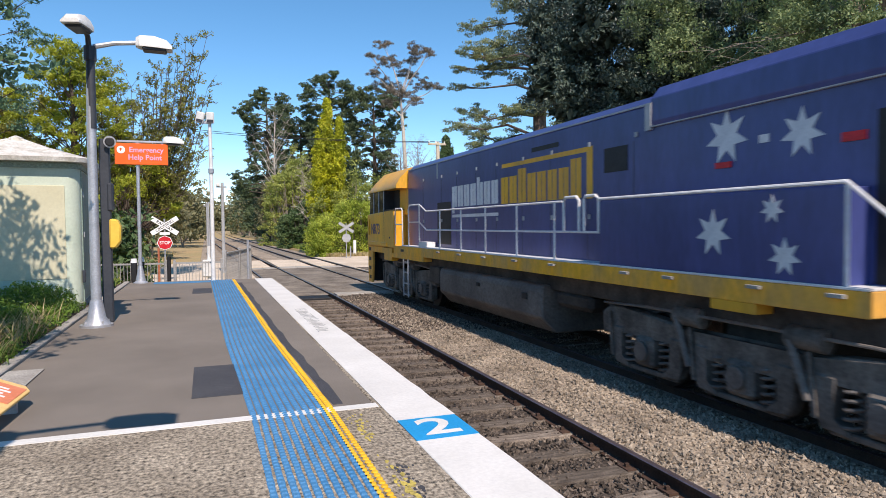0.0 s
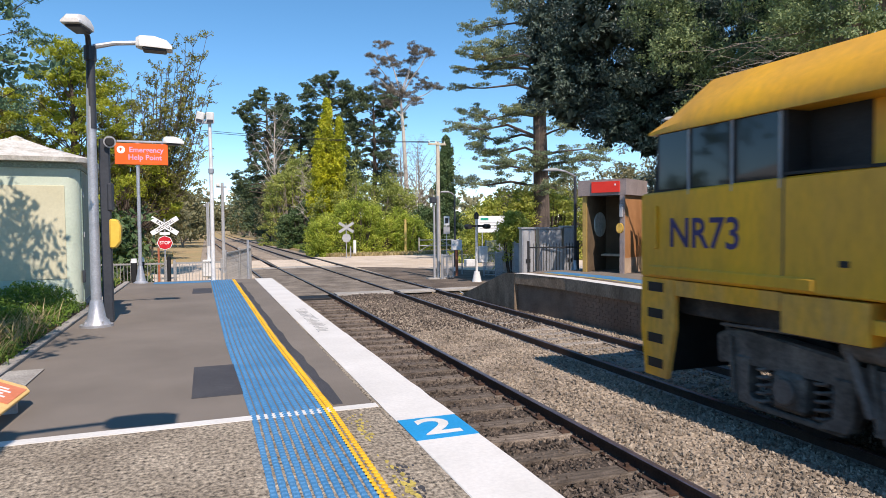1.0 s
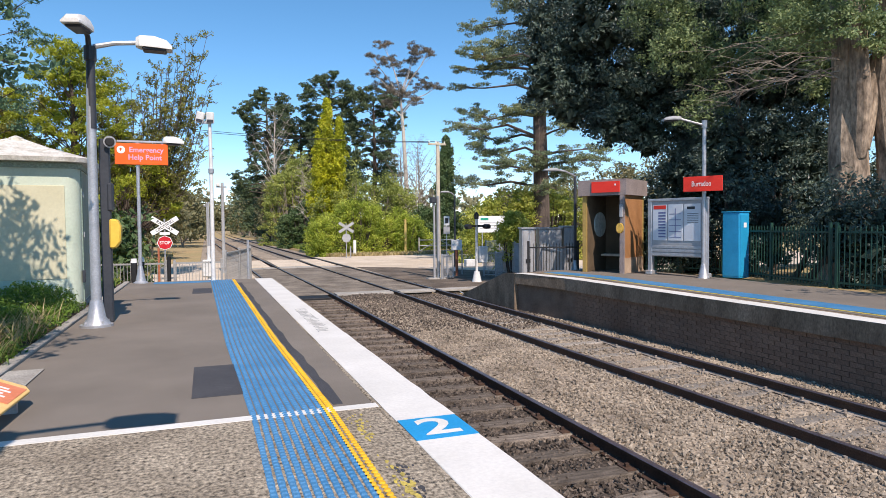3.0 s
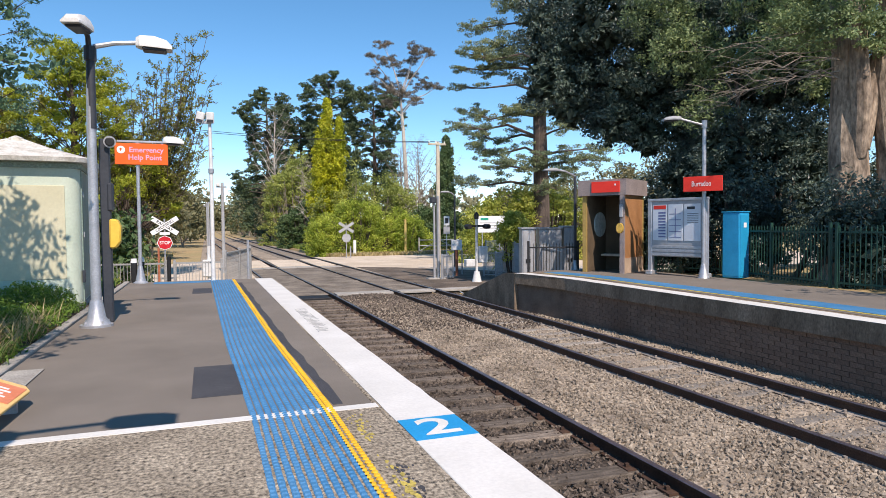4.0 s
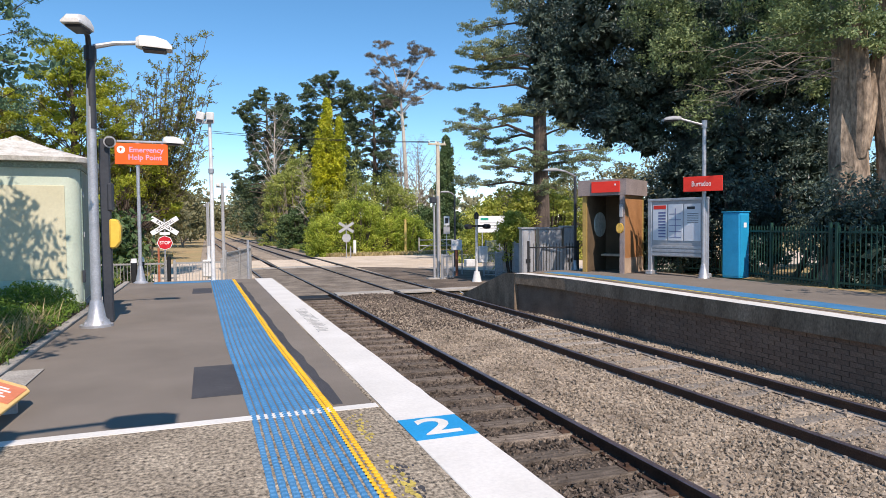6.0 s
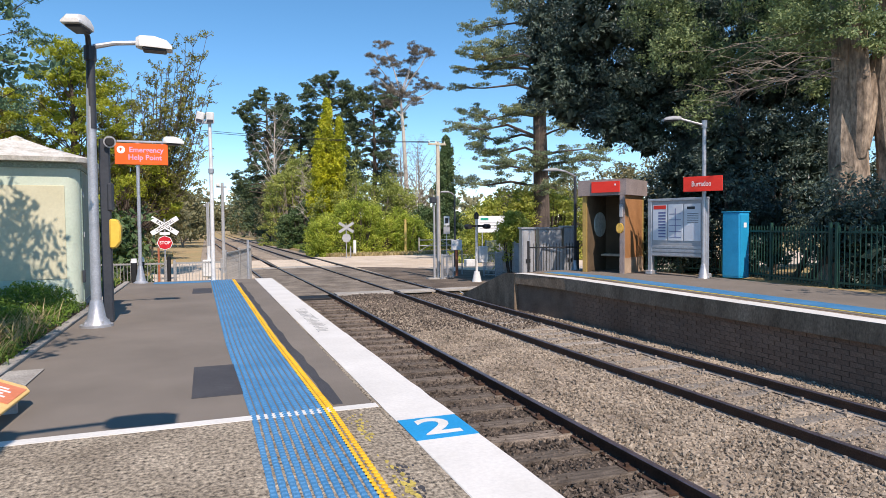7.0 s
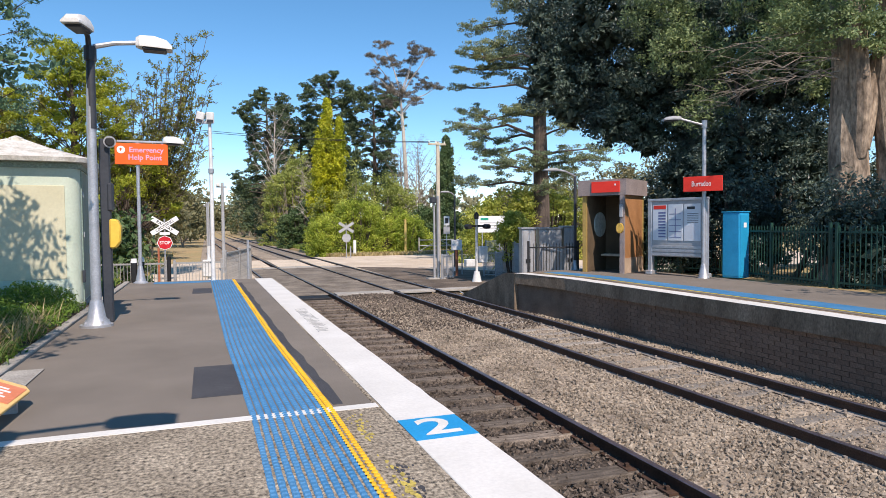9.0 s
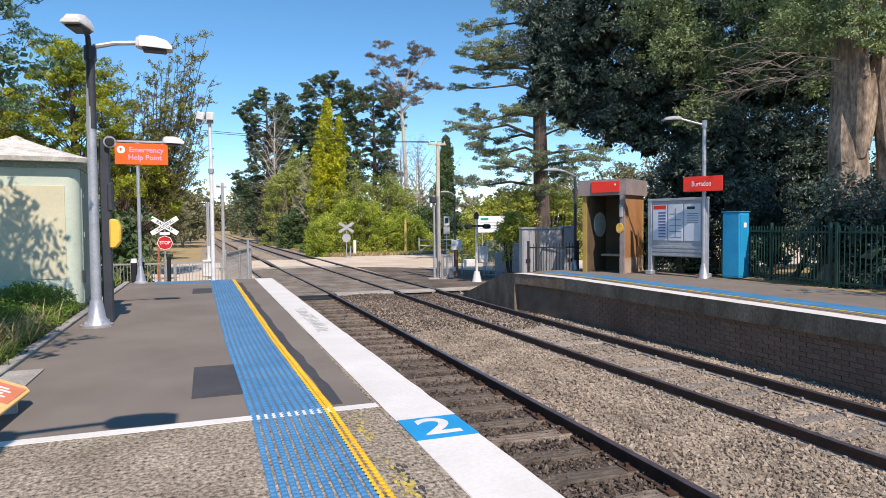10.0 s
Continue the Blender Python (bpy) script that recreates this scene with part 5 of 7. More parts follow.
def road_lamp(x, y, z0, h, reach, name, label):
    p = base(name, x, y, z0, 180, label, "lamp post")
    part("pole", tubes((((0, 0, 0), (0, 0, h - 0.1), (0.04, 0, h)), [0.05, 0.045, 0.045]), sides=10), DARK_GREY if name == "street_lamp" else GALV, p, "", True)
    part("base_flange", tubes((((0, 0, 0), (0, 0, 0.03), (0, 0, 0.3)), [0.14, 0.13, 0.06]), sides=10), GALV, p, "", True)
    part("arm", tubes((((0, 0, h - 0.08), (reach * 0.5, 0, h + 0.06), (reach, 0, h + 0.1)), [0.028, 0.025, 0.025])), GALV, p, "", True)
    lamp_head("lamp_head", p, pose(reach - 0.05, 0, h + 0.1, 0, 0, 0), GREY_PAINT, 0.5)
    return p


road_lamp(10.42, 17.0, -0.12, 2.9, 0.65, "street_lamp", "dark slim lamp with a flat head beside the shelter")
base_lamp = road_lamp(11.55, 30, -1.1, 3.9, 0.35, "street_lamp", "small dark lamp beyond the crossing")
base_lamp.rotation_mode = "XYZ"


def low_barrier(x, y, w, h, material, label):
    p = base("hoop_barrier", x, y, -1.1, 0, label, "barrier", "low hoop barriers")
    part("hoop", tubes((((0, 0, 0), (0, 0, h - 0.05), (0.05, 0, h), (w - 0.05, 0, h), (w, 0, h - 0.05), (w, 0, 0)), 0.025)), material, p, "", True)


low_barrier(9.17, 26.36, 0.45, 1.05, MESH_STEEL, "low grey steel hoop barrier at the crossing")
bar_fence("mesh_fence", 9.28, 25.66, 10.02, 26.27, -1.05, 0.0, 0.055, GREY_PAINT, "low grey mesh panel of the pedestrian crossing", "grey mesh panels", 0.006, 0.6)
bar_fence("mesh_fence", 11.47, 26.24, 11.92, 26.02, -1.05, 0.05, 0.055, GREY_PAINT, "low grey mesh panel of the pedestrian crossing", "grey mesh panels", 0.006, 0.6)
bar_fence("mesh_fence", 11.92, 26.02, 13.65, 28.18, -1.05, 0.05, 0.055, GREY_PAINT, "low grey mesh panel of the pedestrian crossing", "grey mesh panels", 0.006, 1.2)
bar_fence("mesh_fence", 13.27, 30.12, 16.00, 32.79, -1.05, 0.45, 0.06, GREY_PAINT, "grey mesh fence beside the platform ramp", "grey mesh panels", 0.006, 1.6)
bar_fence("mesh_fence", 13.65, 28.18, 10.35, 17.6, -1.0, 0.45, 0.06, GREY_PAINT, "grey mesh fence beside the platform ramp", "grey mesh panels", 0.006, 1.6)
simple_post("red_post", 10.89, 27.97, -1.05, 0.25, 0.03, RUST_RED, "thin rusty red post at the crossing", "post")
simple_post("grey_post", 11.08, 27.88, -1.05, 0.1, 0.03, GREY_PAINT, "thin grey post at the crossing", "post")
bar_fence("picket_fence", 9.0, 17.3, 10.45, 16.9, -0.5, 0.72, 0.1, BLACK, "low black steel picket fence at the platform end", "", 0.011, 1.4, True)


def overhead_cable():
    p = base("overhead_cable", 9.2, 26, 4.75, 0, "thin dark overhead cables slung from a timber pole", "cable")
    for dx, dz in ((-0.3, 0.0), (0.38, 0.05)):
        pts = []
        for k in range(13):
            t = k / 12
            pts.append((dx - 17.2 * t, 14.0 * t, dz + 2.8 * t - 1.6 * t * (1 - t)))
        part("cable", tubes((pts, 0.012), sides=5), BLACK, p)


overhead_cable()


def loose_cable():
    p = base("loose_cable", 8.2, 19.3, -1.1, 0, "pale loose cable lying by the ramp", "cable")
    part("cable", tubes(([(0.15, 1.9, 0.02), (0.0, 1.2, 0.03), (0.12, 0.5, 0.05), (-0.02, 0.0, 0.04), (0.05, -0.3, 0.22), (0.12, -0.45, 0.3), (0.1, -0.6, 0.1), (0.05, -0.8, 0.03)], 0.02), sides=6), LAMP_WHITE, p, "", True)


loose_cable()


def small_sign():
    p = base("road_sign", 10.75, 29.0, -1.1, 0, "small white road sign with dark marks on a post", "road sign")
    part("post", tubes((((0, 0.02, 0), (0, 0.02, 2.7)), 0.03)), GALV, p)
    part("plate", boxes((-0.14, 0.14, -0.01, 0.01, 2.35, 2.8)), SIGN_WHITE, p)
    part("plate", boxes((-0.16, 0.16, -0.01, 0.01, 1.95, 2.3)), GREY_PAINT, p)
    part("mark", boxes((-0.08, 0.08, -0.016, -0.012, 2.45, 2.7)), DARK_GREY, p)


small_sign()


def paper_box():
    p = base("white_box", 10.55, 27.2, -1.1, 0, "white box sign on an orange post by the road", "sign")
    part("case", boxes((-0.25, 0.25, -0.05, 0.05, 1.25, 1.7)), SIGN_WHITE, p, bevel=0.01)
    part("post", boxes((-0.04, 0.04, 0.0, 0.06, 0, 1.3)), RUST_RED, p)


paper_box()


def field_gate():
    p = base("field_gate", 16.3, 50.5, -1.1, -12, "grey tubular field gate at the roadside", "gate")
    for z in (0.25, 0.7, 1.15):
        part("rail", tubes((((0, 0, z), (3.4, 0, z)), 0.035)), GREY_PAINT, p)
    part("brace", tubes((((0, 0, 0.25), (1.7, 0, 1.15), (3.4, 0, 0.25)), 0.03)), GREY_PAINT, p)
    for x in (0.0, 3.4):
        part("post", tubes((((x, 0, 0), (x, 0, 1.35)), 0.07)), TIMBER, p)


field_gate()


# ---- far platform: shelter, board, lamp, blue cabinet, fence ----
def shelter():
    p = base("waiting_shelter", 10.78, 15.05, ZF, -58, "ochre waiting shelter with a grey fascia and red sign", "shelter")
    # local x runs along the front towards the camera-side corner at the origin, local y goes back
    L, D, h = 1.25, 1.4, 2.6
    part("back_wall", boxes((-L, 0, D - 0.1, D, 0, h - 0.4)), RENDER_OLIVE, p)
    # Added inner panels carry the shelter's inside shade in their colour.
    part("lining", boxes((-L + 0.122, -0.122, D - 0.125, D - 0.104, 0.0, h - 0.43)), INNER_SHADE, p, "inner panel coloured dark brown for shade")
    part("lining", boxes((-L + 0.122, -L + 0.14, 0.06, D - 0.13, 0.0, h - 0.43)), INNER_SHADE, p, "inner panel coloured dark brown for shade")
    part("lining", boxes((-0.14, -0.122, 0.06, D - 0.13, 0.0, h - 0.43)), INNER_SHADE, p, "inner panel coloured dark brown for shade")
    part("side_wall", boxes((-0.12, 0, 0.0, D - 0.102, 0, h - 0.4)), RENDER_ORANGE, p, "ochre rendered side wall")
    part("wall_base", boxes((-0.14, 0.03, -0.03, D - 0.1, 0, 0.42)), SANDSTONE, p, "pale sandstone base")
    part("side_wall", boxes((-L, -L + 0.12, 0.0, D - 0.102, 0, h - 0.4)), RENDER_OLIVE, p, "mustard side wall")
    bm = boxes((-L - 0.1, 0.08, -0.08, 0.0, h - 0.44, h), (-L - 0.1, 0.08, D, D + 0.08, h - 0.44, h), (-L - 0.1, -L, 0.0, D, h - 0.44, h), (0.0, 0.08, 0.0, D, h - 0.44, h))
    part("fascia", bm, FASCIA, p, "grey-brown fascia")
    part("roof", boxes((-L, 0.0, 0.0, D, h - 0.42, h - 0.34)), DARK_GREY, p)
    part("red_sign", boxes((-0.92, -0.1, -0.115, -0.083, h - 0.36, h - 0.06)), RED, p, "red sign with small white mark")
    part("sign_mark", boxes((-0.24, -0.2, -0.121, -0.117, h - 0.18, h - 0.13)), SIGN_WHITE, p)
    part("corner_post", boxes((-0.1, 0.02, -0.09, -0.0, 0, h - 0.45)), FASCIA, p)
    bm = disc(bmesh.new(), (-L + 0.142, 0.84, 1.35), (1, 0, 0), 0.36, 0.02, 24, 1.1)
    part("round_window", bm, mat("wired_glass", (0.5, 0.58, 0.55), (0.68, 0.75, 0.7), 8, 60, 0.25, 0.05), p, "oval wired-glass window")
    part("bench", boxes((-L + 0.15, -0.15, D - 0.5, D - 0.13, 0.42, 0.48)), TIMBER, p, bevel=0.01)
    bm = disc(bmesh.new(), (-0.04, -0.17, 1.25), (0, -1, 0), 0.14, 0.09, 20, 0.66)
    part("help_call_unit", bm, mat("ochre_enamel", (0.5, 0.3, 0.05), (0.72, 0.46, 0.1), 9, 40, 0.5, 0.03, grain=0.3), p, "oval ochre call unit")
    part("speaker_case", boxes((-0.09, 0.0, -0.15, -0.092, 1.55, 1.9)), GREY_PAINT, p, bevel=0.01)


shelter()


def timetable_board():
    p = base("timetable_board", 11.2, 14.5, ZF, -74, "grey framed timetable board with three posters on steel legs", "notice board")
    L = 1.6
    part("backing", boxes((0.0, L, 0, 0.1, 0.5, 1.95)), GREY_PAINT, p, bevel=0.01)
    for x in (0.0, L):
        part("leg", boxes((x - 0.06, x + 0.06, -0.02, 0.12, 0, 2.0)), GALV, p, bevel=0.012)
        part("foot", boxes((x - 0.1, x + 0.1, -0.08, 0.18, 0, 0.12)), GALV, p, bevel=0.02)
    part("top_cap", boxes((-0.06, L + 0.06, -0.03, 0.13, 1.95, 2.02)), GALV, p, bevel=0.01)
    for i, z in enumerate((0.52, 0.62, 0.72)):
        part("slat", boxes((0.07, L - 0.07, -0.02, -0.003, z, z + 0.07)), GALV, p, bevel=0.006)
    for i, (x0, x1) in enumerate(((0.1, 0.52), (0.57, 0.99), (1.04, 1.5))):
        f = part("poster", boxes((x0, x1, -0.012, -0.003, 0.92, 1.86)), PAPER, p, "printed timetable poster")
        if i == 0:
            part("poster_band", boxes((x0 + 0.02, x1 - 0.02, -0.016, -0.013, 1.74, 1.84)), RED, f)
            for k in range(9):
                part("text_bar", boxes((x0 + 0.17, x1 - 0.03, -0.016, -0.013, 1.0 + 0.078 * k, 1.04 + 0.078 * k)), INK, f)
        elif i == 1:
            for k in range(5):
                part("text_bar", boxes((x0 + 0.03, x1 - 0.04, -0.016, -0.013, 1.0 + 0.15 * k, 1.015 + 0.15 * k)), INK, f)
            part("text_bar", boxes((x0 + 0.2, x0 + 0.22, -0.016, -0.013, 1.0, 1.75)), INK, f)
        else:
            part("text_bar", boxes((x0 + 0.08, x0 + 0.3, -0.016, -0.013, 1.72, 1.79)), DARK_GREY, f)
            for k in range(6):
                part("text_bar", boxes((x0 + 0.08, x1 - 0.06, -0.016, -0.013, 1.38 + 0.045 * k, 1.39 + 0.045 * k)), DARK_GREY, f)


timetable_board()


def station_sign_lamp():
    p = base("station_sign", 11.61, 12.95, ZF, 0, "red station name sign on a grey steel lamp post", "station sign")
    part("pole", tubes((((0, 0, 0), (0, 0, 3.84)), [0.055, 0.045]), sides=12), GALV, p, "", True)
    part("base_flange", tubes((((0, 0, 0), (0, 0, 0.03), (0, 0, 0.36)), [0.15, 0.13, 0.06]), sides=12), GALV, p, "flared base", True)
    part("pole_cap", tubes((((0, 0, 3.72), (0, 0, 3.9)), 0.065), sides=12), GALV, p)
    c, s = math.cos(radians(160)), math.sin(radians(160))
    part("arm", tubes((((0, 0, 3.78), (0.3 * c, 0.3 * s, 3.86), (0.65 * c, 0.65 * s, 3.96)), [0.03, 0.026, 0.024])), GALV, p, "", True)
    lamp_head("lamp_head", p, pose(0.58 * c, 0.58 * s, 3.95, 0, 0, 160), GREY_PAINT, 0.6)
    panel = part("name_panel", boxes((-0.47, 0.47, -0.015, 0.015, -0.185, 0.185)), RED, p, "red name panel", bevel=0.006)
    panel.matrix_local = pose(-0.15, -0.12, 2.33, 0, 0, -60)
    writing("lettering", "Burradoo", 0.185, pose(-0.03, -0.018, 0.0, 90, 0, 0), SIGN_WHITE, panel, 0.001, 0.66, 0.001)


station_sign_lamp()


def blue_cabinet():
    p = base("blue_cabinet", 12.28, 12.48, ZF, 0, "tall bright blue metal cabinet with a small sticker", "cabinet")
    bm = boxes((-0.46, 0.0, 0.0, 0.42, 0, 1.62))
    b = part("body", bm, CYAN, p, bevel=0.012)
    b.matrix_local = pose(0, 0, 0, 0, 0, -76)
    part("door", boxes((-0.44, -0.02, -0.012, -0.001, 0.05, 1.57)), CYAN, b, bevel=0.004)
    part("lid", boxes((-0.48, 0.02, -0.02, 0.44, 1.622, 1.65)), CYAN, b, bevel=0.006)
    part("side_door", boxes((0.0005, 0.012, 0.03, 0.39, 0.05, 1.57)), CYAN, b, bevel=0.004)
    part("sticker", boxes((0.013, 0.015, 0.16, 0.28, 1.25, 1.37)), SIGN_WHITE, b)


blue_cabinet()
bar_fence("palisade_fence", 12.9, 13.6, 12.15, 9.9, ZF, 1.2, 0.105, FENCE_GREEN, "dark green steel palisade fence along the platform", "green palisade fences", 0.013, 1.9, True)
bar_fence("palisade_fence", 12.15, 9.75, 12.9, 3.0, ZF, 1.2, 0.105, FENCE_GREEN, "dark green steel palisade fence along the platform", "green palisade fences", 0.013, 1.9, True)
bar_fence("palisade_fence", 11.3, 17.2, 13.0, 13.8, ZF, 1.2, 0.105, FENCE_GREEN, "dark green steel palisade fence behind the shelter", "green palisade fences", 0.013, 1.9, True)


# ---- trees ----
def leaf_quads(centres, per, spread, size, aspect, seed, lift=0.3):
    r = np.random.default_rng(seed)
    c = np.repeat(np.asarray(centres, float), per, 0)
    n = len(c)
    off = r.normal(0, 1, (n, 3))
    off *= (0.35 + 0.65 * r.random((n, 1))) / np.maximum(np.linalg.norm(off, axis=1, keepdims=True), 0.4)
    pos = c + off * np.asarray(spread)
    nor = off * 0.8 + r.normal(0, 0.7, (n, 3)) + np.array((0, 0, lift))
    nor /= np.linalg.norm(nor, axis=1, keepdims=True)
    a = np.cross(nor, r.normal(0, 1, (n, 3)))
    a /= np.maximum(np.linalg.norm(a, axis=1, keepdims=True), 1e-6)
    b = np.cross(nor, a)
    s = (size * r.uniform(0.6, 1.3, (n, 1)))
    fold = nor * s * 0.12
    v = np.stack((pos - a * s, pos + b * s * aspect - fold, pos + a * s, pos - b * s * aspect - fold), 1)
    return v.reshape(-1, 3)


def crown(name, verts, material, parent, label=""):
    f = np.arange(len(verts)).reshape(-1, 4)
    ob = fast_mesh(name, verts, f, material)
    ob.parent = parent
    if label:
        ob["label"] = label
    return ob


def tree(label, x, y, height, trunk_r, low, radius, limbs, leaf, bark, size, per, rise=0.5, spread=0.5, squash=0.6, z0=-1.15, seed=1, droop=0.0, steps=4, twigs=3, aspect=0.45, category="tree", group="", lean=(0, 0), taper=0.15, name="tree", lift=0.3, thick=0.22, inner=1):
    """radius(h): reach of the crown at the height fraction h; low: where the limbs begin."""
    r = random.Random(seed)
    p = base(name, x, y, z0, 0, label, category, group)
    axis = [Vector((lean[0] * t ** 1.5 * height + min(0.5 * trunk_r, 0.1) * r.uniform(-1, 1) * (0 < t < 1), lean[1] * t ** 1.5 * height + min(0.5 * trunk_r, 0.1) * r.uniform(-1, 1) * (0 < t < 1), height * t)) for t in (i / 8 for i in range(9))]
    bm = bmesh.new()
    radii = [trunk_r * (1.35 if i == 0 else 1.0 - (1 - taper) * i / 8) for i in range(9)]
    tube(bm, axis, radii, 10)
    centres = []

    def on_axis(t):
        f = min(t, 0.999) * 8
        i = int(f)
        return axis[i].lerp(axis[i + 1], f - i)
    for i in range(limbs):
        h = low + (1 - low) * ((i + r.random()) / limbs)
        reach = radius(h) * r.uniform(0.65, 1.12)
        ang = i * 2.399 + r.uniform(-0.5, 0.5)
        d = Vector((math.cos(ang), math.sin(ang), 0))
        start = on_axis(h * 0.97)
        pts = []
        for k in range(steps + 1):
            t = k / steps
            pts.append(start + d * reach * t + Vector((0, 0, reach * (rise * t - droop * t * t))) + Vector((r.uniform(-1, 1), r.uniform(-1, 1), r.uniform(-0.6, 0.6))) * 0.09 * reach * (k > 0))
        wood = bmesh.new()
        lr = max(0.012, trunk_r * thick * (1.15 - h))
        tube(wood, pts, [lr * (1 - 0.8 * k / steps) for k in range(steps + 1)], 5, False)
        for k in range(inner, steps + 1):
            centres.append(pts[k])
            for q in range(twigs):
                e = pts[k] + Vector((r.gauss(0, 1), r.gauss(0, 1), r.gauss(0.2, 0.6))) * reach * 0.17
                centres.append(e)
                if per <= 60 or q == 0 or inner > 1:
                    tube(wood, (pts[k], e), [lr * 0.3, lr * 0.1], 3, False)
        part("limb", wood, bark, p)
    part("trunk", bm, bark, p, "", True)
    if leaf:
        crown("crown", leaf_quads([tuple(c) for c in centres], per, (spread, spread, spread * squash), size, aspect, seed, lift), leaf, p)
    return p


def cone(r0, top=0.05):
    return lambda h: max(top, r0 * (1 - h) + top)


def dome(r0, low=0.3):
    return lambda h: r0 * math.sqrt(max(0.04, 1 - ((h - low) / (1.02 - low)) ** 2)) if h > low else r0


def mound(label, x, y, z0, blobs, leaf, size, per, count, seed, stems=True, bark=BARK_DARK, category="shrub", group="", name="shrub", aspect=0.45, clump=0.35, lift=0.35, core=0.0):
    """A dense bush of overlapping leafy masses; blobs: (x, y, z, rx, ry, rz) about its foot."""
    p = base(name, x, y, z0, 0, label, category, group)
    r = np.random.default_rng(seed)
    vol = np.array([b[3] * b[4] * b[5] for b in blobs]) ** 0.67
    centres = []
    for b, w in zip(blobs, vol / vol.sum()):
        n = max(4, int(count * w))
        d = r.normal(0, 1, (n, 3))
        d /= np.linalg.norm(d, axis=1, keepdims=True)
        d[:, 2] = np.where(d[:, 2] < -0.6, -d[:, 2], d[:, 2])
        rad = r.uniform(0.55, 1.08, (n, 1)) * (1 + 0.18 * np.sin(d[:, :1] * 7 + seed) * np.cos(d[:, 1:2] * 6))
        centres.append(np.array(b[:3]) + d * rad * np.array(b[3:]))
    centres = np.concatenate(centres)
    centres[:, 2] = np.maximum(centres[:, 2], 0.1)
    if stems:
        for b in blobs:
            for k in range(3):
                bm = bmesh.new()
                q = Vector((b[0] + r.uniform(-0.3, 0.3) * b[3], b[1] + r.uniform(-0.3, 0.3) * b[4], b[2] + 0.5 * b[5]))
                tube(bm, ((b[0] * 0.5, b[1] * 0.5, 0), (q.x * 0.8, q.y * 0.8, q.z * 0.55), q), [0.05 + 0.02 * b[5], 0.04, 0.015], 5, False)
                part("stem", bm, bark, p)
    crown("crown", leaf_quads(centres, per, (clump, clump, clump * 0.7), size, aspect, seed + 7, lift), leaf, p)
    # Core of dark leaves: crown's inner shade put into colour, closing sky gaps.
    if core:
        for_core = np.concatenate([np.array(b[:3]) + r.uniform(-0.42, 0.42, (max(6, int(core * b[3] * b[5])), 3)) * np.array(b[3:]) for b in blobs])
        crown("shade_foliage", leaf_quads(for_core, 11, (0.25, 0.25, 0.25), 0.17, 0.6, seed + 8, 0.0), L_INNER, p)
    return p


ACROSS, AWAY = Vector((0.94, -0.342, 0)), Vector((0.342, 0.94, 0))


def padded_tree(label, x, y, trunk, pads, leaf, bark, size, density, seed, squash=0.35, z0=-1.15, limb_r=0.09, drop=0.25, depth=1.5, aspect=0.4, twigs=5, name="tree", category="tree", group="", lift=0.5, loose=0.42, along=False):
    """A tree whose foliage sits in pads at the ends of its limbs.

    trunk: (across, height, radius); pads: (across, height, reach) about the foot.
    """
    r, g = random.Random(seed), np.random.default_rng(seed)
    p = base(name, x, y, z0, 0, label, category, group)
    spine = [ACROSS * a + Vector((0, 0, h)) for a, h, q in trunk]
    part("trunk", tube(bmesh.new(), spine, [q for a, h, q in trunk], 10), bark, p, "", True)
    top = trunk[-1][1]
    centres = []
    for a, h, reach in pads:
        c = ACROSS * a + AWAY * r.uniform(-depth, depth) + Vector((0, 0, h))
        run = c.xy.length
        root_h = max(trunk[0][1] + 0.15 * top, min(top * 0.98, h - drop * run - 0.3))
        k = max(i for i in range(len(trunk)) if trunk[i][1] <= root_h or i == 0)
        k = min(k, len(trunk) - 2)
        f = (root_h - trunk[k][1]) / (trunk[k + 1][1] - trunk[k][1])
        root = spine[k].lerp(spine[k + 1], f)
        mid1 = root.lerp(c, 0.35) + Vector((0, 0, 0.06 * run)) + Vector((r.gauss(0, 0.05), r.gauss(0, 0.05), r.gauss(0, 0.04))) * run
        mid2 = root.lerp(c, 0.7) + Vector((r.gauss(0, 0.05), r.gauss(0, 0.05), r.gauss(0, 0.05))) * run
        lr = limb_r * (0.5 + 0.5 * min(1.0, run / 4)) * (1.1 - 0.5 * h / max(p_h for _, p_h, _ in pads))
        wood = tube(bmesh.new(), (root, mid1, mid2, c), [lr, lr * 0.75, lr * 0.5, lr * 0.2], 6, False)
        n = max(5, int(9 * reach * reach + 4))
        d = g.normal(0, 1, (n, 3))
        d /= np.maximum(np.linalg.norm(d, axis=1, keepdims=True), 0.3)
        q = np.array(c) + d * g.uniform(0.25, 1.0, (n, 1)) * np.array((reach, reach, reach * squash))
        centres.append(q)
        if along and run > 1.5:
            for mid, share in ((mid1, 0.25), (mid2, 0.5)):
                m = max(3, int(n * share))
                centres.append(np.array(mid) + g.normal(0, 0.4, (m, 3)) * np.array((reach, reach, reach * 0.3)) + np.array((0, 0, 0.15)))
        for e in q[:twigs]:
            tube(wood, (mid2.lerp(c, r.random()), Vector(e)), [lr * 0.25, lr * 0.08], 3, False)
        part("limb", wood, bark, p)
    c = np.concatenate(centres)
    crown("crown", leaf_quads(c, density, (loose, loose, loose * max(0.4, squash)), size, aspect, seed, lift), leaf, p)
    return p


def pad_dome(seed, n, low, high, reach, r0, r1):
    """Pads strewn through a crown between two heights; reach(h): its half width at the height fraction h."""
    r = random.Random(seed)
    out = []
    for i in range(n):
        h = (i + r.random()) / n
        a = reach(h) * math.sin(i * 2.399 + r.uniform(-0.4, 0.4)) * r.uniform(0.6, 1.0)
        out.append((a, low + (high - low) * h, r.uniform(r0, r1)))
    return out


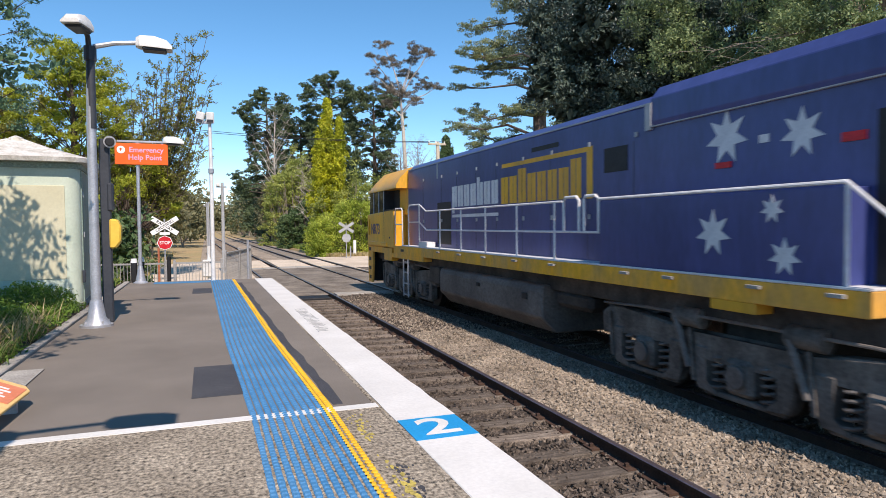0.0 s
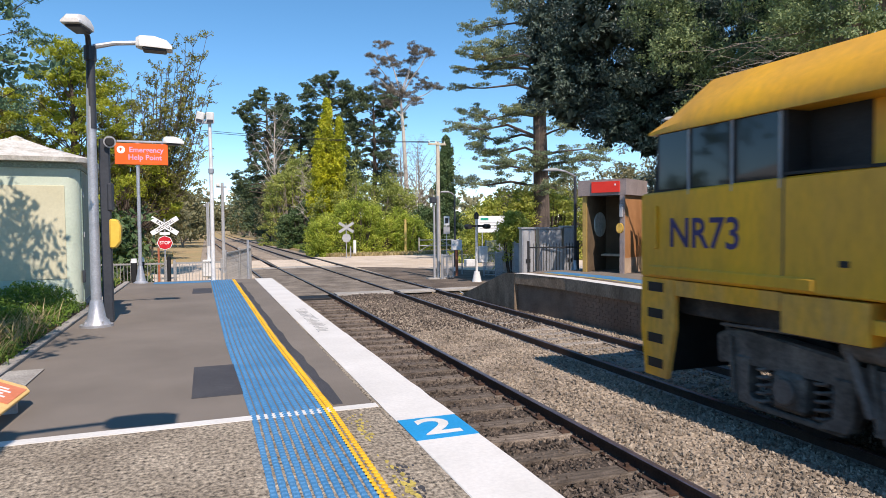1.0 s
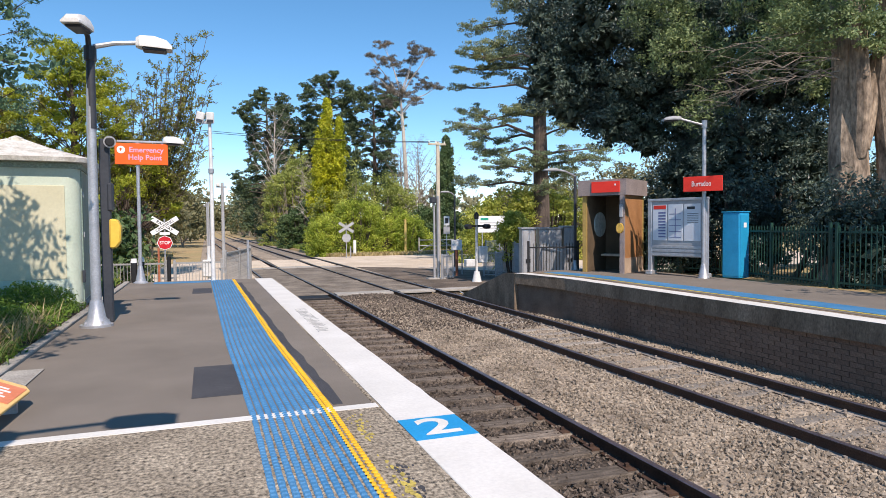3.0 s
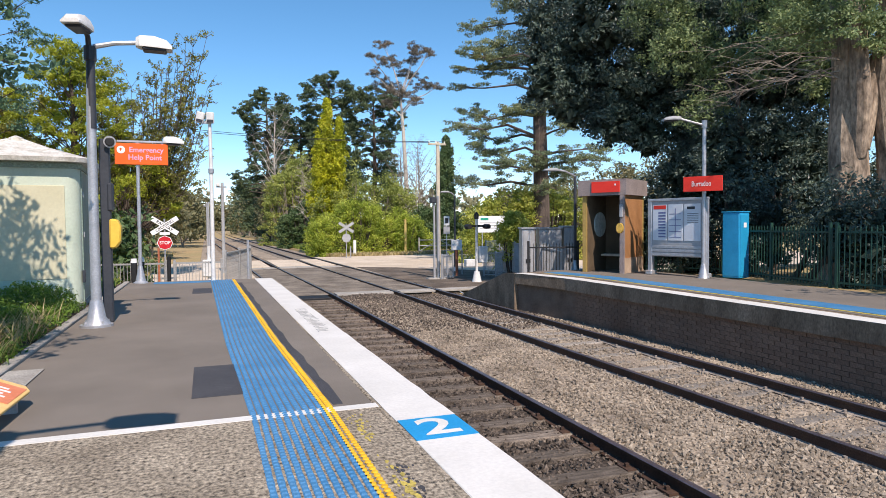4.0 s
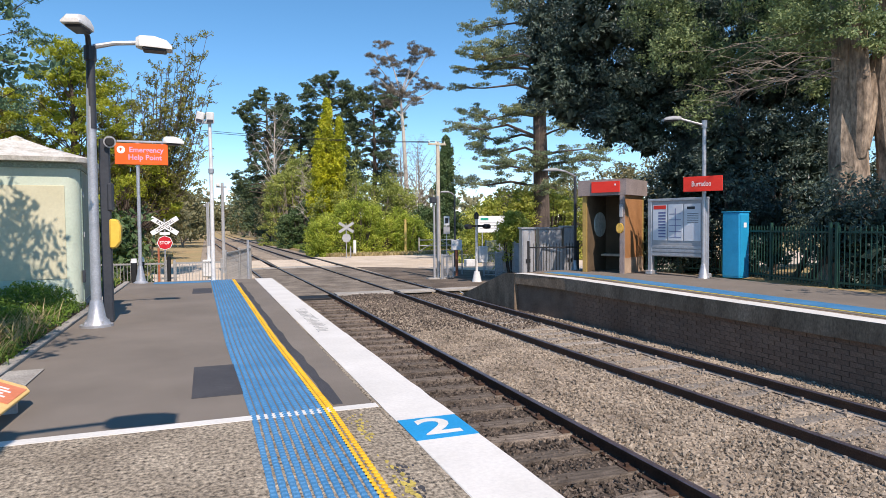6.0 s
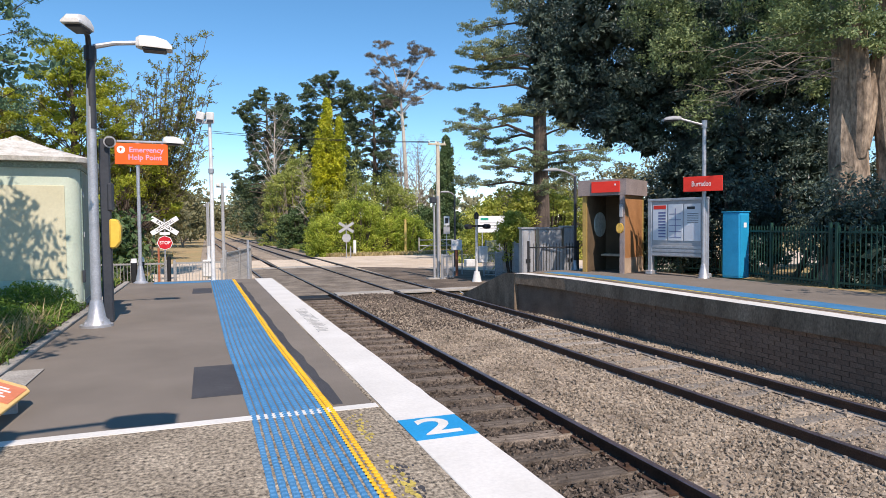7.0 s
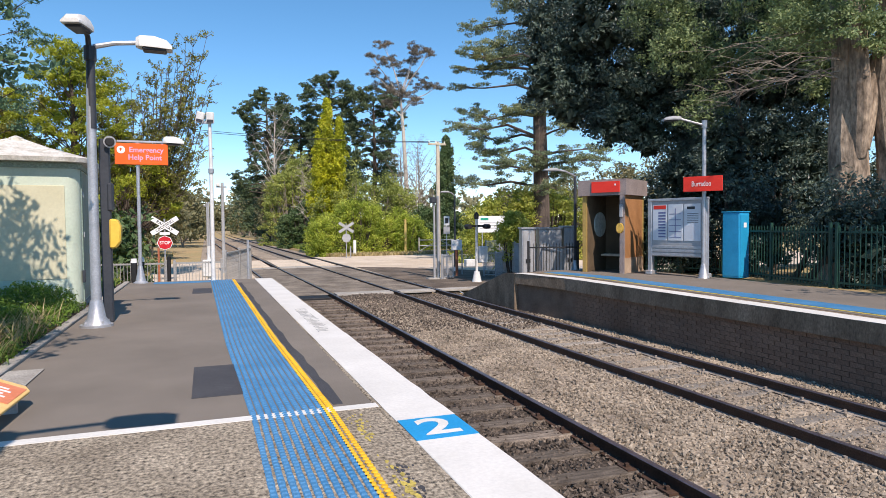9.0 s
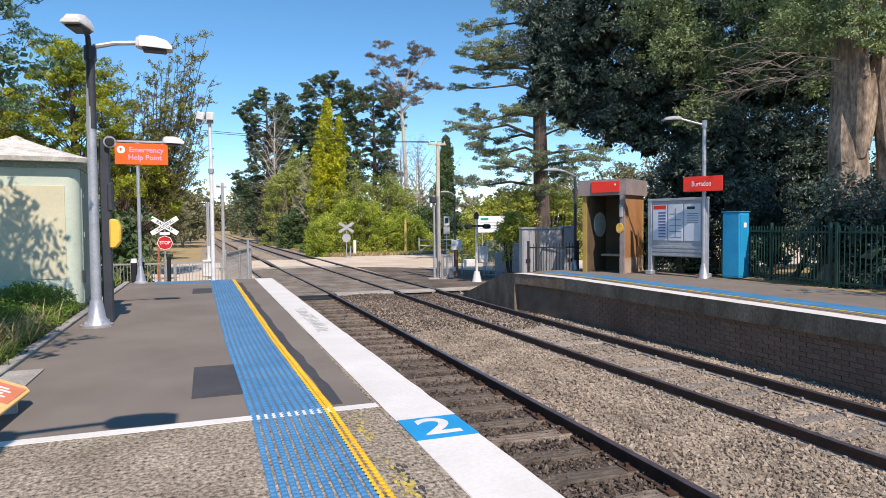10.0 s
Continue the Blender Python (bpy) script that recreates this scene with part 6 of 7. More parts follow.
def fan_tree(label, x, y, tips, leaf, bark, seed):
    """Many stems that fan up from one foot, with small tufts of opening leaves."""
    r = random.Random(seed)
    p = base("tree", x, y, -1.15, 0, label, "tree")
    part("trunk", tubes((((0, 0, 0), (0.05, 0, 1.2), (0.1, 0, 2.4)), [0.2, 0.16, 0.13]), sides=10), bark, p, "", True)
    centres = []
    for a, h in [(a - 0.32 * k, h - 0.55 * k) for a, h in tips for k in (0, 1, 2)]:
        tip = ACROSS * (a + r.uniform(-0.15, 0.15)) + AWAY * r.uniform(-1.0, 1.0) + Vector((0, 0, h + r.uniform(-0.2, 0.1)))
        foot = Vector((0.08 + r.uniform(-0.1, 0.1), r.uniform(-0.1, 0.1), r.uniform(1.6, 2.5)))
        pts = [foot.lerp(tip, t) + (ACROSS * a * 0.14 - Vector((0, 0, 0.05 * h))) * math.sin(math.pi * t) + Vector((r.gauss(0, 0.05), r.gauss(0, 0.05), 0)) for t in (k / 9 for k in range(10))]
        bm = tube(bmesh.new(), pts, [0.045 * (1 - 0.09 * k) for k in range(10)], 5, False)
        for k in range(3, 10):
            for j in range(4):
                e = pts[k] + ACROSS * r.gauss(0.1, 0.3) + AWAY * r.gauss(0, 0.3) + Vector((0, 0, r.uniform(0.1, 0.65)))
                tube(bm, (pts[k], e), [0.012, 0.005], 3, False)
                for u in (0.4, 0.75, 1.0):
                    if r.random() < (0.75 if k < 8 else 0.45):
                        centres.append(pts[k].lerp(e, u))
        part("stem", bm, bark, p)
    crown("crown", leaf_quads([tuple(c) for c in centres], 9, (0.14, 0.14, 0.14), 0.062, 0.5, seed, 0.3), leaf, p)
    return p


def bare_branches():
    """Long leafless branches that droop from the old tree before the dark evergreen."""
    p = base("bare_branch", 13.4, 10.6, 0, 0, "long bare pale branches reaching out from the old trunk", "branch")
    r = random.Random(77)
    fine = bmesh.new()
    for i in range(9):
        a = radians(112 + 7 * i + r.uniform(-14, 14))
        d = Vector((math.cos(a), math.sin(a), 0))
        reach = r.uniform(2.0, 3.7)
        z0 = 4.4 + r.uniform(0, 1.1)
        pts = [Vector((0, 0, z0)) + d * reach * t + Vector((0, 0, 0.35 * t - 0.75 * t * t)) * reach * 0.35 + Vector((r.uniform(-1, 1), r.uniform(-1, 1), r.uniform(-1, 1))) * 0.13 for t in (k / 6 for k in range(7))]
        bm = bmesh.new()
        tube(bm, pts, [0.02, 0.016, 0.013, 0.01, 0.008, 0.006, 0.003], 5, False)
        for q in pts[1:]:
            for k in range(3):
                e = q + (d * r.uniform(0.2, 0.6) + Vector((r.gauss(0, 0.25), r.gauss(0, 0.25), r.gauss(-0.02, 0.2))))
                tube(fine, (q, (q + e) / 2 + Vector((0, 0, 0.04)), e), [0.005, 0.004, 0.002], 3, False)
        part("branch", bm, BARK_GREY, p)
    part("brushwood", fine, BARK_GREY, p)["kind"] = "stuff"


def plumes(seed, width, depth, low, high, n, thin=(0.4, 0.8)):
    """Uneven upright masses side by side, taller in the middle."""
    r = random.Random(seed)
    out = []
    for i in range(n):
        u = r.uniform(-1, 1)
        top = low + (high - low) * (1 - 0.65 * abs(u) ** 1.5) * r.uniform(0.55, 1.0)
        rz = top * r.uniform(0.3, 0.5)
        out.append((u * width, r.uniform(-1, 1) * depth, top - rz, r.uniform(*thin), r.uniform(*thin), rz))
        if i % 2 == 0:
            out.append((r.uniform(-1, 1) * width, -depth * r.random(), 0.5, thin[1] * 1.2, thin[1] * 0.8, 0.9 + 0.12 * high))
    return out


def plant_trees():
    # beyond the crossing, right of the line
    for x, y, h, w, lo, sd in ((9.2, 105, 23.2, 4.5, 6.5, 11), (16.6, 92, 23.5, 4.4, 5.0, 12), (23.0, 92, 22.0, 4.6, 4.0, 13), (13.4, 98, 18.0, 3.8, 3.0, 10)):
        padded_tree("tall dark green pine with layered limbs", x, y, ((0, 0, 0.4), (0.1, h * 0.5, 0.28), (0, h * 0.97, 0.06)), pad_dome(sd, 64, lo, h, lambda q, w=w: w * (0.9 + 0.25 * math.sin(9 * q)) * math.sqrt(max(0.02, 1 - max(0.0, (q - 0.55) / 0.47) ** 2)), 1.1, 1.7), L_PINE, BARK_DARK, 0.165, 33, sd, 0.58, depth=2.6, limb_r=0.12, drop=0.05, group="dark pines")
    for x, y, h, w, sd in ((10.2, 58, 13.9, 1.35, 14), (11.2, 57.6, 12.1, 1.0, 24), (9.5, 57.8, 10.6, 1.0, 27)):
        tree("slender golden-green conifer among green shrubs", x, y, h, 0.2, 0.03, lambda q, w=w: w * (1 - q) ** 0.6 * (0.6 + 0.5 * min(1, q * 5)), 70, L_GOLD, BARK_DARK, 0.11, 34, 1.1, 0.27, 1.6, seed=sd, twigs=2, steps=3, group="golden conifers")
    padded_tree("tall gum with a pale trunk and sparse bronze crown", 22.6, 75, ((0.3, 0, 0.34), (0.1, 7, 0.26), (-0.2, 13.5, 0.2), (-0.5, 18, 0.1)), ((-2.7, 24.4, 1.2), (-4.0, 22.7, 0.9), (1.4, 23.2, 1.8), (3.0, 22.6, 0.9), (-1.6, 21.9, 1.9), (0.2, 20.7, 1.7), (-2.0, 19.3, 2.0), (-3.7, 20.7, 1.2), (2.1, 19.3, 1.6), (-0.6, 18.1, 2.1), (1.1, 17.1, 1.2), (3.8, 19.0, 1.0), (-2.0, 17.1, 1.1), (0.8, 22.2, 1.0)), L_GUM, BARK_PALE, 0.1, 60, 15, 0.5, limb_r=0.16, drop=0.7, depth=1.5)
    tree("narrow dark green cypress", 22.2, 60, 11.2, 0.2, 0.02, lambda h: 1.25 * (1 - h) ** 0.6 * (0.7 + 0.4 * min(1, h * 4)), 80, L_CYPRESS, BARK_DARK, 0.12, 36, 1.1, 0.28, 1.5, seed=16, twigs=2, steps=3)
    for i, (x, y, h) in enumerate(((21.0, 65, 11.5), (19.4, 66, 10.5), (23.6, 64, 9.0))):
        tree("leafless grey tree with fine upright twigs", x, y, h, 0.14, 0.25, dome(1.9, 0.4), 40, None, BARK_GREY, 0.1, 10, 1.4, 0.3, 0.6, seed=30 + i, twigs=9, group="leafless trees", thick=0.55)
    tree("leafless pale tree before dark pines", 9.3, 95, 18.6, 0.22, 0.3, dome(3.2, 0.5), 30, None, BARK_PALE, 0.1, 10, 1.5, 0.3, 0.6, seed=33, twigs=8, group="leafless trees", thick=0.4)
    tree("leafless pale tree among green shrubs", 9.5, 60, 8.4, 0.13, 0.2, dome(2.2, 0.4), 26, None, BARK_PALE, 0.1, 10, 1.0, 0.3, 0.6, seed=34, twigs=8, group="leafless trees", thick=0.45)
    tree("leafless pale tree among green shrubs", 18.2, 57, 8.0, 0.13, 0.2, dome(1.8, 0.4), 22, None, BARK_PALE, 0.1, 10, 1.2, 0.3, 0.6, seed=35, twigs=8, group="leafless trees", thick=0.45)
    mound("soft light green willow-like tree", 10.9, 86, -1.1, plumes(1, 3.4, 2.4, 4.0, 13.0, 38, (0.6, 1.25)), L_WILLOW, 0.13, 32, 1000, 41, bark=BARK_GREY, category="tree", name="tree", clump=0.5)
    mound("olive-green tree beside the line", 10.4, 98, -1.1, [(-0.8, 0, 5.0, 2.2, 3, 4.4), (1.0, 0, 3.2, 2.4, 2, 3.2)], L_OLIVE, 0.16, 40, 480, 42, bark=BARK_GREY, category="tree", name="tree", clump=0.5)
    mound("light green feathery bamboo thicket", 11.6, 52.5, -1.1, plumes(2, 3.6, 1.2, 1.6, 4.9, 54, (0.28, 0.62)), L_BAMBOO, 0.105, 32, 1350, 43, category="bamboo", name="bamboo_thicket", aspect=0.3, clump=0.42)
    mound("light green feathery bamboo thicket", 15.2, 52.6, -1.1, plumes(3, 2.4, 1.0, 1.5, 4.2, 36, (0.28, 0.6)), L_BAMBOO, 0.105, 32, 950, 44, category="bamboo", name="bamboo_thicket", aspect=0.3, clump=0.42)
    mound("soft yellow-green spring foliage", 13.5, 58, -1.1, plumes(4, 4.4, 1.6, 4.0, 8.4, 34, (0.5, 1.0)), L_WILLOW, 0.105, 34, 950, 45, bark=BARK_GREY, category="tree", name="tree", clump=0.55)
    mound("dark green shrubs behind the gate", 19.6, 56, -1.1, plumes(6, 3.6, 0.8, 2.0, 4.4, 16, (0.6, 1.1)), L_CYPRESS, 0.12, 44, 600, 46, clump=0.45)
    mound("dark shrubs at the foot of the trees", 10.4, 74, -1.1, plumes(7, 2.2, 0.8, 2.4, 6.0, 24, (0.45, 0.95)), L_CYPRESS, 0.12, 34, 640, 47, clump=0.38)
    # far row along both sides of the line
    r = random.Random(8)
    for i in range(10):
        y = 92 + 20 * i
        mound("olive-green trees lining the railway", 12.0 + r.uniform(-0.8, 1.5) - 0.012 * (y - 90), y, -1.1, [(0, 0, 4, 3.4, 5, 4.6 + r.uniform(0, 3)), (3, 2, 7, 4, 4, 5)], (L_OLIVE, L_PINE)[i % 2], 0.34, 10, 320, 60 + i, bark=BARK_GREY, category="tree", name="tree", group="trees lining the railway", clump=0.9)
        mound("olive-green trees lining the railway", (-5.2 if i == 0 else -3.1) + r.uniform(-0.5, 0.2), y - 28, -1.1, [(0.4, 0, 3.0, 2.6, 5, 3.6), (-2.6, 2, 5.2, 3.4, 4, 4.2 + r.uniform(0, 1.5))], L_OLIVE, 0.34, 10, 320, 80 + i, bark=BARK_GREY, category="tree", name="tree", group="trees lining the railway", clump=0.9)
    for i in range(5):
        mound("hazy distant trees across the end of the line", -15 + 8 * i, 405 + 9 * (i % 2), -1.1, [(0, 0, 6, 6, 5, 9 + 2 * (i % 3)), (3, 0, 4, 5, 5, 8)], L_OLIVE, 0.6, 24, 200, 120 + i, category="tree", name="tree", group="trees lining the railway", clump=1.6)
    for x, y, h, sd in ((11.6, 120, 7.0, 131), (10.4, 150, 8.0, 132), (9.6, 190, 9.0, 133)):
        mound("dark green trees beside the line", x, y, -1.1, [(0, 0, h * 0.8, 3.2, 4.0, h * 0.85), (-0.6, -2, h * 0.3, 2.6, 3.0, h * 0.4), (2.6, 1, h, 3.2, 3.0, h * 0.8)], L_PINE, 0.3, 14, 340, sd, bark=BARK_GREY, category="tree", name="tree", group="trees lining the railway", clump=0.9)
    mound("olive-brown tree by the crossing sign", -3.9, 52, -1.1, [(0.2, 0, 3.0, 1.9, 2, 2.6), (-2.4, 0, 3.4, 2.2, 2, 3.2)], L_OLIVE, 0.13, 46, 600, 101, bark=BARK_GREY, category="tree", name="tree", clump=0.55)
    mound("green shrub by the level crossing", -4.6, 38, -1.1, [(0, 0, 1.5, 1.2, 1.0, 1.6), (-1.6, 0, 1.2, 1.2, 1.0, 1.5)], L_BAMBOO, 0.13, 24, 350, 102, clump=0.35)
    # left, behind the hut
    padded_tree("yellow-green spring tree with dark branches", -5.5, 33, ((0, 0, 0.26), (0.1, 4, 0.2), (0, 9.6, 0.04)), pad_dome(17, 120, 2.6, 10.3, lambda h: 0.35 + 4.5 * (1 - h) ** 0.75, 0.45, 0.9), L_YELLOW, BARK_DARK, 0.08, 42, 17, 0.55, loose=0.3, limb_r=0.055, drop=0.8, depth=2.2, group="spring trees")
    padded_tree("yellow-green spring tree with dark branches", -8.6, 34, ((0, 0, 0.26), (0.1, 4, 0.2), (0, 8.2, 0.04)), pad_dome(18, 80, 2.2, 8.8, lambda h: 0.6 + 4.0 * (1 - h) ** 0.7, 0.5, 0.95), L_SPRING, BARK_DARK, 0.085, 38, 18, 0.55, loose=0.32, limb_r=0.055, drop=0.8, depth=2.2, group="spring trees")
    fan_tree("slender young tree with dark stems and sparse opening leaves", -3.3, 33.1, ((3.4, 11.3), (3.1, 10.8), (2.1, 10.4), (2.5, 9.9), (1.6, 9.6), (1.0, 9.1), (3.7, 8.8), (3.1, 8.1), (-0.6, 9.5), (3.3, 5.8), (2.9, 6.8), (0.5, 8.3), (1.9, 7.6), (-0.9, 7.6), (2.4, 8.7), (0.1, 9.0)), L_SPRING, BARK_DARK, 19)
    padded_tree("blue-green leafy tree beside the hut", -5.0, 16.5, ((-0.2, 0, 0.2), (-0.1, 3, 0.15), (0, 6.2, 0.05)), ((1.1, 5.94, 0.45), (1.65, 6.0, 0.4), (2.1, 6.06, 0.25), (1.35, 5.6, 0.42), (1.83, 5.32, 0.3), (1.17, 5.2, 0.4), (1.5, 4.86, 0.3), (1.17, 4.56, 0.5), (1.63, 4.3, 0.32), (1.07, 3.96, 0.5), (1.6, 3.84, 0.32), (1.25, 3.5, 0.4), (0.3, 6.4, 0.9), (-0.8, 5.6, 1.0), (0.4, 5.0, 0.7), (-0.6, 4.2, 0.9), (0.5, 4.0, 0.6), (-1.5, 5.0, 0.8)), L_BLUEGREEN, BARK_DARK, 0.042, 44, 20, 0.45, loose=0.17, z0=-0.05, limb_r=0.04, drop=0.2, depth=0.5)
    mound("dark green shrubs behind the hut", -5.0, 21.5, -1.1, [(0, 0, 1.6, 2.2, 1.2, 1.9), (2.0, 0.6, 1.4, 1.4, 1.0, 1.6), (-3, 0, 2, 2, 1.2, 2.2)], L_CYPRESS, 0.12, 26, 500, 103, clump=0.4)
    # tree behind the camera, whose shade falls on the hut
    tree("leafy tree beside the platform", -3.15, 8.0, 4.95, 0.16, 0.55, dome(1.35, 0.7), 20, L_BLUEGREEN, BARK_DARK, 0.06, 40, 0.3, 0.35, 0.5, z0=-0.05, seed=21)
    tree("leafy tree beside the platform", -2.7, 4.3, 6.2, 0.14, 0.6, dome(1.2, 0.7), 14, L_BLUEGREEN, BARK_DARK, 0.08, 16, 0.3, 0.3, 0.5, z0=-0.05, seed=26)
    # right: cedar, hedge, evergreen, old trunk
    padded_tree("large cedar with long level limbs", 19.6, 36, ((0, 0, 0.62), (0.05, 4, 0.5), (-0.05, 9, 0.4), (0.1, 14, 0.25), (0.0, 19.5, 0.08)), ((-3.9, 15.0, 1.30), (-2.7, 13.5, 1.69), (-4.3, 12.9, 1.43), (-5.0, 12.5, 0.78), (-3.1, 12.4, 1.56), (-1.6, 12.9, 1.56), (-5.0, 11.1, 0.65), (-1.8, 9.4, 1.69), (-4.3, 9.6, 1.30), (-5.0, 8.3, 1.04), (-3.6, 8.2, 1.17), (-3.8, 7.2, 1.56), (-2.7, 6.1, 1.43), (-4.3, 5.2, 1.30), (-0.4, 6.2, 1.82), (1.5, 8.2, 1.17), (2.9, 6.4, 1.56), (3.8, 7.2, 0.91), (1.9, 5.6, 1.30), (0.1, 9.4, 1.17), (-2.0, 15.8, 1.56), (-0.4, 17.0, 1.69), (1.2, 15.5, 1.82), (0.2, 19.4, 1.30), (2.4, 12.0, 1.82), (0.4, 4.8, 1.56)), L_CEDAR, BARK_DARK, 0.07, 84, 22, 0.42, loose=0.36, along=True, limb_r=0.12, drop=0.05, depth=1.8, twigs=9)
    mound("bright yellow-green hedge beyond the crossing", 20.4, 37.0, -1.1, plumes(5, 5.3, 0.8, 2.4, 5.5, 38, (0.6, 1.1)), L_HEDGE, 0.1, 30, 1000, 104, category="hedge", name="hedge", clump=0.4)
    mound("pale olive trees far behind the hedge", 27.5, 46, -1.1, [(0, 0, 3.2, 2.6, 2.2, 3.0), (3.6, -2.4, 3.6, 2.6, 2.2, 3.6), (-3.4, 2.0, 2.8, 2.2, 2.0, 2.6), (6.6, -5.0, 4.2, 2.6, 2.4, 4.0)], L_OLIVE, 0.15, 30, 520, 121, bark=BARK_GREY, category="tree", name="tree", clump=0.6)
    mound("green shrub beside the signal cabinets", 13.4, 27.5, -1.1, [(-0.2, 0, 1.2, 0.7, 0.6, 1.3), (0.5, 0.2, 1.6, 0.6, 0.6, 1.1), (0.1, 0, 2.3, 0.5, 0.5, 0.7)], L_HEDGE, 0.07, 30, 260, 105, clump=0.26)
    big = [(-3.0, 2.9, 7.9, 1.7, 1.8, 2.5), (-1.9, 0.4, 4.6, 1.1, 1.0, 0.9), (-0.9, -0.1, 4.4, 1.2, 1.0, 1.0), (-3.6, 2.0, 6.5, 1.2, 1.3, 1.6), (-3.0, 1.6, 5.5, 1.2, 1.1, 1.0), (-1.9, 0.9, 5.0, 1.2, 1.1, 0.9), (-2.6, 2.4, 7.2, 1.3, 1.4, 2.0), (-2.4, 1.5, 6.0, 1.6, 1.5, 1.7), (-1.2, 0.6, 5.4, 1.5, 1.5, 1.5), (0.3, -0.6, 5.2, 1.6, 1.5, 1.8), (-1.6, 3.4, 10.4, 2.4, 2.0, 2.4), (-1.0, 1.0, 6.2, 1.9, 1.9, 1.9), (0, 0, 7.4, 3.4, 3.2, 3.8), (2.4, -2.0, 7.0, 2.7, 2.6, 4.0), (1.4, 1.0, 10.0, 3.6, 3.4, 3.4), (2.6, -3.2, 6.8, 2.0, 2.0, 3.6), (0.5, -1.5, 2.9, 2.1, 1.8, 2.9), (3.4, -2.4, 3.0, 2.4, 2.4, 3.2), (5.4, -4.8, 3.0, 2.2, 2.4, 3.2), (1.8, 0.4, 3.2, 2.2, 2.0, 3.2), (1.3, -3.2, 2.2, 2.0, 1.5, 2.4), (-0.6, -1.4, 2.8, 1.5, 1.2, 1.7), (-2.6, 0.6, 8.2, 1.6, 1.5, 2.0)]
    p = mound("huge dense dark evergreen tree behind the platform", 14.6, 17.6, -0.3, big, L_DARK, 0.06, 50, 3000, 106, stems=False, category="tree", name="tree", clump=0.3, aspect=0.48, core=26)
    for q in big[13:16]:
        part("limb", tubes((((0.8, 0.6, 2.5), (0.5 * q[0] + 0.4, 0.5 * q[1] + 0.3, 4.5), q[:3]), [0.22, 0.14, 0.04]), sides=6), BARK_DARK, p)
    part("trunk", tubes((((0.8, 0.6, 0), (0.9, 0.4, 4), (0.8, 0.6, 9)), [0.45, 0.35, 0.15]), sides=10), BARK_DARK, p, "", True)
    q = mound("lighter green foliage before the dark evergreen", 13.7, 14.2, -0.2, [(-0.9, 0.9, 6.2, 1.3, 0.8, 1.1), (0.3, 0.1, 5.6, 1.2, 0.8, 1.0), (1.2, -0.8, 6.3, 1.2, 0.9, 1.0), (-0.4, 0.6, 4.4, 0.9, 0.6, 0.7), (0.9, -0.5, 7.4, 1.5, 0.9, 0.8), (1.9, -1.6, 5.2, 1.0, 0.8, 0.9), (-1.4, 1.2, 7.4, 1.2, 0.7, 0.9), (1.6, -1.4, 8.0, 1.2, 0.8, 0.9), (2.2, -2.2, 6.6, 0.9, 0.7, 0.8)], L_MID, 0.052, 34, 860, 111, stems=False, category="tree", name="tree", clump=0.26)
    part("trunk", tubes((((0.9, 0.3, 0), (0.8, 0.4, 3.2), (0.3, 0.2, 5.4)), [0.12, 0.09, 0.04]), sides=8), BARK_DARK, q, "", True)
    under = [(0, 0, 1.2, 1.6, 1.2, 1.6), (1.2, -2.4, 1.1, 1.4, 1.4, 1.5), (1.6, -5.2, 0.9, 1.3, 1.6, 1.2), (-0.6, -3.0, 1.2, 0.8, 0.9, 1.3), (-0.9, -3.9, 0.9, 0.5, 0.6, 1.5), (-0.3, -4.3, 1.1, 0.6, 0.9, 1.2), (-0.9, 1.2, 0.7, 0.9, 0.8, 1.1), (-0.2, 2.6, 0.8, 0.9, 0.9, 1.2), (0, 1.1, 3.4, 1.4, 1.0, 1.4), (1.7, 0.4, 3.4, 1.5, 1.1, 1.5), (-1.1, 3.2, 0.9, 0.9, 0.7, 1.5)]
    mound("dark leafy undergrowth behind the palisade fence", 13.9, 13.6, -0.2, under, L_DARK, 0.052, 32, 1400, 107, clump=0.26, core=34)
    old = tree("massive old tree with a broad grey trunk", 13.7, 10.8, 13, 0.44, 0.75, lambda h: 1.6, 4, L_BLUEGREEN, BARK_TRUNK, 0.07, 10, 0.5, 0.5, 0.5, z0=-0.2, seed=23, taper=0.55, thick=0.3)
    # Out of view; added only so its shade dapples the far platform.
    tree("unseen leafy tree added to shade the far platform", 13.8, 2.6, 9.5, 0.3, 0.45, dome(2.6, 0.6), 20, L_BLUEGREEN, BARK_GREY, 0.12, 12, 0.3, 0.6, 0.5, z0=-0.2, seed=28)
    for pts, radii in ((((0.0, -0.3, 2.9), (-0.1, -0.42, 4.1), (-0.35, -0.5, 5.6), (-0.8, -0.4, 7.4)), [0.16, 0.22, 0.17, 0.1]), (((0.15, -0.28, 3.1), (0.3, -0.38, 4.3), (0.6, -0.45, 5.8), (1.2, -0.4, 7.6)), [0.14, 0.2, 0.16, 0.08]), (((-0.25, -0.1, 0.1), (-0.32, -0.16, 1.2), (-0.28, -0.12, 2.6)), [0.3, 0.18, 0.1])):
        part("limb", tubes((pts, radii), sides=10), BARK_TRUNK, old, "", True)
    mound("sparse olive foliage round the old trunk", 13.1, 10.3, -0.2, [(0, 0, 5.5, 0.8, 0.7, 0.7), (0.1, -0.1, 6.3, 0.7, 0.6, 0.6), (-0.7, 0.9, 5.7, 0.7, 0.6, 0.6), (0.5, -0.3, 5.4, 0.4, 0.4, 0.5)], L_MID, 0.05, 34, 200, 110, clump=0.2, name="climbing_foliage", category="foliage", stems=False)
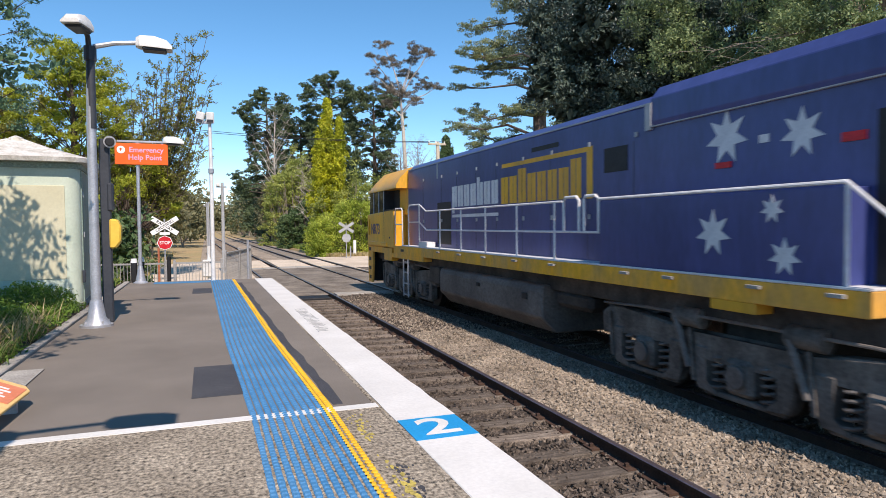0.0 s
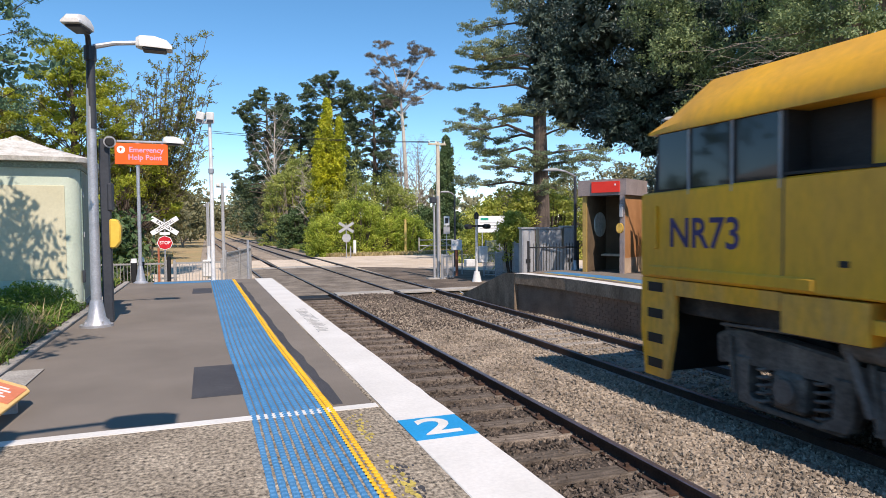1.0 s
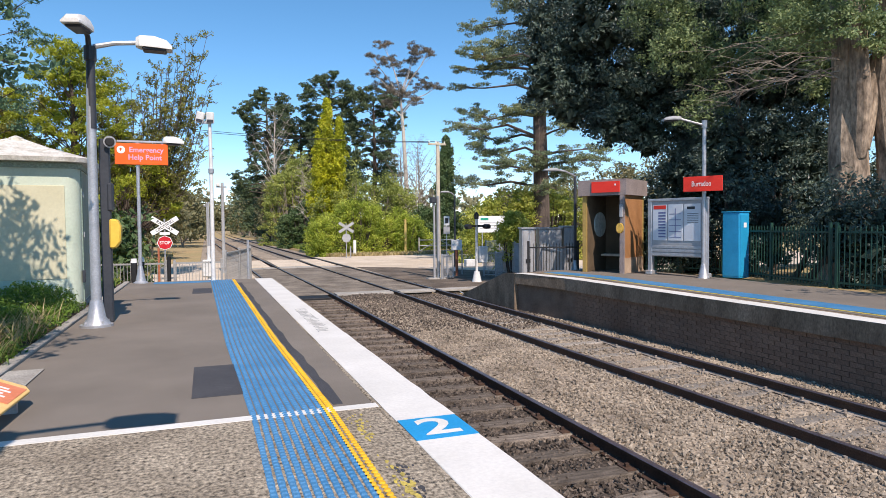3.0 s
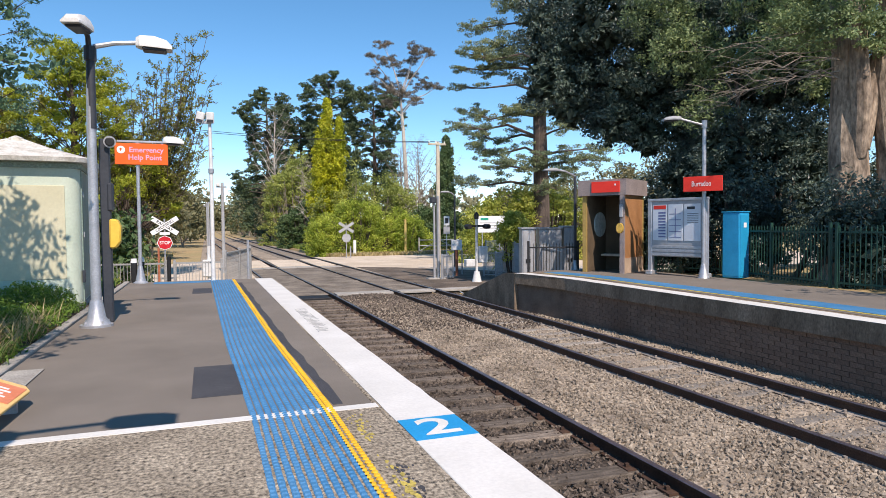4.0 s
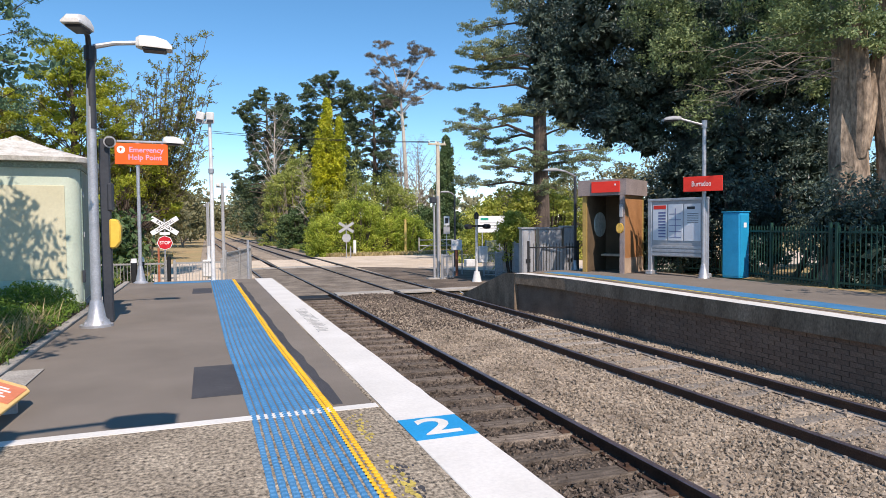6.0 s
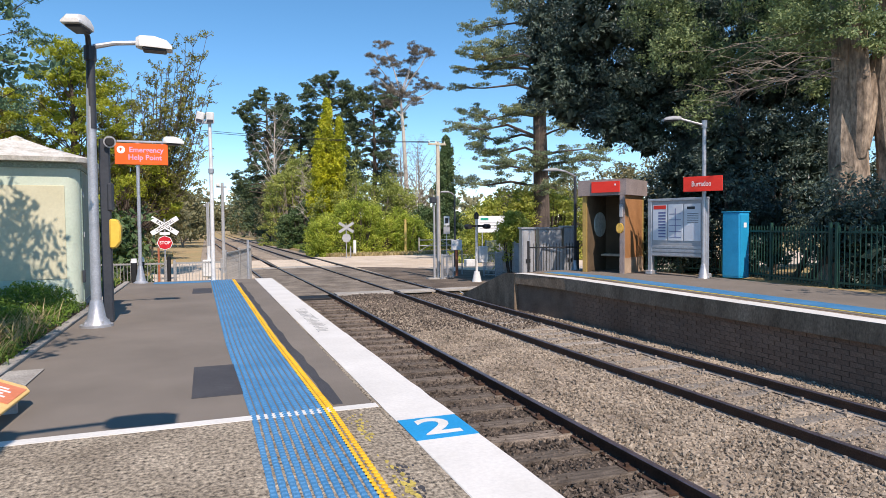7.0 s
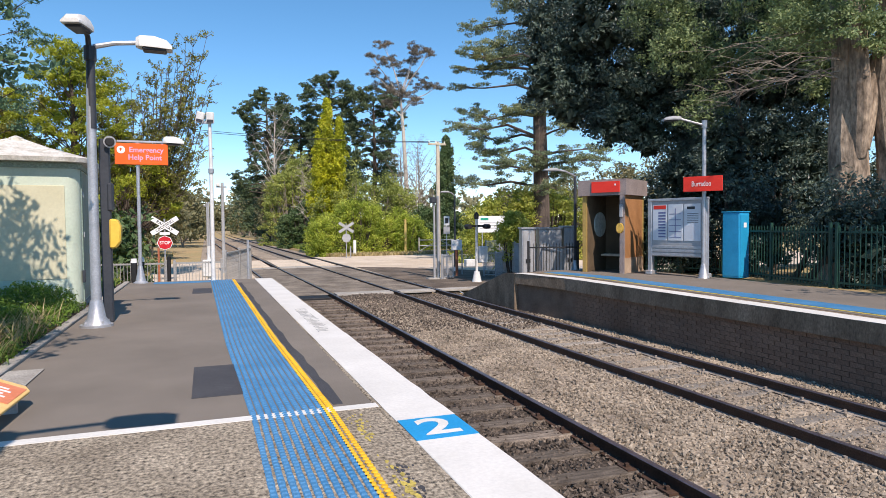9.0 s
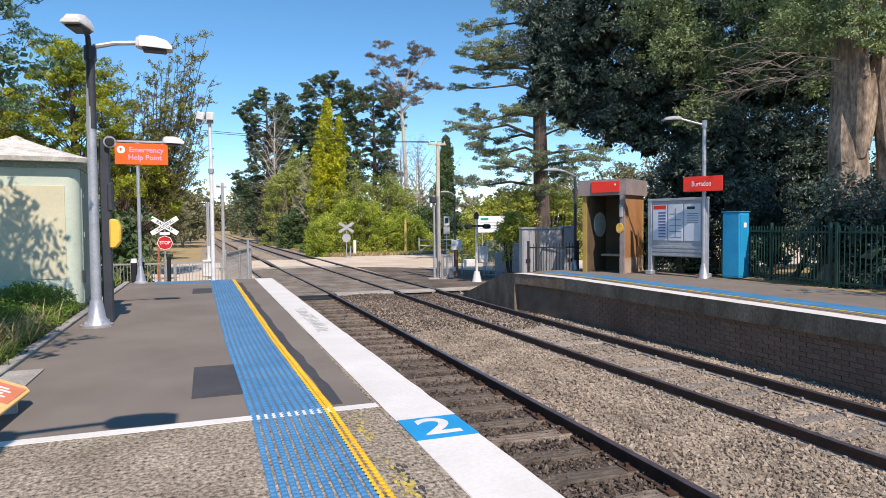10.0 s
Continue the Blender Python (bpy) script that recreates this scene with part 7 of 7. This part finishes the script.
    tree("massive old tree with a broad grey trunk", 14.25, 10.2, 12, 0.3, 0.75, lambda h: 1.6, 4, L_BLUEGREEN, BARK_TRUNK, 0.09, 10, 0.5, 0.5, 0.5, z0=-0.2, seed=25, taper=0.55, thick=0.3)
    bare_branches()


plant_trees()


def backdrop_woods():
    """Far woods that close the view all round."""
    r = np.random.default_rng(3)
    pts = []
    for k in range(520):
        a = 2 * math.pi * k / 520
        d = r.uniform(230, 300)
        x, y = d * math.sin(a), d * math.cos(a)
        if abs(x) < 40 and y > 0:
            y *= 1.5
        top = 20 if abs(x) < 40 and y > 0 else 13
        for q in range(9):
            pts.append((x + r.normal(0, 4), y + r.normal(0, 4), r.uniform(0, top)))
    v = leaf_quads(pts, 6, (3.0, 3.0, 2.6), 1.4, 0.6, 9)
    ob = fast_mesh("far_woods", v, np.arange(len(v)).reshape(-1, 4), L_OLIVE)
    tagged(ob, "distant olive-green woods on the horizon", "woods", kind="stuff")


backdrop_woods()


def garden_bed():
    p = base("garden_bed", -2.8, 10, 0, 0, "low green juniper and grasses in a garden bed by the platform", "planting")
    r = np.random.default_rng(4)
    n = 520
    y = r.uniform(-3.6, 1.6, n)
    x = r.uniform(-1.6, 0.98, n)
    z = 0.08 + 0.36 * r.random(n) * np.clip((1.1 - x) * 1.6, 0.25, 1)
    v = leaf_quads(np.stack((x, y, z), 1), 54, (0.16, 0.16, 0.1), 0.035, 0.3, 5, 0.6)
    crown("juniper", v, L_BED, p)
    # arching grass blades near the edging
    k = 320
    bx, by = r.uniform(0.55, 1.02, k), r.uniform(-3.4, -0.6, k)
    a, h = r.uniform(0, 6.28, k), r.uniform(0.2, 0.42, k)
    tip = np.stack((bx + 0.22 * np.cos(a), by + 0.22 * np.sin(a), h), 1)
    foot = np.stack((bx, by, np.zeros(k)), 1)
    midp = foot * 0.5 + tip * 0.5 + np.array((0, 0, 0.06))
    w = np.stack((-np.sin(a), np.cos(a), np.zeros(k)), 1) * 0.006
    crown("grass", np.stack((foot, midp + w, tip, midp - w), 1).reshape(-1, 3), L_STRAW, p)
    tagged(part("bed_soil", boxes((-9, -1.8, 4, 16.5, -0.2, 0.0)), MULCH), "dark mulched soil of the garden bed", "soil", kind="structure")


garden_bed()


def verge_grass():
    r = np.random.default_rng(6)
    spots = (( -3.0, -1.9, 14.6, 16.6, 0.0, 0.16, 1200, L_GRASS), (8.8, 20.0, 48.3, 54.0, -1.1, 0.32, 4500, L_STRAW), (-6.5, -2.6, 31.0, 60.0, -1.1, 0.3, 6000, L_STRAW), (9.0, 11.5, 56.0, 75.0, -1.1, 0.4, 4000, L_GRASS))
    for x0, x1, y0, y1, z, h, k, m in spots:
        f = np.stack((r.uniform(x0, x1, k), r.uniform(y0, y1, k), np.full(k, z)), 1)
        a = r.uniform(0, 6.28, k)
        w = np.stack((np.cos(a), np.sin(a), np.zeros(k)), 1) * h * 0.22
        t = f + np.stack((r.normal(0, h * 0.3, k), r.normal(0, h * 0.3, k), r.uniform(0.4, 1.0, k) * h), 1)
        v = np.stack((f - w, f + w, t + w * 0.3, t - w * 0.3), 1)
        tagged(fast_mesh("verge_grass", v.reshape(-1, 3), np.arange(4 * k).reshape(-1, 4), m), "tufts of grass on the verge", "grass", kind="stuff")


verge_grass()


# ---- bricks of the far platform's face ----
def face_bricks():
    bm = boxes((0, 0.03, 0, 0.225, 0, 0.07))
    proto = None
    r = random.Random(2)
    rest = bmesh.new()
    count = 0
    for row in range(11):
        y = 3.6 + (0.12 if row % 2 else 0.0)
        while y < 14.0:
            z = -1.26 + row * 0.078
            if count < 300 and y < 11.0 and row > 1:
                if proto is None:
                    proto = part("brick", bm, BRICK, PLATFORM_FAR)
                    ob = proto
                else:
                    ob = new("brick", proto.data)
                    ob.parent = PLATFORM_FAR
                ob.location = (8.592 + r.uniform(-0.003, 0.003), y, z)
                count += 1
            else:
                d = r.uniform(-0.004, 0.004)
                box(rest, 8.592 + 0.7 * d, 8.622, y, y + 0.225, z, z + 0.07)
            y += 0.237
    part("brickwork", rest, BRICK, PLATFORM_FAR)["kind"] = "stuff"


face_bricks()


# ---- what moves ----
SPEED = 15.51


def motions():
    walk(LOCO, [(t / 2, pose(6.885, 22.83 - SPEED * t / 2, RAIL_TOP)) for t in range(21)])
    turn = math.degrees(SPEED / FPS / 0.52)
    for w, y in WHEELSETS:
        walk(w, [(i / FPS, pose(0, y, 0.52, turn * i, 0, 0)) for i in range(301)])


motions()
